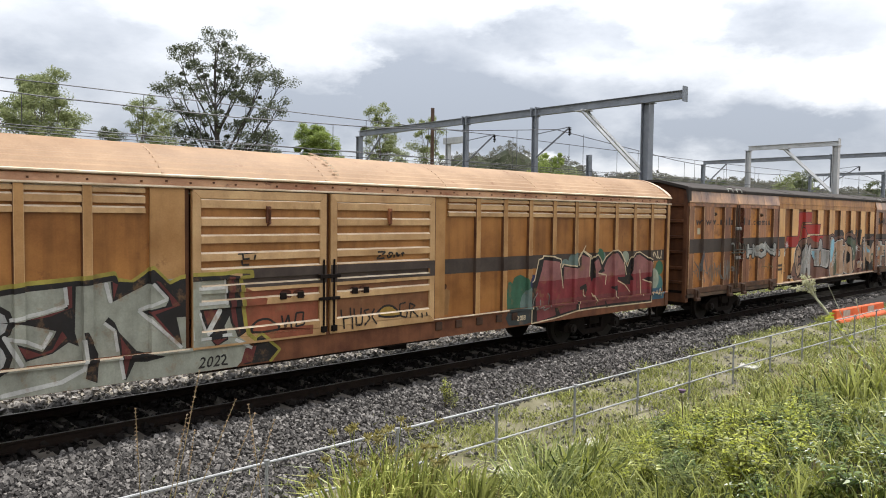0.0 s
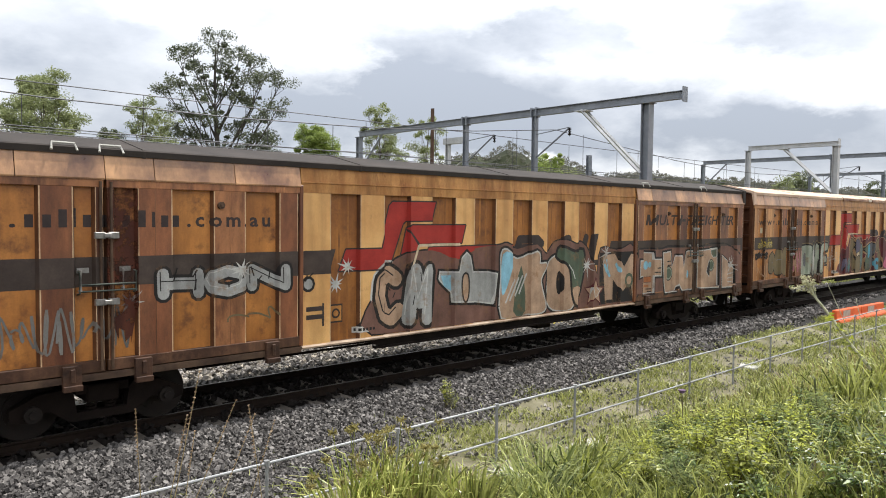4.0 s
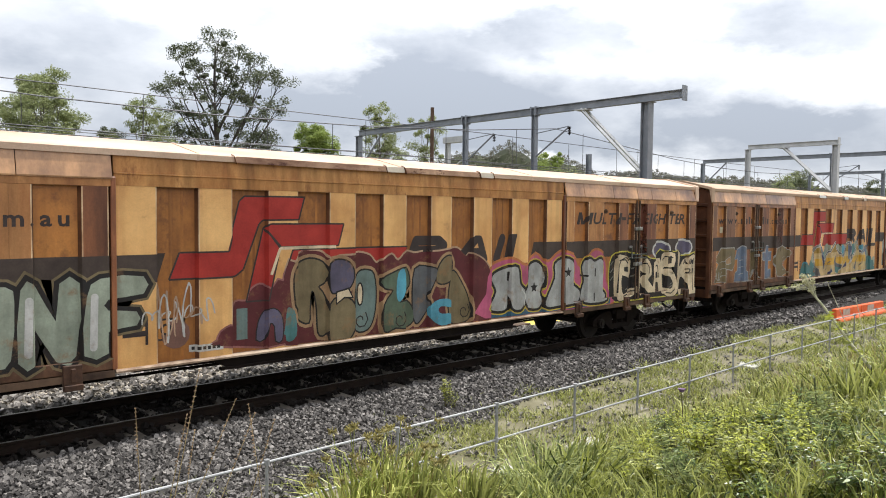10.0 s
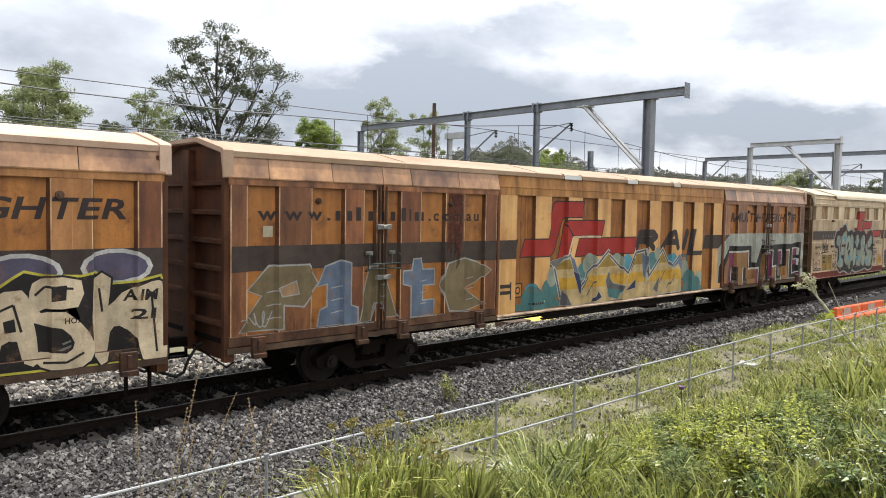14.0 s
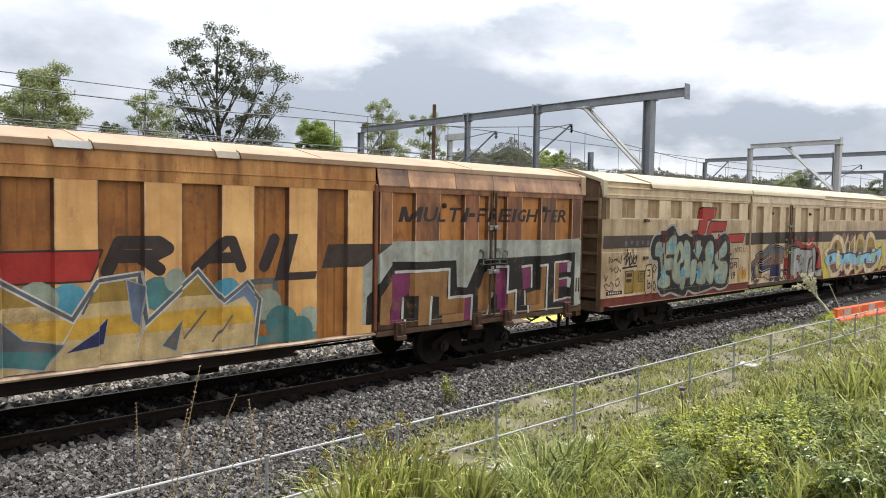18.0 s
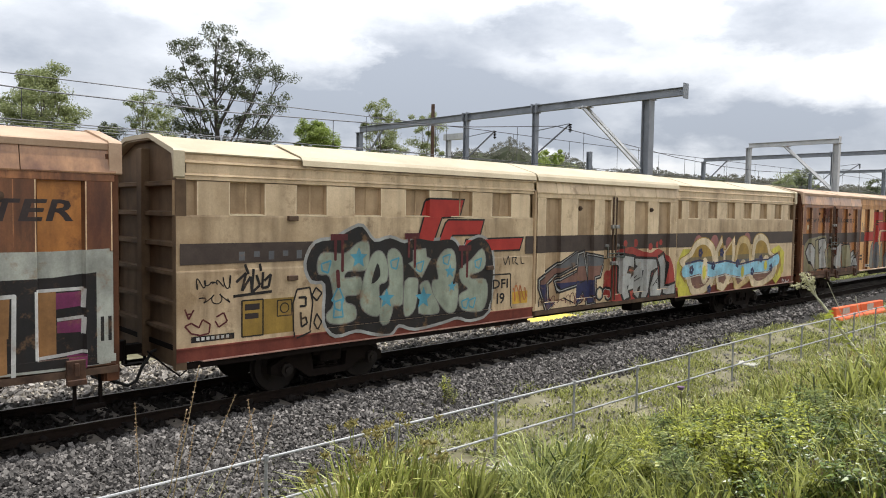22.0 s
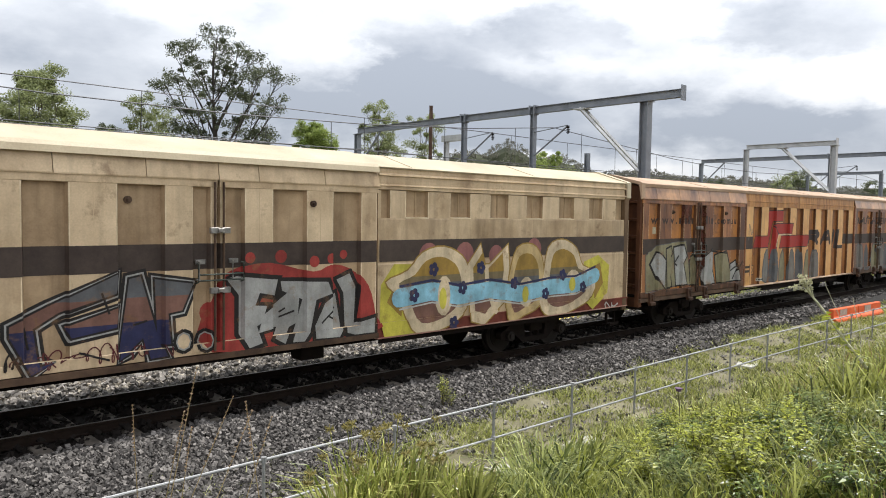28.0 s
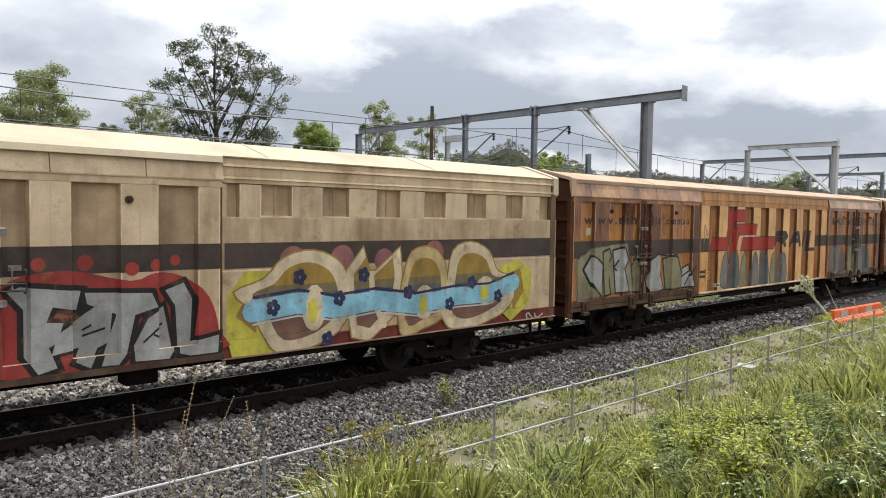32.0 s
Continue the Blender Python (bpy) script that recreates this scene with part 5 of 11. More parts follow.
def louvre_van(x0):
    """An older van: thin posts, louvre strips under the eaves, slatted doors and a rounded sheet roof."""
    wagon = thing("freight_wagon", "ochre louvred freight wagon with rounded roof and graffiti", "freight wagon", "wagons of the train", at=pose(x0 - travel(0), 0, 0))
    L = 22.6
    underframe(wagon, L, (7.4, 15.6))
    posts_r = [15.03 + 0.835 * k for k in range(9)]
    posts_l = [0.80 + 0.83 * k for k in range(9)]
    y0, y1 = -1.40, -1.47
    wall_m = surface("browned_ochre_sheet", (0.19, 0.070, 0.017), (0.44, 0.192, 0.055), 0.9, 0.5, bump=0.06, streak=0.6, rust=BURNT, rust_at=0.60, rust_soft=0.2)
    door_m = surface("browned_ochre_door", (0.22, 0.090, 0.026), (0.43, 0.20, 0.065), 0.9, 0.5, bump=0.06, streak=0.5, rust=(0.17, 0.05, 0.02), rust_at=0.58, rust_soft=0.2)
    bar_m = surface("faded_tan_paint", (0.37, 0.205, 0.090), (0.60, 0.385, 0.195), 1.4, 0.45, bump=0.05, streak=0.35, rust=(0.24, 0.10, 0.045), rust_at=0.62, rust_soft=0.15)
    post_m = surface("faded_ochre_post", (0.30, 0.145, 0.05), (0.52, 0.29, 0.12), 1.1, 0.45, bump=0.05, streak=0.5, rust=BURNT, rust_at=0.64, rust_soft=0.15)
    # pale colour that carries the highlight on slat tops and lips
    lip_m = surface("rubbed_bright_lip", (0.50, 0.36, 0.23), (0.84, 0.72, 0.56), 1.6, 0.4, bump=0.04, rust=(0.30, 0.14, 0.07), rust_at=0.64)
    for m in (Matrix.Identity(4), flip_at(L)):
        for a, b, posts, bays in ((0.0, 8.80, posts_l, [0.12] + posts_l + [8.29]), (13.86, L, posts_r, [14.13] + posts_r + [L - 0.12])):
            s = Shape()
            s.box(a, b, y0, y0 + 0.04, 1.10, 3.60)
            side = part("side_wall", s, wall_m, wagon, "ochre sheet side wall between thin posts", m)
            for x in posts:
                part("post", shared("louvre_post", lambda s: raised_panel(s, 0.125, 1.13, 3.545, 0.012, 0.07, 0.014), [post_m, M_FLANK, bar_m]), [], side, at=pose(x, y1, 0))
            for p, q in zip(bays, bays[1:]):
                for z, h in ((3.16, 0.075), (3.30, 0.095), (3.45, 0.06)):
                    w = q - p - 0.13
                    if w > 0.2:
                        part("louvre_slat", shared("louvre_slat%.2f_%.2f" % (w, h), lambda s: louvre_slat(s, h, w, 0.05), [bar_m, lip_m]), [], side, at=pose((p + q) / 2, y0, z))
            if a < 1:
                part("blank_panel", shared("blank_wide", lambda s: s.box(8.29, 8.80, y1 + 0.02, y0, 1.13, 3.545), post_m), [], side)
                part("end_stile", shared("stile", lambda s: s.box(-0.06, 0.06, 0, 0.07, 1.1, 3.545), post_m, bevel=0.006), [], side, at=pose(0.06, y1, 0))
            else:
                part("blank_panel", shared("blank_thin", lambda s: s.box(13.86, 14.13, y0 - 0.02, y0, 1.13, 3.545), post_m), [], side)
                part("end_stile", shared("stile", lambda s: s.box(-0.06, 0.06, 0, 0.07, 1.1, 3.545), post_m, bevel=0.006), [], side, at=pose(L - 0.06, y1, 0))
        # slatted doors in mitred frames
        for a, b in A_DOORS:
            s = Shape()
            s.box(a, b, -1.46, -1.42, 1.10, 3.52)
            d = part("door", s, door_m, wagon, "door with raised horizontal slats in a mitred frame", m)
            for x, side in ((a, 1), (b, -1)):
                key = "louvre_stile%d" % side
                part("stile", shared(key, lambda s: s.prism([(0, 1.10), (0.13 * side, 1.23), (0.13 * side, 3.39), (0, 3.52)], "y", -1.508, -1.46), bar_m, bevel=0.006), [], d, at=pose(x, 0, 0))
            for z, side in ((1.10, 1), (3.52, -1)):
                key = "louvre_rail%.2f_%d" % (b - a, side)
                part("frame_rail", shared(key, lambda s: s.prism([(0, 0), (b - a, 0), (b - a - 0.13, 0.13 * side), (0.13, 0.13 * side)], "y", -1.507, -1.46), bar_m, bevel=0.006), [], d, at=pose(a, 0, z))
            for za, zb in A_SLATS:
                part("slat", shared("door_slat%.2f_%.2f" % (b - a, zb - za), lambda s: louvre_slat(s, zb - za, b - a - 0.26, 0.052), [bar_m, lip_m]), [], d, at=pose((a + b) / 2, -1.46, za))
            part("handle", shared("louvre_handle", lambda s: (s.tube([(0, 0, 0.13), (0, -0.07, 0.12), (0, -0.07, -0.10), (0, 0, -0.13)], 0.02, 6), s.box(-0.035, 0.035, -0.05, 0.01, -0.10, 0.17)), M_RUSTPOST), [], d, at=pose((a + b) / 2 + 0.06, -1.51, 3.12))
            lock_x = b - 0.06 if a < 10 else a + 0.06
            part("lock_bar", shared("louvre_lock", lambda s: (s.tube([(0, -0.02, 1.14), (0, -0.02, 2.4)], 0.02, 6), s.box(-0.1, 0.1, -0.07, 0, 2.08, 2.14), s.box(-0.1, 0.1, -0.06, 0, 1.70, 1.75), s.box(-0.05, 0.05, -0.05, 0, 1.15, 1.25)), M_GRIME), [], d, at=pose(lock_x, -1.505, 0))
            for x in (a + 1.52, a + 1.85) if a < 10 else (a + 0.50, a + 0.75):
                part("hasp", shared("louvre_hasp", lambda s: s.box(-0.06, 0.06, -0.03, 0.0, -0.06, 0.05), M_GRIME, bevel=0.008), [], d, at=pose(x, -1.512, 1.83))
        for x in (8.835, 11.315, 13.82):
            part("door_gap", shared("a_door_gap", lambda s: s.box(-0.035, 0.035, -1.435, -1.40, 1.1, 3.54), M_END), [], wagon, "dark gap beside a door", m @ pose(x, 0, 0))
        # gutter: a rusty band between two bright lips
        s = Shape()
        s.prism([(-1.38, 3.545), (-1.455, 3.57), (-1.455, 3.675), (-1.38, 3.70)], "x", 0.0, L)
        gutter = part("gutter", s, surface("pinkish_rusty_gutter", (0.25, 0.085, 0.045), (0.66, 0.40, 0.24), 1.0, 0.5, bump=0.05, stretch=(1.2, 1, 3), rust=(0.10, 0.03, 0.02), rust_at=0.60), wagon, "rust-streaked gutter between bright lips", m)
        for name, za, zb, y in (("lower_lip", 3.535, 3.57, -1.50), ("upper_lip", 3.695, 3.735, -1.515)):
            s = Shape()
            s.prism([(y + 0.012, za), (y, za + 0.01), (y, zb - 0.012), (y + 0.02, zb), (-1.40, zb), (-1.40, za)], "x", 0.0, L)
            part(name, s, lip_m, gutter)
        if m == Matrix.Identity(4):
            for k in range(62):
                part("bolt", shared("gutter_bolt", lambda s: s.box(-0.014, 0.014, -0.018, 0.0, -0.014, 0.014), M_FLANK), [], gutter, at=pose(0.2 + 0.362 * k, -1.455, 3.615 + 0.02 * (k % 2)))
        s = Shape()
        s.prism([(-1.44, 0.745), (-1.44, 1.085), (-1.485, 1.095), (-1.485, 1.125), (-1.47, 1.135), (-1.38, 1.135), (-1.38, 0.745)], "x", 0.05, L - 0.05)
        part("sill_band", s, surface("rusty_sill", (0.08, 0.026, 0.014), (0.22, 0.088, 0.042), 1.8, 0.7, bump=0.1, streak=0.4), wagon, "rusty brown sill", m)
        for a, b in ((0.1, 8.86), (13.80, 16.0)):
            s = Shape()
            s.box(a, b, -1.494, -1.487, 1.115, 1.14)
            part("sill_lip", s, lip_m, wagon, at=m)
        for x in (13.95, 14.5, 15.1, 15.7, 16.2):
            part("sill_bracket", shared("a_sill_bracket", lambda s: s.box(-0.09, 0.09, -0.035, 0, -0.08, 0.08), M_BRACKET, bevel=0.01), [], wagon, at=m @ pose(x, -1.44, 0.98))
    s = Shape()
    n = 52
    prof = []
    for k in range(n + 1):
        u = -1 + 2 * k / n
        y = 1.46 * u
        z = 3.735 + 0.51 * (1 - abs(u) ** 2.6)
        prof.append((y, z + (0.024 if k % 2 else 0.0)))
    inner = [(y * 0.97, z - 0.06) for y, z in reversed(prof)]
    s.prism(prof + inner, "x", 0.0, L)
    roof = part("roof", s, surface("old_sheet_roof", (0.26, 0.155, 0.085), (0.41, 0.27, 0.165), 1.0, 0.6, bump=0.06, rust=(0.18, 0.08, 0.04), rust_at=0.62), wagon, "rounded ribbed sheet-metal roof")
    rib_m = surface("weathered_roof_rib", (0.25, 0.15, 0.085), (0.41, 0.27, 0.165), 1.2, 0.6, bump=0.06)
    for k in range(1, 8):
        s = Shape()
        p2 = [(-1.46 + 2.92 * i / 20, 3.752 + 0.51 * (1 - abs(-1 + 2 * i / 20) ** 2.6)) for i in range(21)]
        s.prism(p2 + [(y, z - 0.03) for y, z in reversed(p2)], "x", L * k / 8 - 0.02, L * k / 8 + 0.02)
        part("roof_seam", s, rib_m, roof)
    for k in range(12):
        u = -0.96 + 0.055 * k
        part("roof_rivet", shared("roof_rivet", lambda s: s.box(-0.03, 0.03, -0.015, 0.015, 0, 0.02), lip_m), [], roof, at=pose(11.55 + 0.01 * (k % 2), 1.46 * u, 3.80 + 0.50 * (1 - abs(u) ** 2.6)))
    for m in (Matrix.Identity(4), flip_at(L)):
        s = Shape()
        p2 = [(-1.47 + 2.94 * i / 20, 3.78 + 0.50 * (1 - abs(-1 + 2 * i / 20) ** 2.6)) for i in range(21)]
        s.prism(p2 + [(y * 0.98, z - 0.10) for y, z in reversed(p2)], "x", -0.03, 0.10)
        part("roof_hood", s, M_ROOF_TAN, roof, at=m)
    ends(wagon, L, M_END, 4.24, 3.78)
    end_gear(wagon, L, y1)
    bogie(wagon, 2.95)
    bogie(wagon, 19.65)

    def rows(door_y):
        out = ribbed([(x - 0.0625, x + 0.0625) for x in posts_l] + [(8.29, 8.80)], 0.0, 8.80, y1, 0.07, 0.012)
        for a, b in A_DOORS:
            out += [(a, a + 0.13, -1.510, -1.510), (a + 0.13, b - 0.13, door_y, door_y), (b - 0.13, b, -1.510, -1.510)]
        return out + ribbed([(x - 0.0625, x + 0.0625) for x in posts_r], 13.86, L, y1, 0.07, 0.012)

    bands, low = [], 1.23
    for za, zb in A_SLATS:
        bands += [(low, za, rows(-1.461)), (za, zb, rows(-1.513))]
        low = zb
    bands += [(low, 3.54, rows(-1.461)), (1.14, 1.23, rows(-1.508)), (1.09, 1.14, [(0.0, L, -1.487, -1.487)]), (0.745, 1.09, [(0.0, L, -1.441, -1.441)])]
    return wagon, Paint(bands)


def livery(p, stripe=True, rail=True):
    """Stripe, the red device, and lettering of the van."""
    if stripe:
        p.rect(0.10, 6.80, 2.15, 2.56, M_STRIPE)
        p.add([(6.80, 2.16), (6.82, 2.16), (6.95, 2.57), (6.80, 2.57)], M_STRIPE)
        p.add([(15.2, 2.17), (16.3, 2.17), (16.3, 2.58), (15.33, 2.58)], M_STRIPE)
        p.rect(16.38, 22.45, 2.16, 2.57, M_STRIPE)
    # red device of three stepped bars
    for poly in ([(7.0, 2.17), (8.06, 2.17), (7.92, 2.57), (7.16, 2.57)], [(8.06, 2.17), (8.20, 2.27), (8.48, 3.0), (8.13, 3.36), (7.90, 2.57)], [(8.13, 3.36), (8.22, 3.44), (9.33, 3.45), (9.22, 3.07), (8.55, 3.06), (8.48, 3.0)]):
        p.add(poly, M_RED)
    p.line([(7.0, 2.17), (8.06, 2.17), (8.20, 2.27), (8.48, 3.0), (8.55, 3.06), (9.22, 3.07), (9.33, 3.45), (8.22, 3.44), (8.13, 3.36), (7.92, 2.57), (7.16, 2.57), (7.0, 2.17)], 0.028, M_LETTER, 0.0006)
    for poly in ([(8.25, 1.75), (8.62, 1.75), (8.82, 2.60), (8.55, 2.93)], [(8.55, 2.93), (8.64, 3.0), (10.08, 3.0), (9.97, 2.62), (8.84, 2.62)], [(8.90, 2.13), (11.42, 2.15), (11.60, 2.57), (9.06, 2.57)]):
        p.add(poly, M_RED)
        p.line(poly + poly[:1], 0.028, M_LETTER, 0.0006)
    p.line([(8.66, 2.17), (8.82, 2.60), (8.92, 2.60), (9.92, 2.60)], 0.05, S_CREAMY, 0.0012)
    if rail:
        p.strokes("R", 11.66, 12.36, 2.27, 2.67, 0.19, M_LETTER, 0, 0.42)
        p.strokes("A", 12.95, 13.66, 2.25, 2.67, 0.17, M_LETTER, 0, 0.30)
        p.strokes("I", 14.0, 14.2, 2.25, 2.68, 0.20, M_LETTER, 0, 0.42)
        p.add([(14.28, 2.0), (14.47, 2.0), (14.68, 2.77), (14.49, 2.77)], M_LETTER)
        p.add([(14.28, 2.0), (15.02, 2.0), (15.06, 2.13), (14.32, 2.13)], M_LETTER, 0.0003)
    # web address: the name in it stands as plain bars
    p.word("www.", 0.58, 2.97, 1.98, 3.19, M_LETTER, 0.0, 0.025, 0.0, 0.12)
    x = 2.08
    for i, hgt in enumerate((0.17, 0.17, 0.24, 0.26, 0.17, 0.17, 0.22, 0.17, 0.24, 0.22, 0.17, 0.17)):
        w = 0.045 if i in (3, 6, 9) else 0.105
        p.rect(x, x + w, 2.97, 2.97 + hgt, M_LETTER)
        x += w + 0.088
    p.word(".com.au", 4.25, 2.97, 5.64, 3.19, M_LETTER, 0.0, 0.025, 0.0, 0.12)
    x = 16.86
    for ch, wide in zip("MULTI-FREIGHTER", (0.46, 0.33, 0.27, 0.31, 0.10, 0.18, 0.28, 0.33, 0.28, 0.10, 0.35, 0.33, 0.31, 0.28, 0.33)):
        z0, z1 = (3.08, 3.16) if ch == "-" else (2.975, 3.265)
        if ch == "M":
            q, w = 0.28, wide * 1.04
            for a, b, c, d in ((0.0, 0.0, 0.21, 0.21), (0.79, 0.79, 1.0, 1.0), (0.0, 0.37, 0.60, 0.25), (0.75, 0.40, 0.63, 1.0)):
                p.add([(x + u * w + v * q, z0 + v) for u, v in ((b, 0), (c, 0), (d, z1 - z0), (a, z1 - z0))], M_LETTER)
        else:
            p.letter(ch, x, x + wide * 1.04, z0, z1, [(0.022, M_LETTER, 0.0)], 0.28)
        x += wide * 1.04 + 0.048
    # data panel
    p.rect(6.62, 6.66, 1.25, 1.65, M_LETTER)
    for k in range(2):
        p.rect(6.30, 6.62, 1.52 - 0.14 * k, 1.60 - 0.14 * k, M_LETTER)
    p.rect(6.81, 7.10, 1.27, 1.60, M_LETTER)
    p.rect(6.835, 7.075, 1.30, 1.57, M_OCHRE, 0.001)
    p.disc(6.955, 1.435, 0.09, M_LETTER, 0.002)
    p.disc(6.955, 1.435, 0.055, M_OCHRE, 0.003)
    p.rect(0.68, 0.86, 2.70, 2.88, surface("square_label", (0.35, 0.30, 0.2), (0.5, 0.45, 0.33), 9), 0.0)
    p.rect(7.30, 7.82, 1.05, 1.16, S_WHITE, 0.0005)
    for k in range(6):
        p.rect(7.34 + 0.075 * k, 7.39 + 0.075 * k, 1.08, 1.13, S_BLACK, 0.0015)


wagon_a, paint_a = louvre_van(-61.43)
wagon_b, paint_b = van(-37.84, M_ROOF_DARK, "brown-yellow freight wagon with dark roof and pink-brown graffiti", "dark grey-brown gable roof")
wagon_c, paint_c = van(-14.64, M_ROOF_TAN, "brown-yellow freight wagon with tan roof and maroon graffiti", "sunlit tan gable roof, patched", [(8.0, 10.99, M_LIP_RUST, "rusted strip lapped over the eaves"), (10.99, 11.42, M_LIP_PALE, ""), (11.44, 13.43, M_LIP_RUST, "rusted strip lapped over the eaves"), (13.45, 13.85, M_LIP_PALE, "")], M_DOORPOST_PALE)
wagon_d, paint_d = van(8.76, M_ROOF_DULL, "brown-yellow freight wagon with yellow and black graffiti", "sunlit tan gable roof", [(8.34, 9.02, M_LIP_WHITE, "white repair strip on the eaves"), (10.94, 11.44, M_LIP_WHITE, "white repair strip on the eaves"), (13.2, 13.6, M_LIP_PALE, "")])
wagon_e, paint_e = cream_van(32.09)
wagon_f, paint_f = van(55.20, M_ROOF_DULL, "brown-yellow freight wagon with faded graffiti", "sunlit tan gable roof")
wagon_g, paint_g = van(78.40, M_ROOF_DULL, "brown-yellow freight wagon at the tail of view", "tan gable roof")
TRAIN = [(wagon_a, -61.43), (wagon_b, -37.84), (wagon_c, -14.64), (wagon_d, 8.76), (wagon_e, 32.09), (wagon_f, 55.20), (wagon_g, 78.40)]
for p in (paint_b, paint_c, paint_d, paint_f, paint_g):
    livery(p)


def stains(p, seed):
    """Rust run down from the eaves over the door posts."""
    rnd = random.Random(seed)
    for o in (0.0, 16.33):
        for a, b in ((2.2, 2.68), (2.9, 3.04), (3.08, 3.5), (3.5, 3.98), (1.0, 1.5), (4.7, 5.1)):
            if rnd.random() < (0.25 if 2.8 < a < 3.4 else 0.15):
                n = max(2, int((b - a) / 0.07))
                base = rnd.uniform(1.3, 2.0) if 2.8 < a < 3.4 else rnd.uniform(1.8, 3.0)
                for j in range(n):
                    u, v = o + a + (b - a) * j / n, o + a + (b - a) * (j + 1) / n
                    p.add([(u, 3.515), (u, base + rnd.uniform(-0.3, 0.4)), (v, base + rnd.uniform(-0.3, 0.4)), (v, 3.515)], M_STAIN, 0.0075)


def roof_clips(wagon):
    """Bent pale bars over the eaves of the dark roof."""
    for x in (2.55, 3.15, 16.75, 19.85):
        part("roof_clip", shared("roof_clip", lambda s: s.tube([(-0.16, -1.48, 4.0), (-0.14, -1.42, 4.10), (0.14, -1.42, 4.10), (0.16, -1.48, 4.0)], 0.018, 6), M_CONCRETE), [], wagon, at=pose(x, 0, 0))


for k, p in enumerate((paint_b, paint_c, paint_d, paint_f, paint_g)):
    stains(p, 300 + k)
roof_clips(wagon_b)

# ---- graffiti ----
# older louvred van: silver letters at its leading half, maroon letters at its tail
p = paint_a
p.rect(9.70, 22.45, 2.0, 2.30, M_STRIPE)
p.rect(0.2, 8.80, 0.75, 2.20, S_DRAB, 0.0004)
p.rect(8.80, 9.62, 0.75, 2.18, S_DRAB, 0.0004)
p.add([(9.62, 1.25), (9.93, 1.02), (9.64, 0.75), (9.3, 0.75)], S_DRAB, 0.0003)
edge = [(0.2, 2.24), (3.4, 2.20), (5.0, 2.16), (5.9, 2.18), (6.39, 2.18), (6.68, 2.22), (7.05, 2.24), (7.51, 2.27), (7.80, 2.31), (7.83, 2.22), (8.04, 2.17), (8.25, 2.31), (8.32, 2.37), (8.44, 2.25), (8.55, 2.13), (8.73, 2.21), (8.91, 2.24), (9.45, 2.24), (9.59, 2.27), (9.86, 2.25), (9.87, 2.17), (9.70, 2.16), (9.74, 1.72), (9.80, 1.27), (9.93, 1.16), (10.03, 1.24), (10.18, 1.12), (10.39, 0.94), (10.24, 0.78)]
p.line(edge, 0.065, S_OLIVE_YELLOW, 0.0008)
p.line([(x, z - 0.065) for x, z in edge[:18]], 0.075, S_BLACK, 0.0014)
# black shadows, dark red cores and white rims of the letters
for black in ([(6.38, 1.73), (6.67, 1.74), (7.15, 1.84), (7.19, 2.18), (7.30, 2.19), (7.28, 1.53), (7.33, 1.33), (7.20, 1.40), (7.0, 1.27), (6.67, 1.20), (6.57, 1.45), (6.88, 1.31), (7.02, 1.50), (7.05, 1.57), (6.64, 1.70)],
              [(7.75, 2.20), (8.07, 2.17), (8.27, 2.25), (8.31, 2.31), (8.56, 2.12), (8.82, 2.14), (8.84, 1.62), (8.66, 1.62), (8.74, 1.21), (8.76, 1.15), (8.31, 1.66), (8.18, 1.74), (8.50, 1.80), (8.55, 1.90), (8.36, 2.12), (8.27, 2.14), (7.78, 1.91)],
              [(7.67, 1.64), (7.72, 1.70), (7.80, 1.62), (7.86, 1.47), (8.10, 1.18), (8.51, 1.05), (8.23, 1.01), (8.06, 1.03), (7.94, 0.78), (7.90, 0.80), (7.87, 1.20), (7.83, 1.42), (7.74, 1.55)],
              [(9.44, 2.22), (9.66, 2.19), (9.70, 1.72), (9.76, 1.30), (9.62, 1.22), (9.52, 1.48), (9.46, 1.85)],
              [(9.0, 1.71), (9.56, 1.70), (9.50, 1.56), (9.42, 1.42), (9.46, 1.21), (9.26, 1.12), (9.17, 1.24), (9.12, 1.36), (9.06, 1.52)],
              [(9.95, 1.18), (10.03, 1.22), (10.37, 0.94), (10.2, 0.77), (9.75, 0.77), (9.93, 1.0)], [(7.38, 1.52), (7.44, 1.52), (7.58, 1.20), (7.55, 0.80), (7.40, 0.88), (7.45, 1.15)]):
    p.add(black, S_BLACK, 0.0024)
for red in ([(7.19, 2.16), (7.25, 2.16), (7.25, 1.87), (6.97, 1.77), (6.70, 1.74), (7.20, 1.86)], [(6.58, 1.42), (6.86, 1.28), (7.0, 1.33), (7.12, 1.56), (7.18, 1.47), (7.0, 1.29), (6.68, 1.23)],
            [(7.78, 2.19), (7.85, 2.15), (7.79, 1.94)], [(8.36, 2.18), (8.42, 2.16), (8.72, 1.80), (8.34, 1.69), (8.58, 1.39), (8.74, 1.17), (8.68, 1.20), (8.27, 1.73), (8.60, 1.79), (8.55, 1.94)],
            [(7.88, 1.40), (8.02, 1.18), (7.93, 0.82), (7.90, 1.16)], [(9.48, 2.19), (9.58, 2.18), (9.60, 1.72), (9.66, 1.30), (9.56, 1.46), (9.50, 1.83)], [(9.08, 1.68), (9.34, 1.68), (9.14, 1.46)], [(9.20, 1.22), (9.44, 1.24), (9.28, 1.14)], [(9.78, 1.02), (9.98, 1.05), (9.90, 0.80), (9.70, 0.78)]):
    p.add(red, S_OXBLOOD, 0.0036)
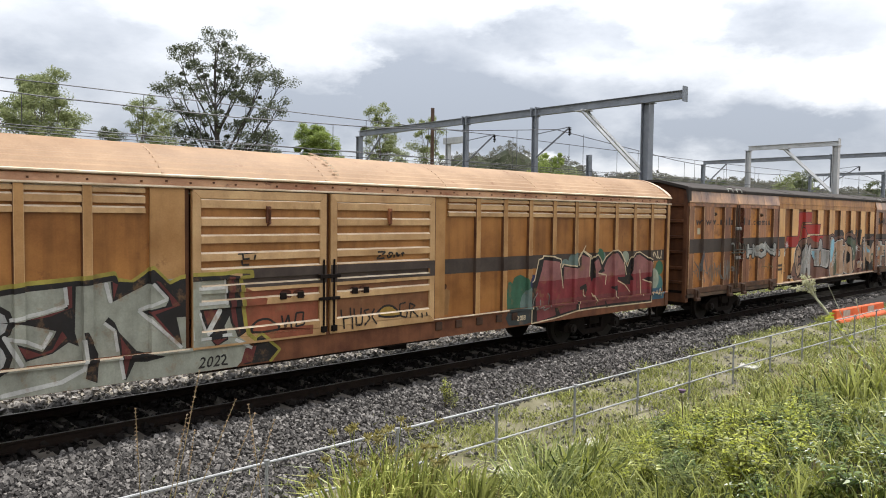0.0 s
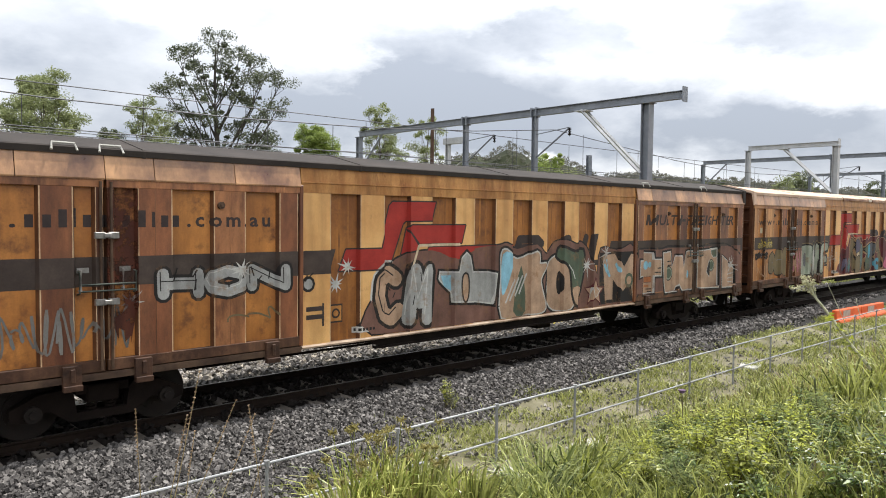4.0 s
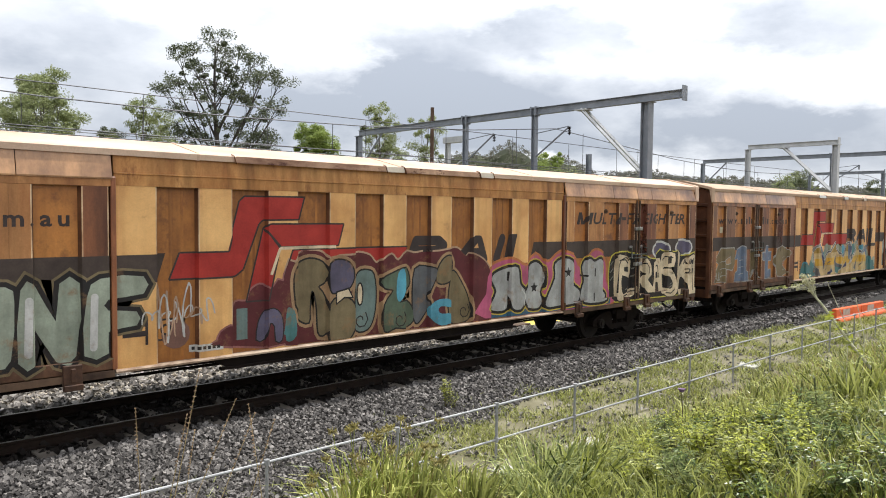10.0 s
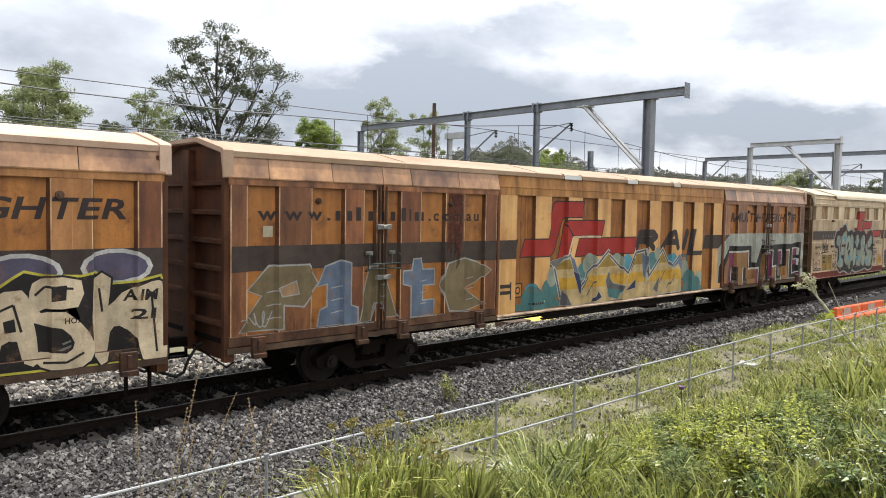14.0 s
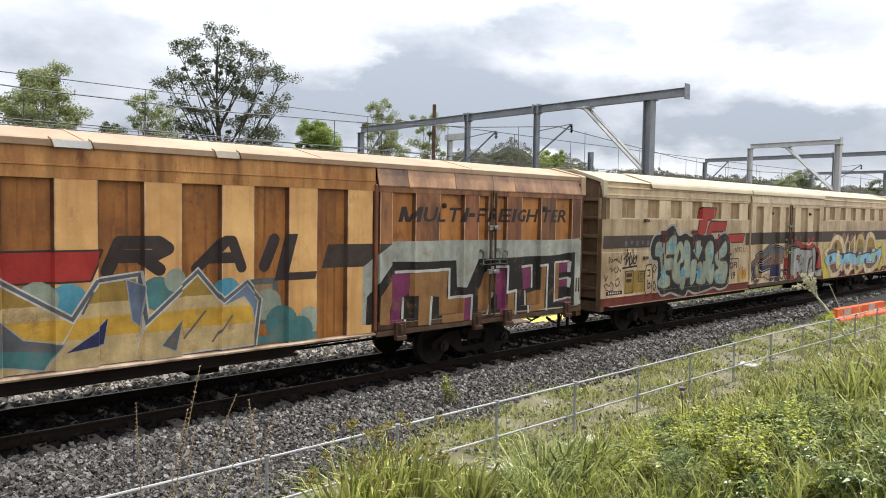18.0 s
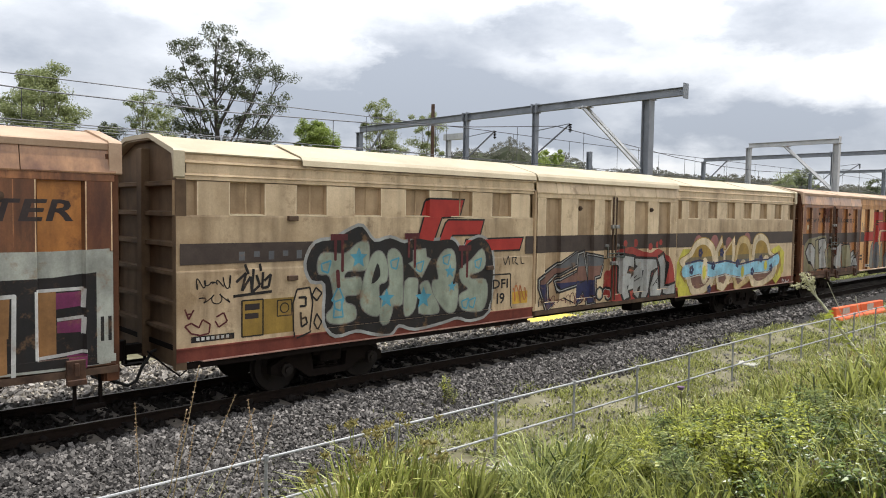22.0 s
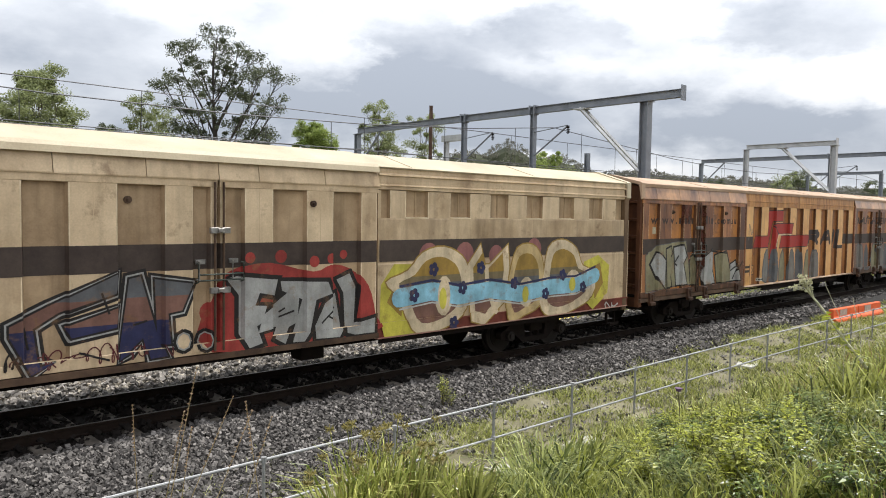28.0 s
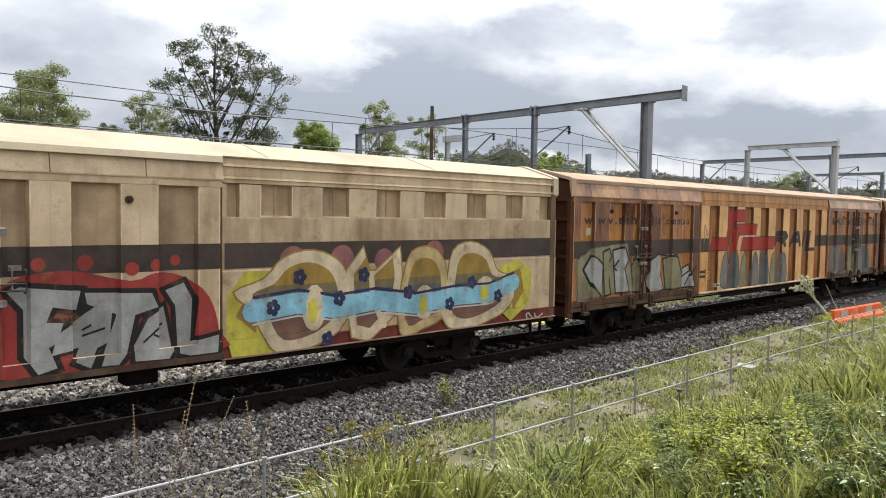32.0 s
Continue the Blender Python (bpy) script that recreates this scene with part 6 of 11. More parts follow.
for pts, w in (([(7.165, 2.15), (7.185, 1.91), (6.9, 1.83), (6.50, 1.76)], 0.05), ([(6.44, 1.54), (6.62, 1.17)], 0.055), ([(6.46, 1.52), (6.66, 1.48), (6.88, 1.36), (6.99, 1.56)], 0.05), ([(7.69, 2.16), (7.745, 1.92)], 0.055), ([(8.32, 2.14), (8.53, 1.90), (8.13, 1.76), (8.74, 1.16)], 0.05),
               ([(7.66, 1.62), (7.80, 1.50), (7.84, 1.20)], 0.045), ([(7.86, 1.12), (7.91, 0.80)], 0.05), ([(7.39, 1.42), (7.42, 1.16), (7.38, 0.98)], 0.05), ([(9.43, 2.15), (9.44, 1.75)], 0.03), ([(9.16, 1.36), (9.34, 1.66)], 0.08), ([(9.0, 1.66), (9.14, 1.30)], 0.04), ([(9.58, 1.20), (9.90, 1.02)], 0.05), ([(8.86, 1.60), (8.90, 1.25)], 0.05), ([(6.4, 0.80), (7.1, 0.88), (7.36, 1.0)], 0.06)):
    p.line(pts, w, S_WHITE, 0.005)
for xa, xb, z in ((8.99, 9.44, 2.0), (8.99, 9.46, 1.77), (9.02, 9.18, 1.23), (9.36, 9.52, 1.26)):
    p.rect(xa, xb, z, z + 0.05, S_WHITE, 0.006)
# letters farther forward on the same side
p.burner("SES", 2.2, 6.5, 0.95, 2.05, [S_SILVER], S_BLACK, None, -0.12, 0.10, 3, 0.6, 0.06)
p.blob([(9.76, 2.0), (10.14, 1.80), (10.10, 1.64), (9.85, 1.55), (9.80, 1.30), (11.0, 1.30), (11.0, 1.14), (10.2, 1.13), (10.03, 1.27), (9.84, 1.25), (9.75, 1.70)], [(0, S_RED_BROWN, 0.0004)], 0)
p.blob([(9.87, 1.29), (9.97, 1.43), (10.13, 1.46), (10.25, 1.41), (10.33, 1.29)], [(0.025, S_BLACK, 0.001), (-0.012, S_RED_BROWN, 0.002)])
p.word("202", 9.0, 0.80, 9.34, 0.97, S_BLACK, 0.25, 0.015, 0.003)
p.line([(9.37, 0.94), (9.43, 0.97), (9.45, 0.91), (9.38, 0.82), (9.48, 0.81)], 0.028, S_BLACK, 0.003)
# rust over the lower sheets of the doors, between the slats
for a, b in A_DOORS:
    for za, zb in ((1.36, 1.705), (1.825, 1.935)):
        p.rect(a + 0.14, b - 0.14, za, zb, S_RED_BROWN if a < 10 else S_BROWNED, 0.0)
# quick black tags on the slats
for pts in ([(10.42, 1.50), (10.46, 1.30), (10.55, 1.50), (10.58, 1.28)], [(10.70, 1.52), (10.66, 1.30), (10.82, 1.32), (10.84, 1.52), (10.70, 1.52)], [(11.60, 1.50), (11.64, 1.16)], [(11.80, 1.52), (11.82, 1.14)], [(11.60, 1.34), (11.82, 1.36)], [(11.88, 1.50), (11.90, 1.20), (12.02, 1.20), (12.04, 1.50)], [(12.22, 1.46), (12.10, 1.44), (12.20, 1.30), (12.08, 1.18)], [(12.34, 1.46), (12.24, 1.32), (12.36, 1.18)],
            [(13.08, 1.52), (12.94, 1.50), (12.92, 1.28), (13.06, 1.24), (13.08, 1.36), (13.0, 1.36)], [(13.16, 1.22), (13.18, 1.50), (13.32, 1.44), (13.20, 1.36), (13.36, 1.22)], [(13.44, 1.30), (13.46, 1.20)], [(13.56, 1.30), (13.58, 1.22)],
            [(9.62, 2.54), (9.98, 2.56)], [(9.70, 2.54), (9.72, 2.36), (9.84, 2.36)], [(9.72, 2.45), (9.82, 2.46)], [(9.92, 2.52), (9.90, 2.44)], [(12.36, 2.50), (12.54, 2.50), (12.38, 2.37), (12.56, 2.38)], [(12.62, 2.48), (12.64, 2.38), (12.72, 2.40), (12.70, 2.48), (12.62, 2.48)], [(12.78, 2.38), (12.80, 2.48), (12.88, 2.40), (12.96, 2.48), (13.0, 2.40)]):
    p.line(pts, 0.032, S_BLACK, 0.004)
p.blob([(12.42, 1.33), (12.55, 1.47), (12.76, 1.46), (12.90, 1.30)], [(0.03, S_BLACK, 0.001), (-0.01, S_OCHRE, 0.002)])
for x, z in ((10.50, 1.86), (10.75, 1.85), (11.88, 1.83), (12.08, 1.84), (14.1, 1.76)):
    p.blob([(x - 0.12, z - 0.03), (x - 0.05, z + 0.06), (x + 0.10, z + 0.03), (x + 0.06, z - 0.07)], [(0, M_STAIN, 0.0004)])
p.add([(13.95, 1.80), (14.3, 1.66), (14.25, 1.18), (13.95, 1.20)], S_RUST_ORANGE, 0.0002)
for x, z, r, m in ((19.4, 2.2, 0.2, S_GREEN), (18.3, 2.12, 0.16, S_TEALGREY), (20.54, 2.14, 0.17, S_MINT), (18.02, 2.03, 0.15, S_TEALGREY), (21.9, 1.5, 0.3, S_MINT), (22.15, 1.35, 0.26, S_TEAL), (22.2, 1.8, 0.2, S_GREEN)):
    p.disc(x, z, r, m, 0.0006 + 0.0002 * (x % 2))
# green and blue clouds, then wine-red letters with black shadows and pale rims
p.blob([(16.04, 1.73), (16.17, 1.70), (16.23, 1.82), (16.43, 1.88), (16.63, 1.80), (16.71, 1.69), (16.82, 1.47), (16.81, 1.05), (16.03, 1.10)], [(0, S_GREEN, 0.0004)], 2)
p.blob([(16.45, 1.12), (16.48, 1.39), (16.59, 1.49), (16.69, 1.56), (16.81, 1.54), (16.82, 1.12)], [(0, S_TEALGREY, 0.0010)], 2)
p.blob([(16.70, 1.62), (16.73, 1.78), (16.84, 1.86), (16.99, 1.83), (16.92, 1.72), (16.84, 1.67), (16.82, 1.54)], [(0, S_NAVY, 0.0014)], 2)
p.blob([(16.03, 1.13), (16.90, 1.07), (16.93, 0.81), (16.03, 0.79)], [(0, S_SLATE_DARK, 0.0016)], 2)
p.blob([(16.81, 0.78), (16.82, 1.31), (16.83, 1.66), (16.93, 1.72), (17.07, 2.18), (17.21, 2.21), (17.23, 2.26), (17.50, 2.24), (17.85, 2.17), (17.91, 1.96), (17.97, 2.04), (18.22, 2.00), (18.51, 1.97), (18.54, 2.14), (18.65, 2.29), (18.74, 2.34), (19.04, 2.21), (19.07, 2.11), (19.18, 2.22), (19.33, 2.23), (19.45, 2.12), (19.52, 1.99), (19.69, 2.17), (19.99, 2.32), (20.16, 2.33), (20.33, 2.26), (20.53, 2.01), (20.64, 1.87), (20.74, 2.05), (20.91, 2.22), (21.22, 2.25), (21.88, 1.98), (21.81, 1.60), (21.77, 0.91), (20.76, 0.92), (19.89, 0.93), (19.10, 0.94), (18.47, 0.93), (17.64, 0.83)], [(0.03, S_CREAMY, 0.0016), (0.0, S_BLACK, 0.0022)], 0)
p.blob([(16.97, 0.78), (16.96, 1.45), (16.99, 1.53), (17.16, 1.94), (17.23, 2.18), (17.81, 2.12), (17.87, 1.93), (17.95, 1.47), (17.99, 2.00), (18.50, 1.93), (18.65, 1.96), (18.67, 2.26), (18.99, 2.18), (18.99, 1.80), (19.07, 1.58), (19.14, 2.10), (19.33, 2.18), (19.49, 1.90), (19.25, 1.74), (19.64, 1.82), (19.59, 1.90), (19.74, 2.12), (19.99, 2.26), (20.18, 2.27), (20.49, 1.98), (20.55, 1.64), (20.10, 1.63), (20.59, 1.43), (20.78, 1.43), (20.84, 2.11), (20.96, 2.18), (21.22, 2.19), (21.78, 1.96), (21.71, 1.60), (21.40, 1.53), (21.71, 1.40), (21.69, 0.96), (20.76, 0.98), (19.89, 0.99), (19.10, 0.98), (18.47, 0.97), (17.64, 0.88)], [], 0, [(0.7, 1.25, S_WINE), (1.25, 1.70, S_CRIMSON), (1.70, 2.5, S_ROSE)], 0.0034)
p.add([(18.60, 1.48), (18.85, 1.55), (18.90, 1.42), (18.84, 1.28), (18.77, 1.42), (18.61, 1.40)], S_BLACK, 0.0054)
p.add([(19.89, 1.41), (20.10, 1.44), (20.22, 1.24), (20.11, 1.11), (20.06, 1.30)], S_BLACK, 0.0054)
p.add([(18.43, 1.55), (18.52, 1.52), (18.49, 1.20), (18.57, 0.93), (18.43, 0.95)], S_BLACK, 0.0054)
p.add([(19.18, 1.21), (19.29, 1.15), (19.24, 0.96)], S_BLACK, 0.0054)
p.add([(19.59, 1.12), (19.75, 0.92), (19.64, 0.92)], S_BLACK, 0.0054)
p.add([(19.06, 2.13), (19.13, 2.17), (19.15, 1.70), (19.08, 1.58), (19.03, 1.85)], S_BLACK, 0.0054)
p.add([(17.83, 2.08), (17.91, 1.95), (17.97, 2.00), (17.95, 1.48)], S_BLACK, 0.0054)
p.add([(20.53, 2.03), (20.64, 1.87), (20.75, 2.03), (20.82, 1.54), (20.58, 1.45), (20.12, 1.67), (20.59, 1.58)], S_BLACK, 0.0054)
p.add([(17.60, 1.06), (17.72, 1.04), (17.84, 0.85), (17.66, 0.86)], S_BLACK, 0.0054)
for pts in ([(17.83, 2.08), (17.95, 1.49)], [(18.56, 2.00), (18.54, 2.15), (18.65, 2.28), (18.81, 2.48)], [(18.72, 2.34), (19.00, 2.20), (18.99, 1.72)], [(19.45, 2.09), (19.52, 1.99)], [(19.25, 1.79), (19.69, 1.73), (19.66, 1.48)], [(20.12, 1.63), (20.21, 1.55), (20.53, 1.43), (20.78, 1.22)], [(18.49, 1.29), (18.55, 0.94)], [(19.08, 1.31), (19.25, 1.07)], [(18.74, 1.41), (18.75, 1.28), (18.83, 1.23)], [(20.05, 1.31), (20.05, 1.17), (20.13, 1.11)], [(20.49, 2.03), (20.59, 1.68)], [(21.36, 1.53), (21.71, 1.43)], [(21.22, 1.79), (21.30, 1.08)]):
    p.line(pts, 0.03, S_CREAMY, 0.0064)
for pts in ([(17.38, 1.41), (17.45, 1.35), (17.41, 1.08), (17.23, 1.03), (17.14, 1.12), (17.12, 1.28)], [(17.03, 1.44), (16.90, 1.30), (16.86, 1.16), (16.97, 1.06), (17.11, 1.12)]):
    p.line(pts, 0.028, S_GREY, 0.0068)
p.blob([(17.97, 2.00), (18.09, 2.12), (18.22, 2.15), (18.30, 2.27), (18.43, 2.33), (18.52, 2.26), (18.53, 1.95)], [(0, S_TEALGREY, 0.0010)], 2)
p.blob([(19.35, 2.22), (19.45, 2.32), (19.61, 2.29), (19.65, 2.17), (19.52, 2.01)], [(0, S_TEALGREY, 0.0010)], 2)
p.word("2018", 16.29, 0.87, 16.58, 0.98, S_CREAMY, 0.0, 0.015, 0.003)
p.rect(21.7, 22.4, 0.95, 1.25, S_PETROL, 0.0012)
p.tag(21.78, 22.36, 2.05, 2.28, S_CREAMY, 11, 0.03)
p.tag(21.8, 22.3, 1.02, 1.25, S_CREAMY, 12, 0.03)
p.done(wagon_a, "graffiti", "silver, black, maroon and teal sprayed letters over a dark stripe")

# dark-roofed van
p = paint_b
p.burner("HON.", 3.78, 6.7, 1.88, 2.42, [S_SILVER], S_BLACK, None, -0.05, 0.10, 4, 0.6, 0.05)
for k in range(6):
    p.tag(0.5 + 0.48 * k, 1.0 + 0.48 * k, 1.25, 1.9, S_GREY, 20 + k, 0.03)
p.line([(0.55, 1.9), (0.9, 1.6), (0.95, 2.2), (1.2, 1.5)], 0.035, S_SLATE, 0.003)
p.tag(4.9, 5.8, 1.35, 1.75, S_OLIVE, 28, 0.03)
for x, z in ((3.4, 1.9), (6.95, 1.95), (7.2, 2.25), (5.1, 2.3)):
    p.spark(x, z, 0.22, S_WHITE, int(x * 10))
p.blob([(7.7, 1.0), (7.75, 1.7), (8.3, 2.35), (9.2, 2.5), (9.9, 2.3), (10.4, 2.5), (11.08, 2.56), (11.34, 2.6), (11.75, 2.46), (12.34, 2.55), (12.71, 2.31), (13.04, 2.58), (13.44, 2.63), (13.81, 2.53), (14.06, 2.58), (14.38, 2.36), (14.65, 1.76), (14.79, 2.41), (15.59, 2.35), (16.26, 2.41), (16.26, 0.97), (11.06, 0.97)], [(0.035, S_BLACK, 0.0001), (0, S_MAUVE, 0.0008)])
p.rect(14.75, 16.26, 1.0, 2.3, S_BLACK, 0.0014)
p.rect(16.45, 22.3, 1.16, 2.34, S_MAUVE, 0.0004)
for q in ([(16.45, 2.36), (17.6, 2.34), (17.9, 2.4), (19.8, 2.36), (20.1, 2.42), (21.2, 2.42), (21.9, 2.3), (22.3, 2.05)],):
    p.line(q, 0.05, S_BLACK, 0.001)
p.burner("CM", 7.8, 9.2, 1.05, 2.3, [S_SKIN, S_SILVER], S_BLACK, S_WHITE, 0.0, 0.12, 9, 0.9, 0.05)
p.blob([(9.43, 1.93), (9.45, 2.04), (9.92, 2.02), (9.99, 2.32), (10.11, 2.41), (10.2, 2.34), (10.28, 2.01), (10.83, 1.98), (11.02, 1.94), (10.93, 1.33), (10.41, 1.41), (9.78, 1.45), (9.76, 1.64), (9.46, 1.88)], [(0.08, S_BLACK, 0.0030), (0.03, S_WHITE, 0.0040), (0, S_SILVER, 0.0050)], 0)
p.blob([(9.46, 1.98), (9.73, 1.98), (9.75, 1.66), (9.55, 1.76)], [(0, S_SKY, 0.0058)], 0)
p.blob([(9.99, 1.72), (10.01, 1.94), (10.09, 2), (10.16, 1.91), (10.17, 1.62), (10.12, 1.44), (10.04, 1.47)], [(0.03, S_BLACK, 0.0064), (-0.01, S_SKIN, 0.0072)])
INK = [(0.085, S_BLACK, 0.0022), (0.035, S_WHITE, 0.0032), (0.0, S_SKIN, 0.0042)]
INK2 = [(0.065, S_BLACK, 0.0022), (0.0, S_SKIN, 0.0042)]
p.blob([(11.16, 2.38), (11.34, 2.45), (11.75, 2.23), (12.34, 2.38), (12.44, 2.22), (12.44, 2.11), (12.71, 2.09), (12.49, 1.78), (12.54, 1.5), (12.67, 1.1), (12.43, 0.99), (12.13, 1.0), (11.19, 1.0), (11.16, 1.89)], INK)
p.blob([(11.19, 2.36), (11.57, 2.29), (11.33, 1.62), (11.17, 1.53)], [(0, S_SKY, 0.0058)])
p.blob([(11.89, 2.09), (12.05, 1.07), (11.64, 1.09)], [(0, S_DULLGREEN, 0.0058)])
p.blob([(12.73, 1.7), (12.87, 2.14), (13.27, 2.29), (13.62, 2.21), (13.8, 1.85), (13.8, 1.37), (13.62, 1.01), (13.03, 1.02), (12.76, 1.31)], INK)
p.disc(13.24, 1.63, 0.11, S_BLACK, 0.0065, 0.28)
p.blob([(13.15, 2.29), (13.27, 2.46), (13.74, 2.33), (14.15, 2.37), (14.18, 1.94), (14.06, 1.47), (13.86, 1.07), (13.68, 1.33), (13.56, 1.98), (13.21, 2.21)], [(0.07, S_BLACK, 0.0048), (0, S_DULLGREEN, 0.006)])
p.blob([(13.7, 1.5), (14.06, 1.47), (13.86, 1.07), (13.68, 1.33)], [(0, S_SKIN, 0.0072)])
p.line([(13.5, 2.05), (13.66, 1.9), (13.75, 1.7)], 0.03, S_WHITE, 0.0078)
p.blob([(14.86, 2.22), (15.51, 2.25), (15.82, 1.91), (16.14, 2.24), (16.24, 2.22), (16.25, 1.03), (16.23, 1.06), (16.14, 1.55), (15.79, 1.28), (15.44, 1.6), (15.44, 1.08), (15.0, 1.09)], INK2, 0)
for x, z in ((15.11, 2.02), (15.63, 1.89), (15.22, 1.78), (15.0, 1.9)):
    p.line([(x - 0.05, z + 0.08), (x + 0.06, z - 0.08)], 0.09, S_SKY, 0.006)
p.disc(16.05, 1.55, 0.19, S_DULLGREEN, 0.006)
p.disc(16.05, 1.55, 0.11, S_SKIN, 0.0072)
LIT = [(0.075, S_BLACK, 0.0022), (0.022, S_WHITE, 0.0036), (-0.008, S_SKIN, 0.0046)]
for q in ([(16.76, 2.24), (17.2, 2.22), (17.21, 2.05), (17.57, 2.04), (17.57, 1.6), (17.22, 1.61), (17.22, 1.16), (16.72, 1.15), (16.74, 1.65), (16.54, 1.61), (16.55, 2.03), (16.75, 2.02)],
          [(17.66, 2.21), (18.18, 2.23), (18.25, 1.77), (18.43, 2.1), (18.68, 2.1), (18.78, 1.76), (18.9, 2.21), (19.31, 2.23), (19.34, 1.13), (18.71, 1.13), (18.55, 1.32), (18.4, 1.13), (17.8, 1.12), (17.73, 1.41)],
          [(19.72, 2.22), (20.89, 2.27), (20.9, 1.09), (20.29, 1.11), (19.72, 1.14)],
          [(21.08, 2.04), (21.6, 1.78), (21.98, 1.63), (21.99, 1.05), (21.12, 1.07)]):
    p.blob(q, LIT, 0)
p.disc(18.08, 1.63, 0.21, S_BLACK, 0.0056)
p.disc(18.08, 1.63, 0.1806, S_MINT, 0.0064)
p.disc(18.08, 1.63, 0.1386, S_DULLGREEN, 0.0072)
p.disc(20.54, 1.76, 0.19, S_BLACK, 0.0056)
p.disc(20.54, 1.76, 0.1634, S_MINT, 0.0064)
p.disc(20.54, 1.76, 0.1254, S_DULLGREEN, 0.0072)
p.disc(16.9, 1.9, 0.12, S_SKY, 0.0056)
p.disc(17.1, 1.91, 0.08, S_SKY, 0.0058)
p.disc(19.06, 1.56, 0.13, S_SKY, 0.0056)
p.blob([(20.11, 1.59), (20.25, 1.92), (20.41, 1.75), (20.41, 1.6), (20.27, 1.45)], [(0.02, S_WHITE, 0.0056), (0, S_BLACK, 0.0064)], 0)
p.blob([(20.51, 2.22), (20.86, 2.24), (20.86, 2.02), (20.68, 2.01), (20.55, 2.09)], [(0.02, S_WHITE, 0.0056), (0, S_DULLGREEN, 0.0064)], 0)
p.blob([(16.83, 1.58), (17.16, 1.58), (17.16, 1.44), (16.82, 1.45)], [(0.012, S_MAROON, 0.0056), (0, S_ORANGE, 0.0064)], 0)
p.blob([(16.82, 1.38), (17.06, 1.37), (17.06, 1.31), (16.82, 1.31)], [(0, S_ORANGE, 0.0064)], 0)
p.line([(17.37, 1.81), (17.56, 1.81)], 0.03, S_BLACK, 0.0066)
p.line([(17.23, 1.7), (17.56, 1.69)], 0.03, S_BLACK, 0.0066)
p.line([(17.96, 1.96), (18.2, 1.97)], 0.03, S_BLACK, 0.0066)
p.line([(18.03, 1.85), (18.23, 1.86)], 0.03, S_BLACK, 0.0066)
p.line([(16.92, 1.26), (17.19, 1.25)], 0.03, S_BLACK, 0.0066)
p.line([(16.99, 1.19), (17.2, 1.18)], 0.03, S_BLACK, 0.0066)
p.spark(21.81, 1.72, 0.42, S_WHITE, 11)
p.line([(21.43, 1.45), (21.96, 1.47)], 0.03, S_WHITE, 0.0060)
p.line([(21.46, 1.32), (21.96, 1.33)], 0.03, S_WHITE, 0.0060)
p.line([(21.48, 1.2), (21.9, 1.2)], 0.03, S_WHITE, 0.0060)
for k in range(5):
    p.line([(11.3 + 0.13 * k, 1.30 + 0.04 * k), (11.55 + 0.13 * k, 1.75 + 0.04 * k)], 0.045, S_WHITE, 0.0066)
p.tag(11.1, 12.6, 1.06, 1.35, S_BLACK, 27, 0.022)
p.star(14.58, 1.33, 0.40, S_MAROON, 0.008)
p.star(14.58, 1.33, 0.31, S_SKIN, 0.0095)
p.line([(14.45, 1.2), (14.5, 1.45), (14.58, 1.2)], 0.025, S_WHITE, 0.0105)
p.line([(14.62, 1.45), (14.75, 1.35), (14.62, 1.2)], 0.025, S_WHITE, 0.0105)
for x, z, r in ((15.04, 2.27, 0.36), (14.32, 2.0, 0.36)):
    p.spark(x, z, r, S_WHITE, int(x * 9))
p.done(wagon_b, "graffiti", "pink-brown, pale blue and black sprayed letters with stars, and painted lettering")

# van with maroon cloud
p = paint_c
p.burner("NOVE", 0.40, 1.45, 2.22, 2.40, [S_OLIVE], S_YELLOW, None, 0.0, 0.02, 31, 0.6, 0.03)
p.burner("DEBTS", 0.2, 1.12, 1.84, 2.06, [S_BLACK], S_BLACK, None, 0.0, 0.03, 32, 0.5, 0.02)
p.tag(0.35, 1.2, 1.2, 1.7, S_SKIN, 33, 0.03)
for q in ([(1.25, 1.37), (1.23, 1.78), (1.34, 1.97), (1.58, 2.06), (1.82, 1.96), (1.88, 1.77), (1.84, 1.48), (1.7, 1.34)],
          [(1.88, 1.32), (1.86, 1.81), (1.99, 2.09), (2.16, 2.12), (2.34, 2.01), (2.31, 1.3)],
          [(2.34, 1.3), (2.33, 1.94), (2.45, 2.18), (2.6, 2.19), (2.72, 2.05), (2.76, 1.28)]):
    p.blob(q, [(0.03, S_BLACK, 0.0004), (-0.005, S_OLIVE, 0.0012)])
for pts in ([(1.46, 1.68), (1.66, 1.73), (1.74, 1.53)], [(1.54, 1.51), (1.82, 1.5)], [(2.03, 1.75), (2.25, 1.78)]):
    p.line(pts, 0.03, S_GREY, 0.003)
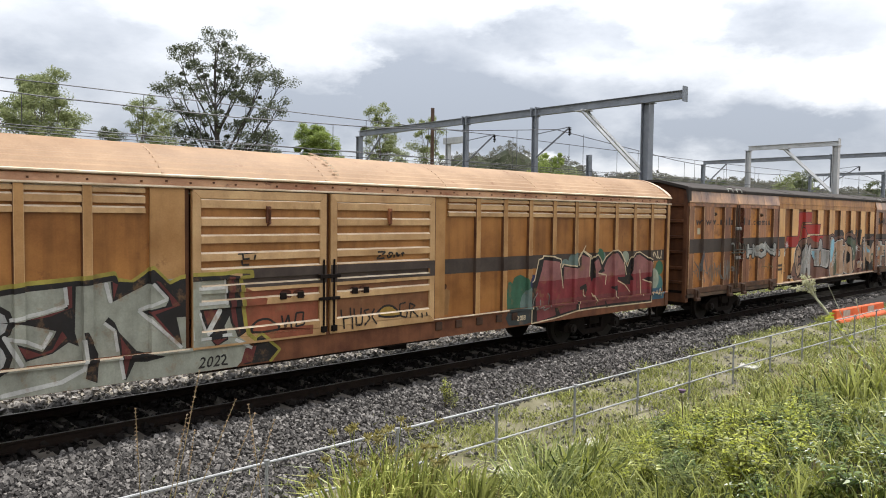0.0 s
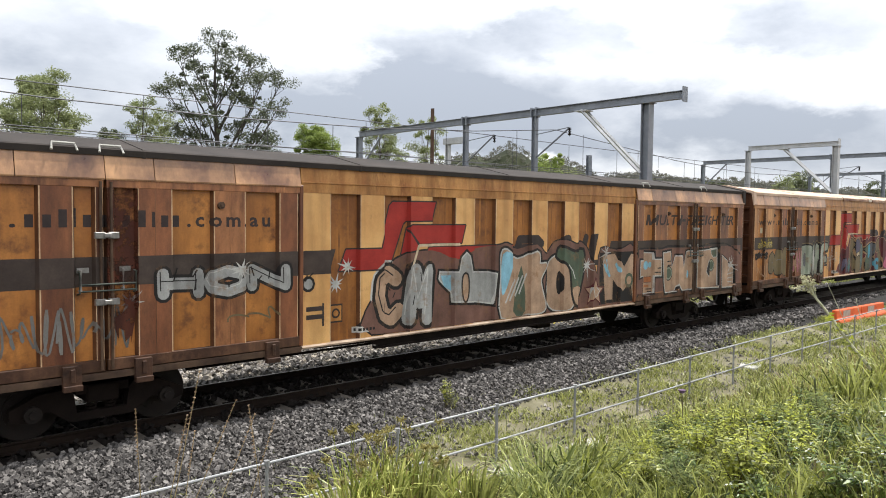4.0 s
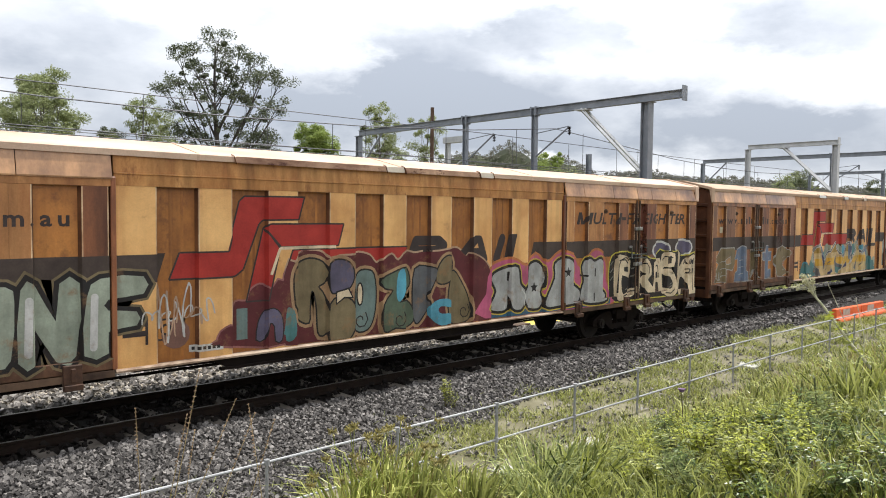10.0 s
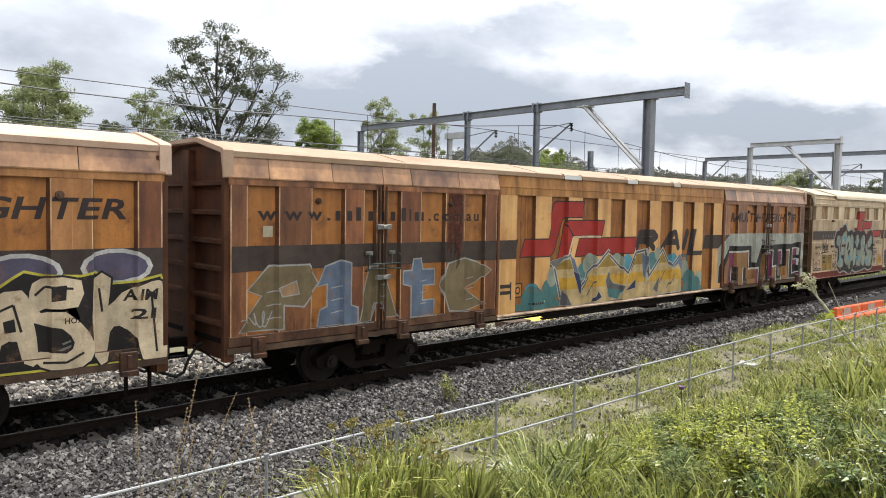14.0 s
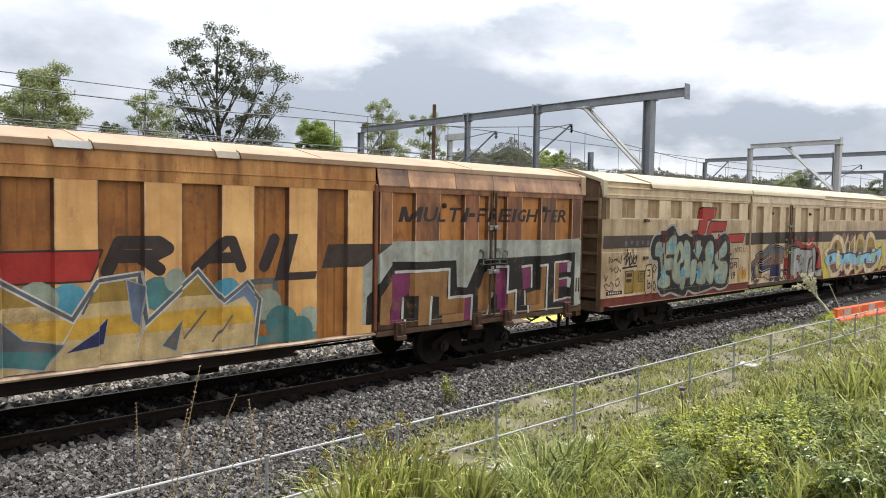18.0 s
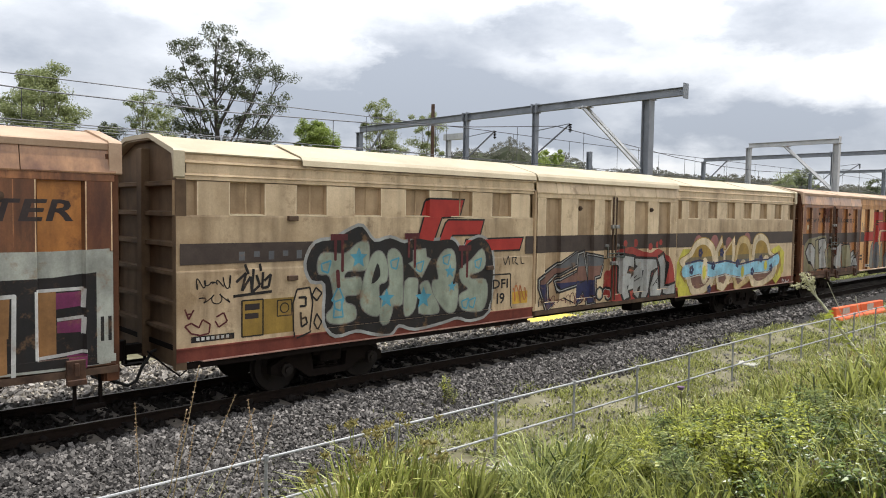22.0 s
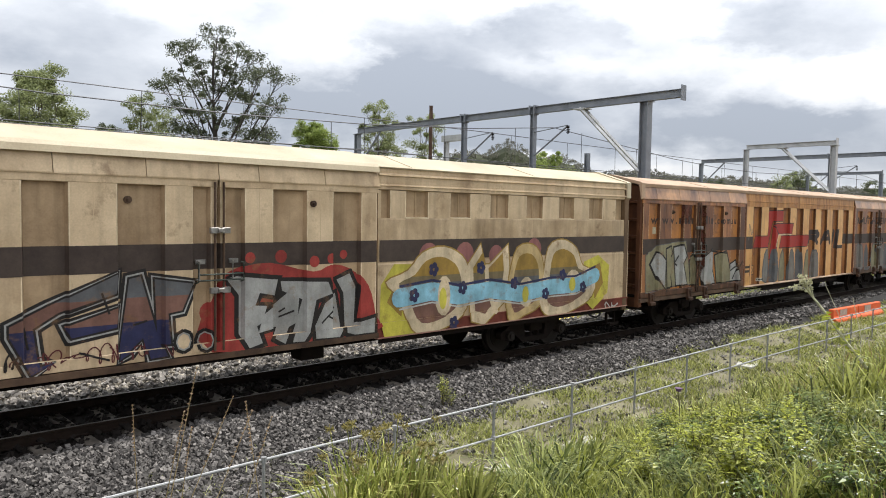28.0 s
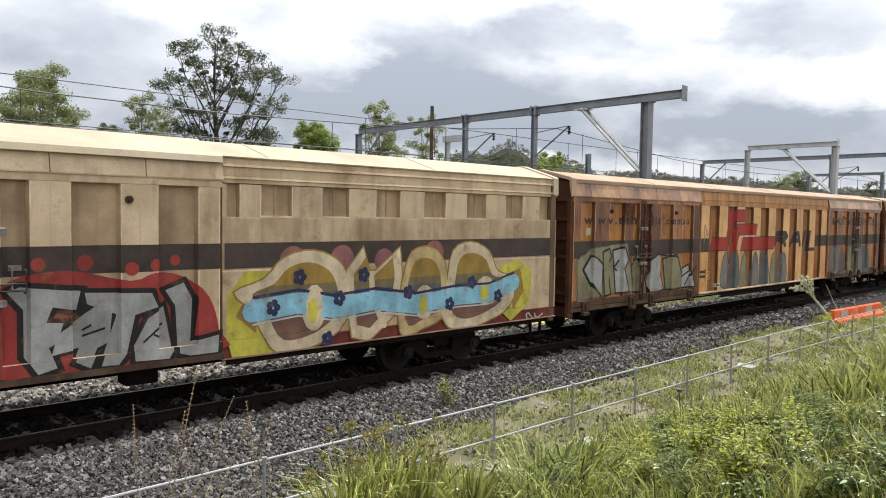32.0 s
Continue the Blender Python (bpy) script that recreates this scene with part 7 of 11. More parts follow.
for i, q in enumerate(([(4.05, 1.3), (4.1, 2.1), (4.3, 2.2), (4.85, 2.2), (4.95, 2.0), (4.9, 1.25), (4.7, 1.15), (4.2, 1.15)], [(4.98, 1.2), (5.02, 2.15), (5.2, 2.2), (5.45, 1.7), (5.5, 2.2), (5.75, 2.2), (5.7, 1.2), (5.45, 1.15), (5.2, 1.6), (5.2, 1.15)], [(5.78, 1.2), (5.82, 2.0), (6.0, 2.25), (6.6, 2.25), (6.6, 2.0), (6.1, 1.95), (6.1, 1.8), (6.5, 1.75), (6.5, 1.55), (6.1, 1.5), (6.1, 1.2)])):
    p.blob(q, [(0.10, S_OLIVE, 0.0003), (0.065, S_BLACK, 0.0012), (0.0, S_MINT, 0.003)], 2)
    x = q[0][0]
    p.line([(x + 0.12, 1.3), (x + 0.14, 2.0)], 0.10, S_WHITE, 0.005)
p.blob([(4.35, 1.55), (4.38, 1.9), (4.55, 1.9), (4.55, 1.45)], [(0, S_SLATE, 0.005)])
for k in range(5):
    p.tag(3.12 + 0.16 * k, 3.5 + 0.16 * k, 1.25, 2.1, S_PINK if k % 2 else S_SKIN, 40 + k, 0.03)
    p.tag(6.6 + 0.16 * k, 7.0 + 0.16 * k, 1.15, 2.15, S_SKIN if k % 2 else S_WHITE, 50 + k, 0.022)
p.disc(7.1, 1.35, 0.22, S_MAUVE, 0.0012)
p.blob([(8.94, 2.28), (9.12, 2.35), (9.23, 2.5), (9.48, 2.54), (9.69, 2.5), (9.82, 2.38), (10, 2.43), (10.32, 2.44), (10.46, 2.48), (10.71, 2.42), (10.85, 2.28), (10.96, 2.32), (11.16, 2.43), (11.32, 2.31), (11.53, 2.47), (11.8, 2.43), (11.97, 2.45), (12.32, 2.45), (12.62, 2.48), (12.93, 2.5), (13.18, 2.34), (13.28, 2.38), (13.58, 2.27), (13.78, 2.1), (13.92, 1.83), (14.07, 1.66), (14.21, 1.43), (14.26, 1.21), (14.15, 0.97), (11.32, 0.97), (8.93, 0.98)], [(0.035, S_SKIN, 0.0003), (0.0, S_MAROON, 0.0012)])
for i, (q, m) in enumerate((
        ([(9.12, 1.66), (9.09, 2.07), (9.19, 2.31), (9.43, 2.4), (9.69, 2.33), (9.78, 2.16), (9.73, 1.99), (9.6, 1.91), (9.73, 1.73), (9.82, 1.25), (9.73, 1.07), (9.61, 1.12), (9.58, 1.53), (9.53, 1.79), (9.46, 1.84), (9.43, 1.55), (9.41, 1.31), (9.22, 1.38), (9.16, 1.57)], S_OLIVE),
        ([(9.82, 2.3), (10.05, 2.36), (10.25, 2.26), (10.3, 2.04), (10.18, 1.85), (9.95, 1.8), (9.82, 1.85)], S_VIOLET),
        ([(9.82, 1.6), (10.09, 1.7), (10.32, 1.55), (10.34, 1.19), (10.22, 0.97), (9.99, 0.97), (9.81, 0.98)], S_OLIVE),
        ([(10.37, 1.9), (10.46, 2.12), (10.66, 2.15), (10.8, 2.06), (10.85, 1.69), (10.8, 1.28), (10.66, 1.07), (10.41, 1.08), (10.34, 1.46)], S_TEALGREY),
        ([(10.96, 1.97), (11.21, 2.08), (11.53, 2.16), (11.64, 2.01), (11.64, 1.82), (11.42, 1.6), (11.37, 1.51), (11.59, 1.52), (11.75, 1.33), (11.75, 1.12), (11.53, 1.02), (11.27, 1.05), (11.01, 1.01), (11.01, 1.49), (11.21, 1.75), (11.01, 1.81)], S_DULLGREEN),
        ([(11.8, 2.12), (12.2, 2.13), (12.32, 2.02), (12.09, 1.59), (12.15, 1.39), (11.92, 1.1), (11.81, 1.11), (11.75, 1.43)], S_SLATE),
        ([(12.3, 1.87), (12.34, 2.12), (12.5, 2.31), (12.68, 2.35), (12.78, 2.2), (12.71, 1.9), (12.5, 1.81)], S_OLIVE),
        ([(12.68, 1.88), (12.83, 2.04), (13.06, 1.78), (13.25, 1.45), (13.3, 1.08), (13.07, 0.97), (12.75, 1.01), (12.62, 1.35)], S_OLIVE))):
    p.blob(q, [(0.085, S_TAN, 0.0018 + 0.0001 * i), (0.03, S_BLACK, 0.0032 + 0.0001 * i), (0.0, m, 0.0044 + 0.0001 * i)])
p.blob([(10.43, 1.68), (10.45, 1.88), (10.51, 1.91), (10.55, 1.76), (10.53, 1.57), (10.47, 1.54)], [(0.02, S_BLACK, 0.0062), (-0.01, S_CREAMY, 0.007)])
p.blob([(9.93, 1.8), (10.18, 1.85), (10.27, 1.69), (10.09, 1.7), (9.93, 1.6)], [(0.02, S_BLACK, 0.0062), (-0.01, S_CREAMY, 0.007)], 0)
for q in ([(11.32, 2.07), (11.48, 2.13), (11.51, 1.73), (11.37, 1.53), (11.28, 1.66)],
          [(12.15, 1.14), (12.13, 1.37), (12.32, 1.49), (12.59, 1.5), (12.75, 1.42), (12.71, 1.32), (12.44, 1.36), (12.35, 1.29), (12.44, 1.21), (12.69, 1.19), (12.75, 1.03), (12.45, 0.97)]):
    p.blob(q, [(0, S_AQUA, 0.0064)])
p.blob([(8.93, 1.06), (8.94, 1.55), (9.02, 1.6), (9.11, 1.49), (9.13, 1.12)], [(0.03, S_BLACK, 0.0004), (0, S_TEAL, 0.0016)])
for x, z, r in ((10.51, 1.25, 0.16), (11.37, 1.19, 0.16), (13.13, 1.2, 0.16)):
    p.line([(x + r * (0.3 + 0.1 * k) * math.cos(0.9 * k), z + r * (0.3 + 0.1 * k) * math.sin(0.9 * k)) for k in range(9)], 0.022, S_BLACK, 0.007)
halo = [(13.7, 1.0), (13.72, 1.52), (13.86, 2.03), (14.52, 2.22), (15.0, 2.05), (15.4, 2.3), (15.75, 2.1), (16.2, 2.33), (16.75, 2.2), (17.0, 1.95), (17.4, 2.3), (17.75, 2.3), (18.06, 2.01), (18.1, 1.6), (18.22, 1.32), (18.14, 0.97)]
p.blob(halo, [(0.06, S_ORANGE, 0.0009), (0.0, S_HOT, 0.0013)])
p.rect(13.9, 16.25, 0.965, 1.13, S_PETROL, 0.0017)
p.rect(16.4, 18.2, 0.98, 1.14, S_PETROL, 0.0017)
SILVERY = [(0.09, S_YELLOW, 0.0021), (0.06, S_BLACK, 0.003), (0.0, S_SILVER, 0.0042)]
for q in ([(13.92, 1.2), (14.11, 1.53), (13.97, 1.78), (14.04, 1.92), (14.39, 2.02), (14.71, 2.03), (14.79, 1.67), (14.97, 1.5), (14.94, 1.24), (14.81, 1.1), (14.56, 1.16), (14.47, 1.45), (14.44, 1.15), (14.17, 1.11)],
          [(15.0, 1.5), (15.15, 1.69), (15.18, 2.03), (15.42, 2.12), (15.64, 1.97), (15.67, 1.65), (15.56, 1.44), (15.64, 1.22), (15.5, 1.07), (15.12, 1.12), (14.99, 1.29)],
          [(15.7, 1.22), (16.01, 1.73), (16.01, 2.06), (16.37, 2.18), (16.69, 2.03), (16.72, 1.57), (17.01, 1.37), (16.98, 1.15), (16.75, 1.1), (16.13, 1.08), (15.78, 1.08)],
          [(17.1, 1.42), (17.18, 1.62), (17.1, 1.95), (17.28, 2.14), (17.5, 2.06), (17.77, 2.12), (17.91, 1.9), (17.88, 1.41), (18.07, 1.21), (17.92, 1.06), (17.1, 1.1)]):
    p.blob(q, SILVERY)
for pts in ([(14.47, 1.95), (14.46, 1.75)], [(17.52, 1.9), (17.52, 1.7)], [(17.5, 1.3), (17.5, 1.1)], [(17.0, 1.75), (17.25, 1.72)], [(16.3, 1.6), (16.32, 1.4)]):
    p.line(pts, 0.045, S_BLACK, 0.007)
for pts in ([(14.85, 1.55), (14.98, 1.4), (14.93, 1.18)], [(14.37, 1.15), (14.42, 1.4)], [(15.6, 2.0), (15.66, 1.75)], [(16.68, 1.9), (16.7, 1.65)]):
    p.line(pts, 0.025, S_WHITE, 0.007)
for x, z in ((15.35, 1.55), (16.45, 1.85)):
    p.star(x, z, 0.13, S_BLACK, 0.0075)
for x, z, rx, rz in ((20.6, 2.27, 0.42, 0.2), (21.79, 2.31, 0.42, 0.2)):
    p.disc(x, z, rx + 0.07, S_WHITE, 0.0001, rz + 0.06)
    p.disc(x, z, rx, S_VIOLET, 0.0010, rz)
p.blob([(18.23, 1.71), (18.26, 1.99), (18.36, 2.16), (18.57, 2.26), (18.93, 2.26), (19.46, 2.17), (19.86, 2.12), (20.05, 2.04), (20.29, 2.03), (20.51, 2.19), (20.64, 2.27), (20.88, 2.21), (21.31, 2.19), (21.51, 2.23), (21.72, 2.06), (22.03, 2.07), (22.38, 2.15), (22.44, 2.02), (22.49, 0.97), (19.94, 1.01), (18.42, 1.01), (18.26, 1.1)], [(0.035, S_LIME, 0.0014), (0, S_BLACK, 0.0024)], 0)
p.line([(18.29, 1.94), (18.41, 2.04)], 0.03, S_GREY, 0.0032)
p.line([(18.29, 1.75), (18.41, 1.85)], 0.03, S_GREY, 0.0032)
p.line([(18.29, 1.55), (18.41, 1.65)], 0.03, S_GREY, 0.0032)
p.line([(19.18, 1.8), (19.34, 1.9)], 0.03, S_GREY, 0.0032)
p.line([(19.18, 1.6), (19.34, 1.7)], 0.03, S_GREY, 0.0032)
p.line([(18.85, 1.28), (19.07, 1.37)], 0.03, S_GREY, 0.0032)
p.line([(20.2, 1.72), (20.33, 1.83)], 0.03, S_GREY, 0.0032)
p.line([(20.93, 1.18), (21.22, 1.28)], 0.03, S_GREY, 0.0032)
p.line([(21.07, 1.3), (21.36, 1.4)], 0.03, S_GREY, 0.0032)
p.line([(22.04, 1.06), (22.32, 1.17)], 0.03, S_GREY, 0.0032)
p.line([(19.94, 1.99), (20.1, 2.1)], 0.03, S_GREY, 0.0032)
p.blob([(18.44, 1.39), (18.45, 1.92), (18.52, 2.12), (18.58, 2.21), (19.12, 2.09), (19.18, 1.94), (19.11, 1.58), (18.7, 1.67), (18.69, 1.33), (18.76, 1.18), (18.88, 1.2), (19.39, 1.35), (19.42, 1.18), (18.77, 1.02), (18.5, 1.06)], [(0.03, S_BLACK, 0.0036), (0, S_CREAMY, 0.0048)], 2)
p.blob([(19.54, 2.07), (19.86, 2.07), (20.08, 1.87), (20.1, 1.61), (19.93, 1.48), (20.29, 1.19), (19.94, 1.14), (19.74, 1.34), (19.65, 1.42), (19.64, 1.16), (19.51, 1.16)], [(0.03, S_BLACK, 0.0036), (0, S_CREAMY, 0.0048)], 2)
p.blob([(20.22, 1.94), (20.61, 2.05), (20.72, 1.76), (20.8, 1.11), (20.61, 1.1), (20.55, 1.38), (20.37, 1.35), (20.33, 1.16), (20.16, 1.15), (20.24, 1.53)], [(0.03, S_BLACK, 0.0036), (0, S_CREAMY, 0.0048)], 2)
p.blob([(20.7, 2.02), (20.83, 2.19), (21.31, 2.15), (21.27, 1.79), (20.88, 1.79), (20.83, 1.73), (21.12, 1.73), (21.41, 1.43), (21.48, 1.15), (21.32, 0.97), (20.93, 0.97), (20.74, 1.1), (20.81, 1.22), (21.12, 1.17), (21.22, 1.31), (21.07, 1.51), (20.72, 1.62)], [(0.03, S_BLACK, 0.0036), (0, S_CREAMY, 0.0048)], 2)
p.blob([(21.47, 2.14), (21.72, 2.15), (21.68, 1.76), (21.87, 1.94), (22.14, 2.04), (22.36, 2.1), (22.43, 1.93), (22.48, 0.97), (22.13, 0.97), (22.06, 1.28), (21.83, 1.47), (21.7, 1.39), (21.64, 1), (21.48, 1.09)], [(0.03, S_BLACK, 0.0036), (0, S_CREAMY, 0.0048)], 2)
p.blob([(18.78, 1.88), (19, 1.88), (19.01, 1.73), (18.78, 1.77)], [(0, S_BLACK, 0.0062)], 0)
p.blob([(19.66, 1.75), (19.84, 1.65), (19.66, 1.55)], [(0, S_BLACK, 0.0062)], 0)
p.blob([(20.39, 1.65), (20.52, 1.68), (20.54, 1.51), (20.41, 1.5)], [(0, S_BLACK, 0.0062)], 0)
p.blob([(20.94, 2.08), (21.13, 2.09), (21.12, 1.89), (20.94, 1.88)], [(0, S_BLACK, 0.0062)], 0)
p.blob([(21.81, 1.15), (21.96, 1.2), (21.96, 1.01), (21.81, 1)], [(0, S_BLACK, 0.0062)], 0)
p.line([(18.53, 1.22), (18.55, 1.91), (18.64, 2.06), (18.85, 2.06), (18.97, 1.94), (18.97, 1.76)], 0.032, S_BLACK, 0.0062)
p.line([(18.57, 2.04), (18.85, 2.12), (19.11, 2.03)], 0.032, S_BLACK, 0.0062)
p.line([(19.68, 1.91), (19.86, 1.94), (19.99, 1.81), (19.97, 1.64)], 0.032, S_BLACK, 0.0062)
p.line([(20.33, 1.78), (20.51, 1.86), (20.6, 1.5)], 0.032, S_BLACK, 0.0062)
p.line([(20.76, 1.97), (20.88, 2.08), (21.21, 2.04)], 0.032, S_BLACK, 0.0062)
p.line([(20.83, 1.08), (21.12, 1.05), (21.34, 1.16)], 0.032, S_BLACK, 0.0062)
p.line([(21.56, 2.02), (21.6, 1.69)], 0.032, S_BLACK, 0.0062)
p.line([(21.83, 1.4), (22.04, 1)], 0.032, S_BLACK, 0.0062)
p.line([(22.25, 1.94), (22.33, 1.06)], 0.032, S_BLACK, 0.0062)
p.line([(18.77, 1.12), (19.37, 1.27)], 0.032, S_BLACK, 0.0062)
p.word("AIM", 21.88, 1.82, 22.33, 1.98, S_BLACK, 0.15, 0.03, 0.0066)
p.word("21", 21.98, 1.55, 22.31, 1.7, S_BLACK, 0.1, 0.03, 0.0066)
p.word("HOAX", 21.1, 1.57, 21.43, 1.65, S_BLACK, 0.0, 0.02, 0.0068)
# outer lobes of the maroon cloud with its first letters
p.blob([(7.72, 1.19), (7.78, 1.32), (7.94, 1.40), (8.01, 1.40), (8.03, 1.71), (8.11, 1.77), (8.27, 1.76), (8.31, 1.91), (8.43, 2.0), (8.54, 2.01), (8.66, 1.93), (8.78, 2.08), (8.88, 2.05), (8.90, 2.17), (9.02, 2.33), (9.11, 2.30), (9.25, 2.46), (9.41, 2.52), (9.41, 1.06), (7.71, 1.11)], [(0.03, S_ROSE, 0.0001), (0, S_MAROON, 0.0004)], 2)
p.rect(8.08, 8.27, 1.15, 1.65, S_TEALGREY, 0.0012)
p.blob([(8.43, 1.12), (8.47, 1.41), (8.57, 1.57), (8.70, 1.61), (8.83, 1.51), (8.87, 1.31), (8.85, 1.08), (8.74, 1.08), (8.72, 1.32), (8.63, 1.38), (8.57, 1.12)], [(0.02, S_BLACK, 0.0012), (0, S_VIOLET, 0.002)], 2)
p.add([(8.89, 1.17), (8.96, 1.60), (9.14, 1.55), (9.15, 1.38), (9.06, 1.08)], S_TEAL, 0.0014)
p.done(wagon_c, "graffiti", "maroon cloud with dull letters, silver and cream letters, and painted lettering")

# van with outlined letters, yellow letters and a black and magenta piece
p = paint_d
for q, m in (([(0.25, 1.2), (0.7, 1.75), (0.45, 1.85), (0.8, 2.2), (1.5, 2.2), (1.7, 1.9), (1.4, 1.55), (1.0, 1.6), (1.0, 1.2)], S_OLIVE), ([(1.75, 1.16), (1.8, 1.4), (1.95, 1.45), (1.95, 1.9), (1.75, 1.85), (1.9, 2.15), (2.2, 2.24), (2.35, 2.2), (2.35, 1.45), (2.5, 1.4), (2.5, 1.16)], S_BLUE), ([(2.6, 1.16), (2.85, 2.1), (3.1, 2.15), (3.45, 1.2), (3.2, 1.2), (3.1, 1.5), (2.9, 1.5), (2.85, 1.16)], S_OLIVE), ([(3.6, 1.8), (3.6, 2.0), (3.8, 2.0), (3.85, 2.22), (4.05, 2.22), (4.1, 2.0), (4.4, 2.0), (4.4, 1.75), (4.1, 1.75), (4.1, 1.4), (4.4, 1.4), (4.4, 1.16), (3.8, 1.16), (3.8, 1.75)], S_BLUE), ([(4.6, 1.7), (4.75, 2.1), (5.2, 2.2), (5.6, 2.1), (5.95, 1.95), (5.6, 1.75), (5.2, 1.6), (5.5, 1.4), (5.8, 1.25), (5.3, 1.16), (4.8, 1.2)], S_OLIVE)):
    p.blob(q, [(0.045, S_SILVER, 0.0), (0.015, m, 0.0018)], 0)
p.blob([(0.95, 1.85), (1.25, 1.95), (1.3, 1.75), (1.0, 1.72)], [(0.02, S_SILVER, 0.003), (0, S_TAN, 0.004)], 0)
p.tag(0.3, 0.8, 1.22, 1.5, S_SILVER, 191, 0.02)
for x in (0.75, 2.0, 3.0, 4.0, 5.3):
    for k in range(3):
        p.line([(x, 1.35 + 0.22 * k), (x + 0.22, 1.38 + 0.22 * k)], 0.02, S_SILVER, 0.003)
for x, z, r, m in ((7.42, 1.15, 0.36, S_TEAL), (7.4, 1.35, 0.22, S_AQUA), (8.02, 1.32, 0.36, S_TEAL), (8.11, 1.68, 0.24, S_MINT), (9.6, 1.92, 0.28, S_MINT), (9.26, 1.72, 0.27, S_TEAL), (9.4, 1.45, 0.25, S_TEAL), (10.77, 1.92, 0.25, S_MINT), (11.13, 1.87, 0.26, S_AQUA), (12.33, 1.92, 0.25, S_TEAL), (12.61, 2.1, 0.18, S_MINT), (13.43, 1.9, 0.2, S_AQUA), (14.16, 1.62, 0.26, S_MINT), (14.4, 1.31, 0.28, S_TEAL), (14.73, 1.14, 0.25, S_TEAL), (14.9, 1.32, 0.22, S_MINT)):
    p.disc(x, z, r, m, 0.0002 + (x % 1) * 0.0006)
p.rect(6.9, 8.85, 0.97, 1.12, S_TEAL, 0.0011)
p.rect(8.85, 12.1, 0.97, 1.12, S_OCHRE, 0.0011)
p.rect(12.1, 15.1, 0.97, 1.10, S_TEAL, 0.0011)
p.rect(13.75, 14.35, 1.3, 2.05, S_SLATE, 0.0001)
p.rect(13.85, 14.25, 1.36, 1.95, S_TAN, 0.0002)
p.line([(14.02, 1.75), (14.1, 1.85), (14.12, 1.7)], 0.02, S_WHITE, 0.0006)
LAYERS = [(0.9, 1.36, S_STRAW), (1.36, 1.64, S_GOLD), (1.64, 1.84, S_STRAW), (1.84, 2.3, S_OCHRE)]
for i, q in enumerate(([(8.28, 1.9), (8.7, 2.11), (9.13, 1.24), (8.85, 0.97), (8.51, 1.22)],
          [(8.85, 0.97), (9.13, 1.22), (9.48, 1.5), (9.55, 1.69), (9.89, 1.89), (10.27, 2.17), (11.19, 1.57), (10.98, 1.23), (10.89, 0.97), (9.68, 0.97)],
          [(10.89, 0.97), (11.19, 1.56), (11.53, 2.09), (12.05, 2.15), (12.13, 1.46), (12.03, 0.97)],
          [(12.03, 0.97), (12.16, 1.43), (12.47, 1.7), (12.97, 2.14), (13.36, 1.67), (13.75, 1.95), (13.97, 1.69), (13.88, 1.01)])):
    p.blob(q, [(0.10, S_WHITE, 0.0012), (0.075, S_SLATE, 0.0022), (0.025, S_WHITE, 0.0032)], 0, LAYERS, 0.0044 + 0.0002 * i)
p.blob([(8.03, 2.02), (8.7, 2.17), (8.28, 1.88), (8.2, 1.93)], [(0.03, S_WHITE, 0.0032), (0, S_GREY, 0.0044)], 0)
for q, m in (([(8.7, 2.17), (8.86, 2.06), (9.08, 1.7), (9.04, 1.62)], S_BLUE), ([(8.85, 1.79), (9.08, 1.7), (9.21, 1.31), (9.12, 1.22)], S_NAVY), ([(10.29, 1.71), (10.6, 1.4), (11.07, 1.3), (10.98, 1.2), (10.26, 1.3), (10.18, 1.49)], S_SLATE), ([(10.26, 1.3), (10.98, 1.2), (10.84, 0.98), (10.32, 1.09)], S_TEAL), ([(11.92, 2.13), (12.16, 2.03), (12.1, 1.46), (12.0, 1.55)], S_BLUE), ([(11.66, 1.61), (11.6, 1.25), (11.1, 1.19), (11.51, 1.45)], S_NAVY), ([(9.68, 0.97), (9.89, 1.23), (10.02, 1.09)], S_NAVY), ([(8.44, 1.0), (8.53, 1.35), (8.8, 0.98)], S_SLATE), ([(13.36, 1.67), (13.75, 1.97), (13.97, 1.69), (13.9, 1.3), (13.85, 1.6), (13.7, 1.8)], S_BLUE), ([(12.4, 1.15), (12.7, 1.5), (12.6, 1.05)], S_SLATE)):
    p.blob(q, [(0.018, S_SILVER, 0.0066), (0, m, 0.0076)], 0)
for pts in ([(9.5, 1.15), (9.8, 1.5)], [(9.3, 1.3), (9.55, 1.6)], [(12.75, 1.2), (13.1, 1.6)], [(11.3, 1.7), (11.45, 2.0)], [(13.2, 1.1), (13.5, 1.5)]):
    p.line(pts, 0.03, S_SLATE, 0.0078)
p.word("2019", 9.2, 1.5, 9.45, 1.6, S_WHITE, 0.1, 0.01, 0.008)
# angular black, white and magenta piece
p.blob([(16.03, 2.16), (16.62, 2.54), (16.76, 2.61), (18.54, 2.61), (21.67, 2.57), (22.38, 2.6), (22.38, 1.0), (21.71, 0.97), (16.1, 1.1), (16.02, 1.11)], [(0, S_PALE_GREY, 0.0004)], 0)
p.blob([(16.1, 1.1), (16.12, 1.61), (16.38, 1.84), (16.72, 2.23), (17.41, 2.21), (18.39, 2.2), (18.42, 1.66), (18.63, 1.64), (18.96, 2.21), (19.09, 2.21), (21.68, 2.22), (22.22, 2.28), (22.22, 1.0)], [(0, S_BLACK, 0.0016)], 0)
p.blob([(16.39, 1.08), (16.41, 1.59), (16.72, 1.94), (16.77, 2), (16.73, 1.7), (16.63, 1.33), (16.62, 1.06)], [(0, S_RUST_ORANGE, 0.003)], 0)
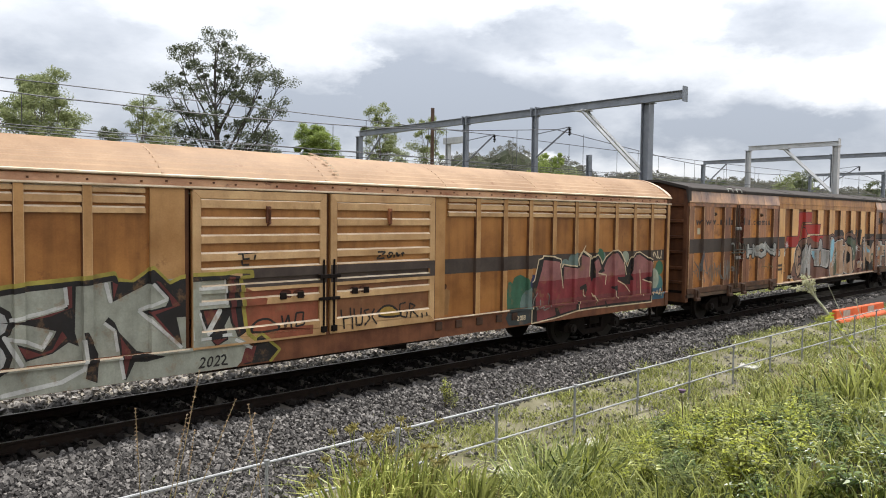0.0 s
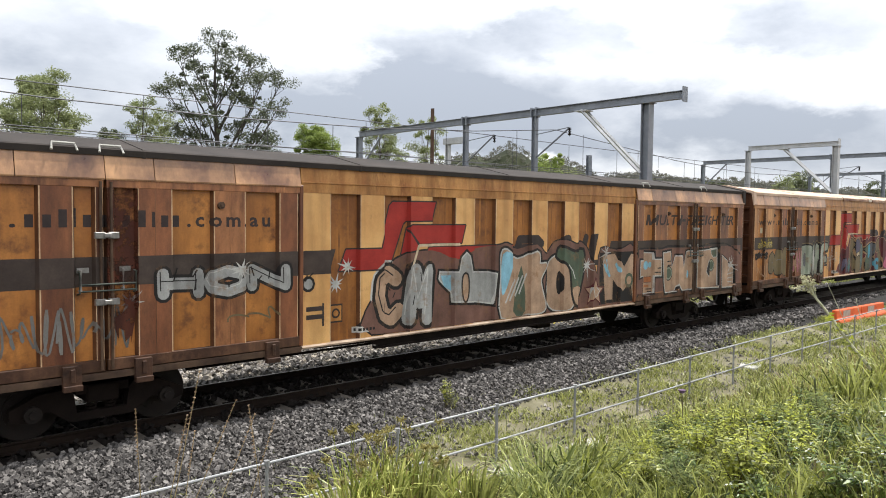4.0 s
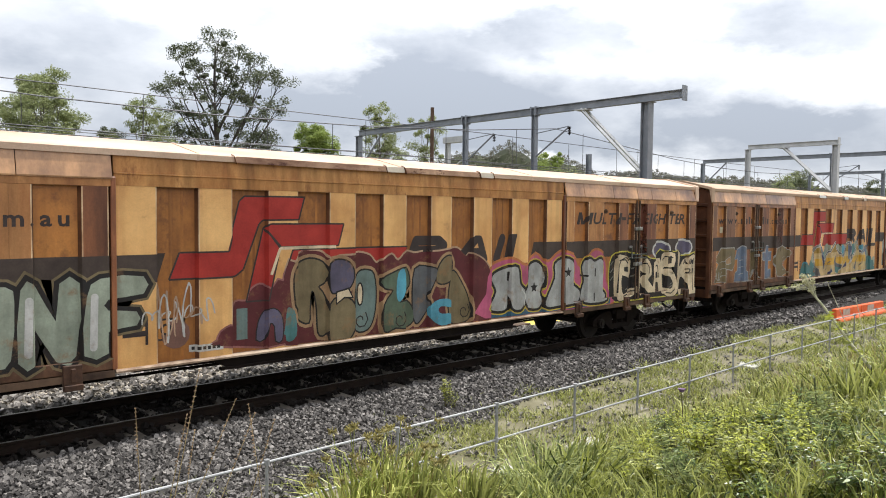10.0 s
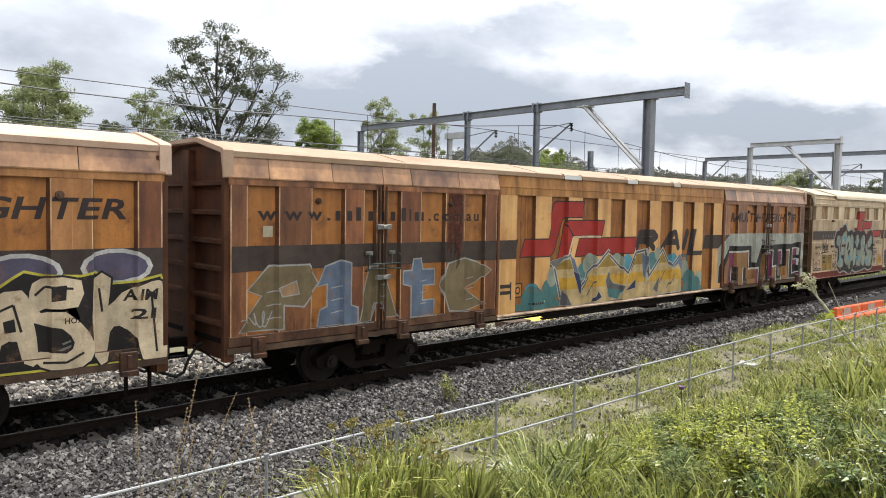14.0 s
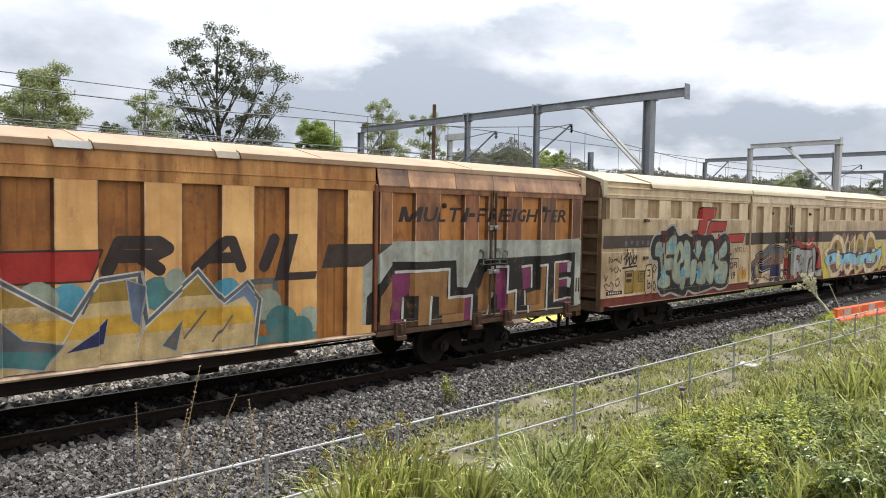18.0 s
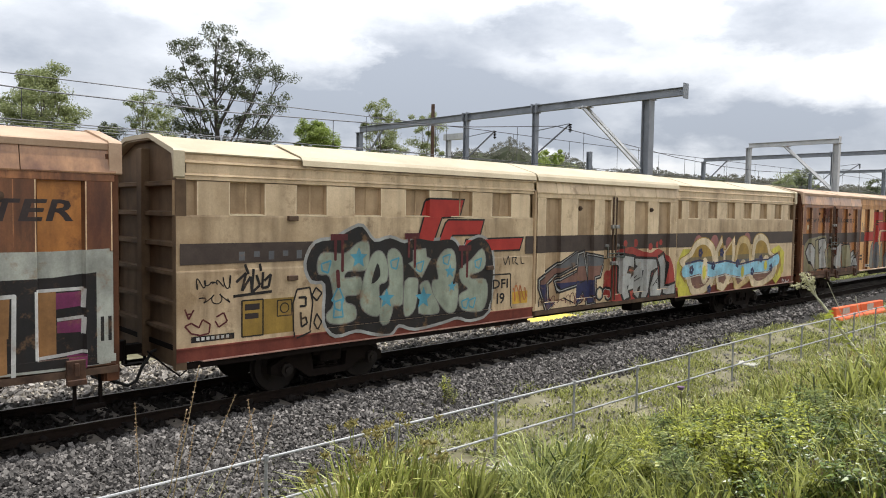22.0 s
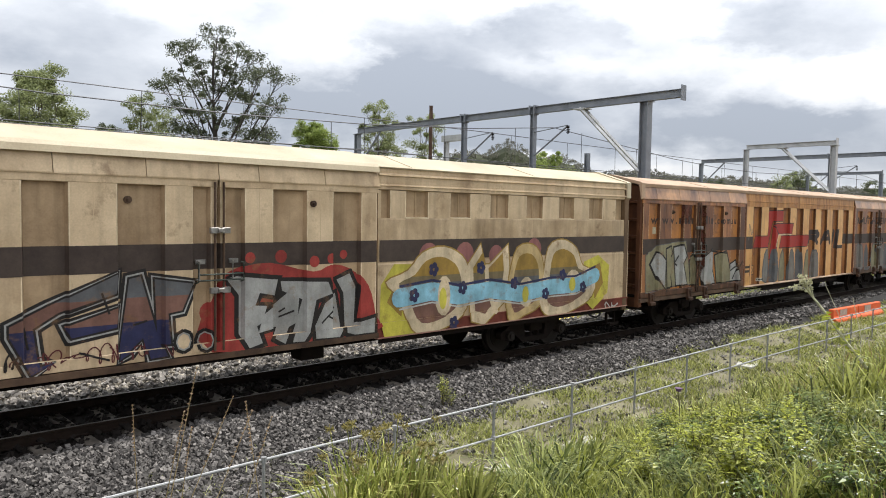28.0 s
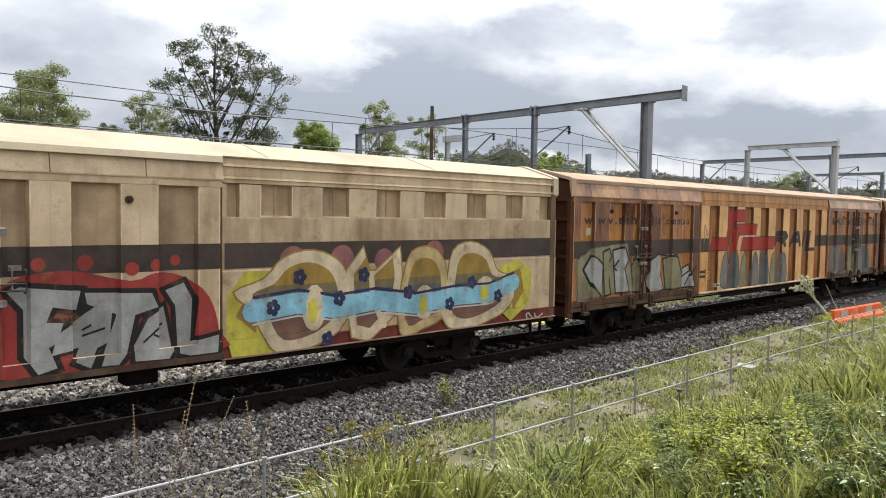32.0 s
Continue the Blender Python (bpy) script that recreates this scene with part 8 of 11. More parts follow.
p.blob([(16.72, 1.99), (17.17, 1.99), (17.14, 1.59), (16.96, 1.53), (16.92, 1.07), (16.62, 1.07), (16.65, 1.33)], [(0, S_MAGENTA, 0.003)], 0)
p.blob([(17.17, 1.99), (18.16, 2.01), (18.13, 1.46), (18.57, 1.46), (18.54, 0.97), (17.95, 0.97), (17.91, 1.5), (17.7, 1.52), (17.62, 0.97), (17.32, 0.98), (17.33, 1.56), (17.15, 1.55)], [(0, S_RUST_ORANGE, 0.003)], 0)
p.blob([(18.57, 1.46), (18.74, 1.47), (18.72, 0.98), (18.54, 0.97)], [(0, S_MAGENTA, 0.003)], 0)
p.blob([(18.96, 1.05), (19, 1.51), (19.11, 1.67), (19.24, 2), (19.47, 2.04), (19.39, 1.47), (19.28, 1.12)], [(0, S_RUST_ORANGE, 0.003)], 0)
p.blob([(19.47, 1.83), (19.79, 1.99), (19.84, 1.05), (19.63, 0.98), (19.61, 1.41), (19.45, 1.47)], [(0, S_MAGENTA, 0.003)], 0)
p.blob([(19.87, 1.43), (20.08, 1.46), (20.09, 0.98), (19.86, 0.97)], [(0, S_RUST_ORANGE, 0.003)], 0)
p.blob([(20.4, 1.96), (20.7, 1.97), (20.68, 1.51), (20.45, 1.48)], [(0, S_MAGENTA, 0.003)], 0)
p.blob([(20.57, 1.39), (21.11, 1.48), (21.11, 1.01), (20.61, 0.98)], [(0, S_RUST_ORANGE, 0.003)], 0)
p.blob([(20.98, 1.97), (21.15, 1.98), (21.13, 1.47), (20.97, 1.46)], [(0, S_RUST_ORANGE, 0.003)], 0)
p.line([(16.81, 2.03), (18.2, 2.03), (18.2, 1.45), (18.78, 1.47), (18.75, 0.97)], 0.055, S_WHITE, 0.0046)
p.line([(17, 1.52), (16.98, 0.98)], 0.055, S_WHITE, 0.0046)
p.line([(17.66, 1.5), (17.62, 0.97)], 0.055, S_WHITE, 0.0046)
p.line([(19.32, 2.02), (19.87, 2.02), (19.85, 1.46), (20.14, 1.49), (20.12, 0.97)], 0.055, S_WHITE, 0.0046)
p.line([(20.37, 1.99), (20.73, 2.01), (20.74, 1.53)], 0.055, S_WHITE, 0.0046)
p.line([(20.96, 2), (21.2, 2.01), (21.18, 0.97)], 0.055, S_WHITE, 0.0046)
p.line([(20.51, 1.43), (20.55, 0.97)], 0.055, S_WHITE, 0.0046)
p.line([(19.39, 1.47), (19.23, 1.06)], 0.055, S_WHITE, 0.0046)
p.rect(21.48, 21.71, 1.15, 2.03, S_RUST_ORANGE, 0.003)
for q in ([(21.71, 1.79), (21.71, 2.01), (22.02, 2.02), (22.02, 1.82)], [(21.72, 1.47), (21.72, 1.62), (22.03, 1.64), (22.02, 1.46)], [(21.84, 0.97), (21.84, 1.16), (22.08, 1.16), (22.07, 0.97)]):
    p.add(q, S_MAGENTA, 0.003)
for pts in ([(21.46, 1.14), (21.46, 2.05), (22.05, 2.06), (22.04, 1.80)], [(21.72, 1.65), (22.05, 1.67), (22.04, 1.44)], [(21.46, 1.15), (21.80, 1.17), (22.08, 1.20)]):
    p.line(pts, 0.045, S_WHITE, 0.0046)
p.rect(22.20, 22.45, 1.02, 2.56, S_PALE_GREY, 0.0042)
for x in (22.25, 22.35):
    p.rect(x, x + 0.045, 1.32, 1.66, S_BLACK, 0.0056)
p.done(wagon_d, "graffiti", "outlined olive letters, yellow letters with teal clouds, black and magenta piece")

# cream van
p = paint_e
p.rect(0.05, 3.0, 2.32, 2.64, M_STRIPE)
p.rect(7.85, 8.2, 2.27, 2.66, M_STRIPE)
p.rect(8.22, 14.28, 2.27, 2.66, M_STRIPE)
p.rect(14.36, 22.5, 2.26, 2.66, M_STRIPE)
for q in ([(4.55, 2.2), (4.95, 2.2), (5.33, 3.05), (5.92, 3.08), (6.04, 3.43), (5.02, 3.43), (4.95, 3.36)], [(5.2, 2.5), (5.5, 2.5), (5.62, 2.70), (6.42, 2.70), (6.53, 3.02), (5.50, 3.02), (5.42, 2.96)], [(5.9, 2.36), (7.66, 2.36), (7.78, 2.64), (6.0, 2.62)]):
    p.blob(q, [(0.015, S_BLACK, 0.0001), (-0.02, M_RED, 0.0015)], 0)
p.blob([(2.23, 2.27), (2.41, 2.6), (2.8, 2.67), (3.12, 2.82), (3.39, 2.88), (3.66, 2.61), (4.03, 2.67), (4.38, 2.57), (4.65, 2.66), (5.11, 2.6), (5.61, 2.62), (5.87, 2.42), (6.13, 2.58), (6.46, 2.65), (6.75, 2.4), (6.82, 1.85), (6.68, 1.11), (6.15, 0.97), (5.77, 1.06), (5.36, 1.0), (4.65, 0.94), (4.24, 1.05), (4.03, 0.89), (3.62, 0.96), (3.26, 1.05), (2.82, 1.0), (2.61, 1.25), (2.61, 1.9), (2.34, 1.98)], [(0.06, S_SILVER, 0.0004), (0, S_BLACK, 0.0016)])
BUBBLE = [(0.02, S_GREY, 0.003), (0.0, S_MINT, 0.004)]
p.blob([(2.46, 2.29), (2.58, 2.44), (3.01, 2.41), (3.27, 2.58), (3.51, 2.61), (3.54, 2.33), (3.46, 2.11), (3.08, 2.11), (3.01, 1.97), (3.35, 1.97), (3.34, 1.69), (3.04, 1.67), (3.04, 1.54), (3.23, 1.46), (3.25, 1.25), (3.0, 1.18), (2.71, 1.22), (2.64, 1.36), (2.79, 1.54), (2.7, 2.03), (2.48, 2.08)], BUBBLE)
p.blob([(3.36, 1.52), (3.44, 1.97), (3.62, 2.37), (3.83, 2.42), (3.97, 2.18), (3.95, 1.89), (3.78, 1.82), (3.78, 1.61), (3.8, 1.27), (3.54, 1.3)], BUBBLE)
p.blob([(3.6, 1.85), (3.73, 2.22), (3.8, 1.98)], [(0, S_BLACK, 0.006)])
p.blob([(3.97, 2.35), (4.12, 2.47), (4.31, 2.3), (4.34, 1.82), (4.33, 1.43), (4.12, 1.41), (4.09, 1.29), (3.99, 1.11), (3.82, 1.12), (3.85, 1.61), (4.03, 1.8)], BUBBLE)
p.blob([(4.6, 2.42), (4.9, 2.45), (4.93, 2.29), (5.03, 2.25), (4.81, 1.91), (4.5, 2.18), (4.6, 2.22)], BUBBLE, 0)
p.blob([(4.40, 1.84), (4.65, 1.89), (4.72, 1.79), (4.65, 1.32), (4.46, 1.18), (4.38, 1.3)], BUBBLE)
p.blob([(4.78, 1.75), (4.97, 1.82), (5.10, 1.59), (5.27, 1.3), (5.21, 1.17), (4.76, 1.22), (4.83, 1.52)], BUBBLE)
p.blob([(5.26, 1.85), (5.21, 2.17), (5.41, 2.41), (5.66, 2.38), (5.72, 2.01), (5.61, 1.69), (5.78, 1.72), (5.76, 1.25), (5.56, 1.15), (5.31, 1.34), (5.11, 1.59), (5.11, 1.82)], BUBBLE)
p.blob([(5.84, 2.0), (6.14, 2.18), (6.47, 2.41), (6.58, 2.16), (6.47, 1.97), (6.14, 1.89), (6.19, 1.79), (6.59, 1.76), (6.65, 1.41), (6.48, 1.13), (5.93, 1.19), (5.84, 1.48), (6.09, 1.6), (5.89, 1.76)], BUBBLE)
for x, z, r in ((3.31, 2.33, 0.20), (3.95, 1.55, 0.19), (4.86, 1.50, 0.22), (5.56, 1.99, 0.15), (5.62, 1.68, 0.12)):
    p.star(x, z, r, S_AQUA, 0.006)
for x, z in ((2.62, 2.25), (4.14, 2.25), (4.76, 2.17), (5.46, 2.28), (6.36, 2.17), (2.89, 1.57), (6.2, 1.36), (6.0, 1.36)):
    p.line([(x - 0.10, z), (x + 0.10, z + 0.05), (x + 0.04, z - 0.16), (x - 0.08, z - 0.12), (x - 0.10, z)], 0.032, S_AQUA, 0.007)
p.line([(2.78, 1.3), (2.8, 1.6), (2.74, 1.6), (2.88, 1.85), (3.0, 1.6), (2.94, 1.6), (2.98, 1.3), (2.78, 1.3)], 0.03, S_AQUA, 0.007)
for x, z in ((2.89, 2.70), (4.56, 2.70), (5.97, 2.44)):
    p.rect(x - 0.18, x + 0.18, z - 0.05, z + 0.06, S_MAROON, 0.0065)
    p.line([(x - 0.08, z), (x - 0.08, z - 0.38)], 0.055, S_MAROON, 0.007)
    p.line([(x + 0.07, z), (x + 0.07, z - 0.58)], 0.06, S_MAROON, 0.0072)
p.line([(2.86, 2.1), (2.88, 1.85)], 0.08, S_MAROON, 0.0074)
p.line([(1.99, 1.05), (1.97, 1.6), (2.05, 1.84), (2.3, 1.86), (2.36, 1.6), (2.3, 1.1), (2.03, 1.02)], 0.03, S_BLACK, 0.002)
p.line([(2.08, 1.7), (2.22, 1.7), (2.22, 1.55), (2.1, 1.55)], 0.04, S_BLACK, 0.003)
p.line([(2.12, 1.45), (2.14, 1.2), (2.25, 1.25), (2.22, 1.36), (2.13, 1.33)], 0.035, S_BLACK, 0.003)
p.line([(2.42, 1.85), (2.34, 1.72), (2.44, 1.62), (2.54, 1.75), (2.42, 1.85)], 0.03, S_BLACK, 0.003)
p.line([(2.44, 1.4), (2.38, 1.25), (2.46, 1.12), (2.54, 1.25), (2.44, 1.4)], 0.03, S_BLACK, 0.003)
for pts in ([(0.95, 2.02), (1.12, 2.16), (1.05, 1.88), (1.20, 2.10), (1.22, 1.90)], [(1.25, 2.22), (1.22, 1.84), (1.36, 1.95), (1.30, 2.12)], [(1.42, 2.16), (1.40, 1.90), (1.52, 1.92), (1.56, 2.12), (1.44, 2.02)], [(0.90, 1.80), (1.58, 1.84)], [(1.10, 2.30), (1.16, 2.14)], [(1.36, 2.30), (1.38, 2.18)]):
    p.line(pts, 0.045, S_BLACK, 0.003)
for k, (xa, xb, za, zb) in enumerate(((0.28, 0.62, 1.94, 2.12), (0.55, 0.88, 1.92, 2.14), (0.36, 0.84, 1.70, 1.86))):
    p.tag(xa, xb, za, zb, S_BLACK, 60 + k, 0.018)
for pts in ([(7.12, 2.22), (7.2, 2.05), (7.3, 2.24), (7.34, 2.05)], [(7.45, 2.06), (7.42, 2.2), (7.56, 2.2), (7.5, 2.1), (7.62, 2.04)], [(7.7, 2.22), (7.72, 2.06), (7.82, 2.06)]):
    p.line(pts, 0.022, S_BLACK, 0.003)
for pts in ([(0.12, 1.66), (0.18, 1.50), (0.26, 1.64)], [(0.15, 1.58), (0.22, 1.58)], [(0.12, 1.40), (0.22, 1.44), (0.34, 1.36), (0.40, 1.48), (0.52, 1.40), (0.50, 1.26), (0.36, 1.24), (0.22, 1.28), (0.12, 1.40)], [(0.62, 1.50), (0.74, 1.56), (0.80, 1.42), (0.66, 1.34), (0.60, 1.44)]):
    p.line(pts, 0.026, S_MAROON, 0.003)
for k in range(5):
    p.rect(1.0 + 0.26 * k, 1.10 + 0.26 * k, 2.36 + 0.05 * (k % 2), 2.50, S_SLATE, 0.0012)
p.rect(1.05, 2.0, 1.14, 1.72, S_OCHRE, 0.0003)
p.line([(1.05, 1.14), (1.42, 1.14), (1.42, 1.72), (1.05, 1.72), (1.05, 1.14)], 0.025, S_BLACK, 0.001)
p.rect(1.10, 1.36, 1.56, 1.66, M_LETTER, 0.001)
p.rect(1.10, 1.34, 1.42, 1.51, M_LETTER, 0.001)
p.line([(1.68, 1.42), (1.95, 1.42), (1.95, 1.68), (1.68, 1.68), (1.68, 1.42)], 0.02, S_BLACK, 0.001)
p.disc(1.815, 1.55, 0.09, S_BLACK, 0.001)
p.disc(1.815, 1.55, 0.07, S_OCHRE, 0.002)
p.rect(0.22, 0.92, 1.135, 1.23, S_BLACK, 0.0006)
for k in range(7):
    p.rect(0.30 + 0.08 * k, 0.35 + 0.08 * k, 1.16, 1.21, S_WHITE, 0.0014)
p.word("DFI", 6.82, 1.55, 7.3, 1.75, S_BLACK, 0.0, 0.02, 0.001)
p.word("19", 6.95, 1.22, 7.2, 1.45, S_BLACK, 0.0, 0.02, 0.001)
p.line([(6.78, 1.1), (6.78, 1.85), (7.38, 1.85), (7.4, 1.1)], 0.03, S_BLACK, 0.001)
p.rect(7.45, 7.95, 1.18, 1.45, S_GOLD, 0.0006)
p.tag(7.45, 7.95, 1.2, 1.6, S_ORANGE, 75, 0.03)
for i, q in enumerate(([(8.37, 1.63), (8.83, 1.85), (9.74, 2.26), (9.7, 1.98), (8.97, 1.76), (8.66, 1.57), (8.72, 1.07), (8.9, 1.11), (8.62, 0.97), (8.37, 1.49)], [(9.74, 1.03), (9.9, 2.17), (10.06, 2.2), (10.34, 1.19), (10.42, 1.01), (10.17, 1.0), (10.09, 1.3), (9.89, 1.12)], [(10.26, 2.15), (10.81, 2.06), (10.64, 1.67), (10.43, 1.64), (10.47, 1.18), (10.3, 1.19)], [(9.04, 1.57), (9.74, 1.78), (9.7, 1.5), (9.11, 1.41)])):
    p.blob(q, [(0.10, S_BLACK, 0.0004), (0.055, S_SILVER, 0.002), (0.03, S_BLACK, 0.003)], 0, [(0.9, 1.55, S_NAVY), (1.55, 1.9, S_MAUVE), (1.9, 2.4, S_SLATE)], 0.0045)
for pts in ([(9.05, 1.75), (9.5, 1.9)], [(9.5, 2.0), (9.6, 1.7)], [(9.95, 1.5), (10.15, 1.55)], [(8.6, 1.3), (8.55, 1.6)], [(9.2, 1.2), (9.6, 1.05)]):
    p.line(pts, 0.03, S_BLACK, 0.0065)
for x, z in ((10.66, 1.2), (11.02, 1.17)):
    p.line([(x + 0.15 * math.cos(0.785 * k), z + 0.17 * math.sin(0.785 * k)) for k in range(9)], 0.05, S_BLACK, 0.0045)
    p.line([(x + 0.11 * math.cos(0.785 * k), z + 0.13 * math.sin(0.785 * k)) for k in range(9)], 0.022, S_SILVER, 0.0062)
for k in range(5):
    p.tag(8.4 + 0.4 * k, 8.9 + 0.4 * k, 1.0, 1.3, S_MAROON, 180 + k, 0.018)
p.tag(8.3, 8.6, 1.05, 1.3, S_BLACK, 77, 0.025)
p.blob([(11.14, 1.86), (11.45, 2.22), (12.1, 2.33), (12.93, 2.15), (13.29, 2.25), (13.73, 2.17), (14.1, 1.85), (14.26, 1.33), (14.2, 0.98), (11.11, 0.98)], [(0, S_RED, 0.0004)])
for x, z, r in ((11.75, 2.42, 0.09), (12.35, 2.42, 0.11), (12.95, 2.32, 0.10), (13.3, 2.36, 0.09), (13.6, 2.42, 0.08), (11.1, 1.6, 0.16)):
    p.disc(x, z, r, S_RED, 0.0008)
CHROME = [(0.075, S_BLACK, 0.002), (0.0, S_SILVER, 0.0042)]
for i, q in enumerate(([(11.4, 2.07), (11.55, 2.13), (12.29, 2.04), (12.23, 1.78), (11.92, 1.85), (11.84, 1.65), (12.05, 1.63), (11.97, 1.37), (11.87, 1.31), (11.97, 1.03), (11.74, 0.97), (11.59, 1.21), (11.59, 1.83)],
          [(12.34, 2.01), (13.23, 1.96), (13.32, 1.75), (12.99, 1.66), (12.87, 1.11), (12.76, 0.97), (12.53, 0.98), (12.76, 1.68), (12.37, 1.85)],
          [(12.53, 1.85), (12.70, 1.74), (12.66, 1.3), (12.50, 1.23), (12.39, 0.97), (12.2, 1.08), (12.26, 1.26), (11.90, 1.2), (11.98, 1.48)],
          [(13.17, 1.59), (13.42, 1.75), (13.55, 1.09), (13.48, 0.97), (12.99, 0.99), (12.97, 1.22)],
          [(13.45, 1.98), (13.73, 2.08), (13.86, 1.83), (13.83, 1.18), (14.26, 1.25), (14.24, 0.98), (13.8, 0.98), (13.64, 1.03), (13.60, 1.74)])):
    p.blob(q, [(a, m, up + 0.0003 * i) for a, m, up in CHROME], 0)
for pts in ([(12.3, 1.5), (12.42, 1.56)], [(13.25, 1.35), (13.35, 1.3)], [(12.6, 1.5), (12.3, 1.42)], [(13.4, 1.5), (13.1, 1.25)]):
    p.line(pts, 0.03, S_BLACK, 0.0085)
# cream-edged letters with a blue wave
p.blob([(14.4, 1.83), (14.71, 2.21), (15.23, 2.19), (15.05, 1.57), (15.21, 0.86), (14.48, 0.84), (14.38, 1.2)], [(0, S_LIME, 0.0002)], 0)
p.blob([(14.55, 1.5), (14.8, 1.95), (15.0, 1.9), (14.9, 1.2)], [(0, S_OCHRE, 0.0008)], 0)
p.blob([(20.63, 2.05), (21.21, 2.2), (21.7, 1.93), (21.65, 1.24), (21.0, 0.86), (20.6, 1.15)], [(0, S_LIME, 0.0002)], 0)
p.blob([(20.9, 1.9), (21.3, 2.0), (21.45, 1.5), (21.1, 1.1)], [(0, S_OCHRE, 0.0008)], 0)
for x, z, r in ((15.58, 2.34, 0.26), (16.57, 2.35, 0.25), (17.5, 2.3, 0.22), (18.75, 2.4, 0.25)):
    p.disc(x, z, r, S_ROSE, 0.0003)
COLOURS = [(0.8, 1.46, S_MAUVE), (1.46, 1.80, S_SLATE), (1.80, 1.95, S_OLIVE), (1.95, 2.7, S_OCHRE)]
for i, (q, m) in enumerate((([(14.52, 1.88), (15.04, 2.07), (15.42, 2.41), (15.98, 2.51), (16.49, 2.31), (16.71, 1.96), (16.76, 1.51), (16.51, 1.11), (15.92, 0.87), (15.28, 0.84), (14.98, 1.25), (14.83, 1.58)], S_CREAMY),
               ([(16.66, 2.14), (17.02, 2.54), (17.16, 2.11), (17.3, 2.11), (17.87, 2.52), (17.93, 2.01), (17.8, 1.29), (17.14, 0.84), (16.77, 0.95), (16.70, 1.51)], S_CREAMY),
               ([(17.94, 1.86), (18.18, 2.44), (18.7, 2.5), (19.03, 2.19), (19.1, 1.65), (18.95, 1.12), (18.42, 0.94), (17.96, 0.83), (17.85, 1.28)], S_SKIN),
               ([(19.08, 1.65), (19.25, 2.42), (19.76, 2.6), (20.31, 2.39), (20.57, 1.97), (21.09, 1.78), (20.98, 1.2), (19.99, 0.87), (19.29, 0.85), (18.98, 1.12)], S_CREAMY))):
    up = 0.0004 * i
    p.blob(q, [(0.03, S_OCHRE, 0.0008 + up), (0.0, S_CREAMY if m is S_CREAMY else S_STRAW, 0.002 + up)], 3 if i != 1 else 0)
    cx, cz = sum(a for a, b in q) / len(q), sum(b for a, b in q) / len(q)
    p.blob([(cx + (a - cx) * 0.74, cz + (b - cz) * 0.76) for a, b in q], [], 3 if i != 1 else 0, COLOURS, 0.0036 + up)
for x, z, rx, rz in ((15.99, 1.53, 0.24, 0.40), (18.5, 1.45, 0.26, 0.34), (20.2, 1.58, 0.30, 0.30)):
    p.disc(x, z, rx, S_CREAMY, 0.0066, rz)
    p.disc(x - 0.03, z - 0.05, rx * 0.42, S_LIME, 0.0095, rz * 0.55)
p.line([(17.2, 2.05), (17.25, 1.6), (17.5, 1.1)], 0.12, S_CREAMY, 0.0064)
wave = [(14.83, 1.56), (15.67, 1.64), (16.41, 1.50), (17.31, 1.57), (18.3, 1.42), (19.39, 1.51), (20.3, 1.50), (21.1, 1.70)]
p.line(wave, 0.36, S_SKY, 0.0078)
p.line([(x, z + 0.22) for x, z in wave], 0.05, S_NAVY, 0.0085)
p.line([(x, z - 0.22) for x, z in wave], 0.03, S_WHITE, 0.0085)
p.disc(15.99, 1.53, 0.17, S_CREAMY, 0.0087, 0.36)
p.disc(15.97, 1.48, 0.09, S_LIME, 0.0093, 0.2)
for x, z in ((15.7, 2.07), (15.2, 1.59), (16.5, 1.66), (17.03, 2.05), (18.09, 1.67), (19.17, 1.37), (19.79, 1.77), (20.59, 1.44), (16.25, 0.97)):
    for k in range(5):
        p.disc(x + 0.075 * math.cos(1.26 * k), z + 0.085 * math.sin(1.26 * k), 0.062, S_NAVY, 0.0096 + 0.0001 * k, n=8)
p.tag(21.45, 22.1, 0.83, 1.0, S_WHITE, 79, 0.03)
p.done(wagon_e, "graffiti", "mint bubble letters, silver letters on red, cream letters with a blue wave")

# last vans, faded pieces
p = paint_f
p.blob([(0.25, 2.12), (0.66, 2.22), (0.93, 2.38), (2.36, 2.47), (2.69, 1.23), (1.17, 1.18), (0.3, 1.1)], [(0.02, S_SLATE, 0.0002), (0, S_PALEOLIVE, 0.0012)], 0)
p.blob([(0.6, 1.86), (0.89, 2.17), (1.08, 2.1), (1.28, 1.95), (1.27, 1.21), (0.97, 1.43)], [(0.05, S_BLACK, 0.0022), (0.0, S_SILVER, 0.0034)], 0)
p.blob([(1.31, 2.26), (1.65, 2.36), (1.76, 2.15), (1.57, 1.94), (1.76, 1.21), (1.41, 1.2)], [(0.05, S_BLACK, 0.0022), (0.0, S_PALEOLIVE, 0.0034)], 0)
p.blob([(1.85, 2.29), (2.26, 2.35), (2.43, 2.05), (2.24, 1.84), (2.48, 1.24), (2.01, 1.22)], [(0.05, S_BLACK, 0.0022), (0.0, S_SILVER, 0.0034)], 0)
p.blob([(2.6, 1.9), (2.91, 2.04), (3.1, 1.2), (2.69, 1.21)], [(0.05, S_BLACK, 0.0022), (0.0, S_PALEOLIVE, 0.0034)], 0)
p.blob([(3.25, 1.88), (3.75, 2.14), (4.09, 2.22), (4, 1.85), (4.33, 1.17), (3.52, 1.16)], [(0.05, S_BLACK, 0.0022), (0.0, S_SILVER, 0.0034)], 0)
p.blob([(4.28, 2), (4.88, 2.11), (5.1, 1.65), (5.26, 1.19), (4.45, 1.17)], [(0.05, S_BLACK, 0.0022), (0.0, S_PALEOLIVE, 0.0034)], 0)
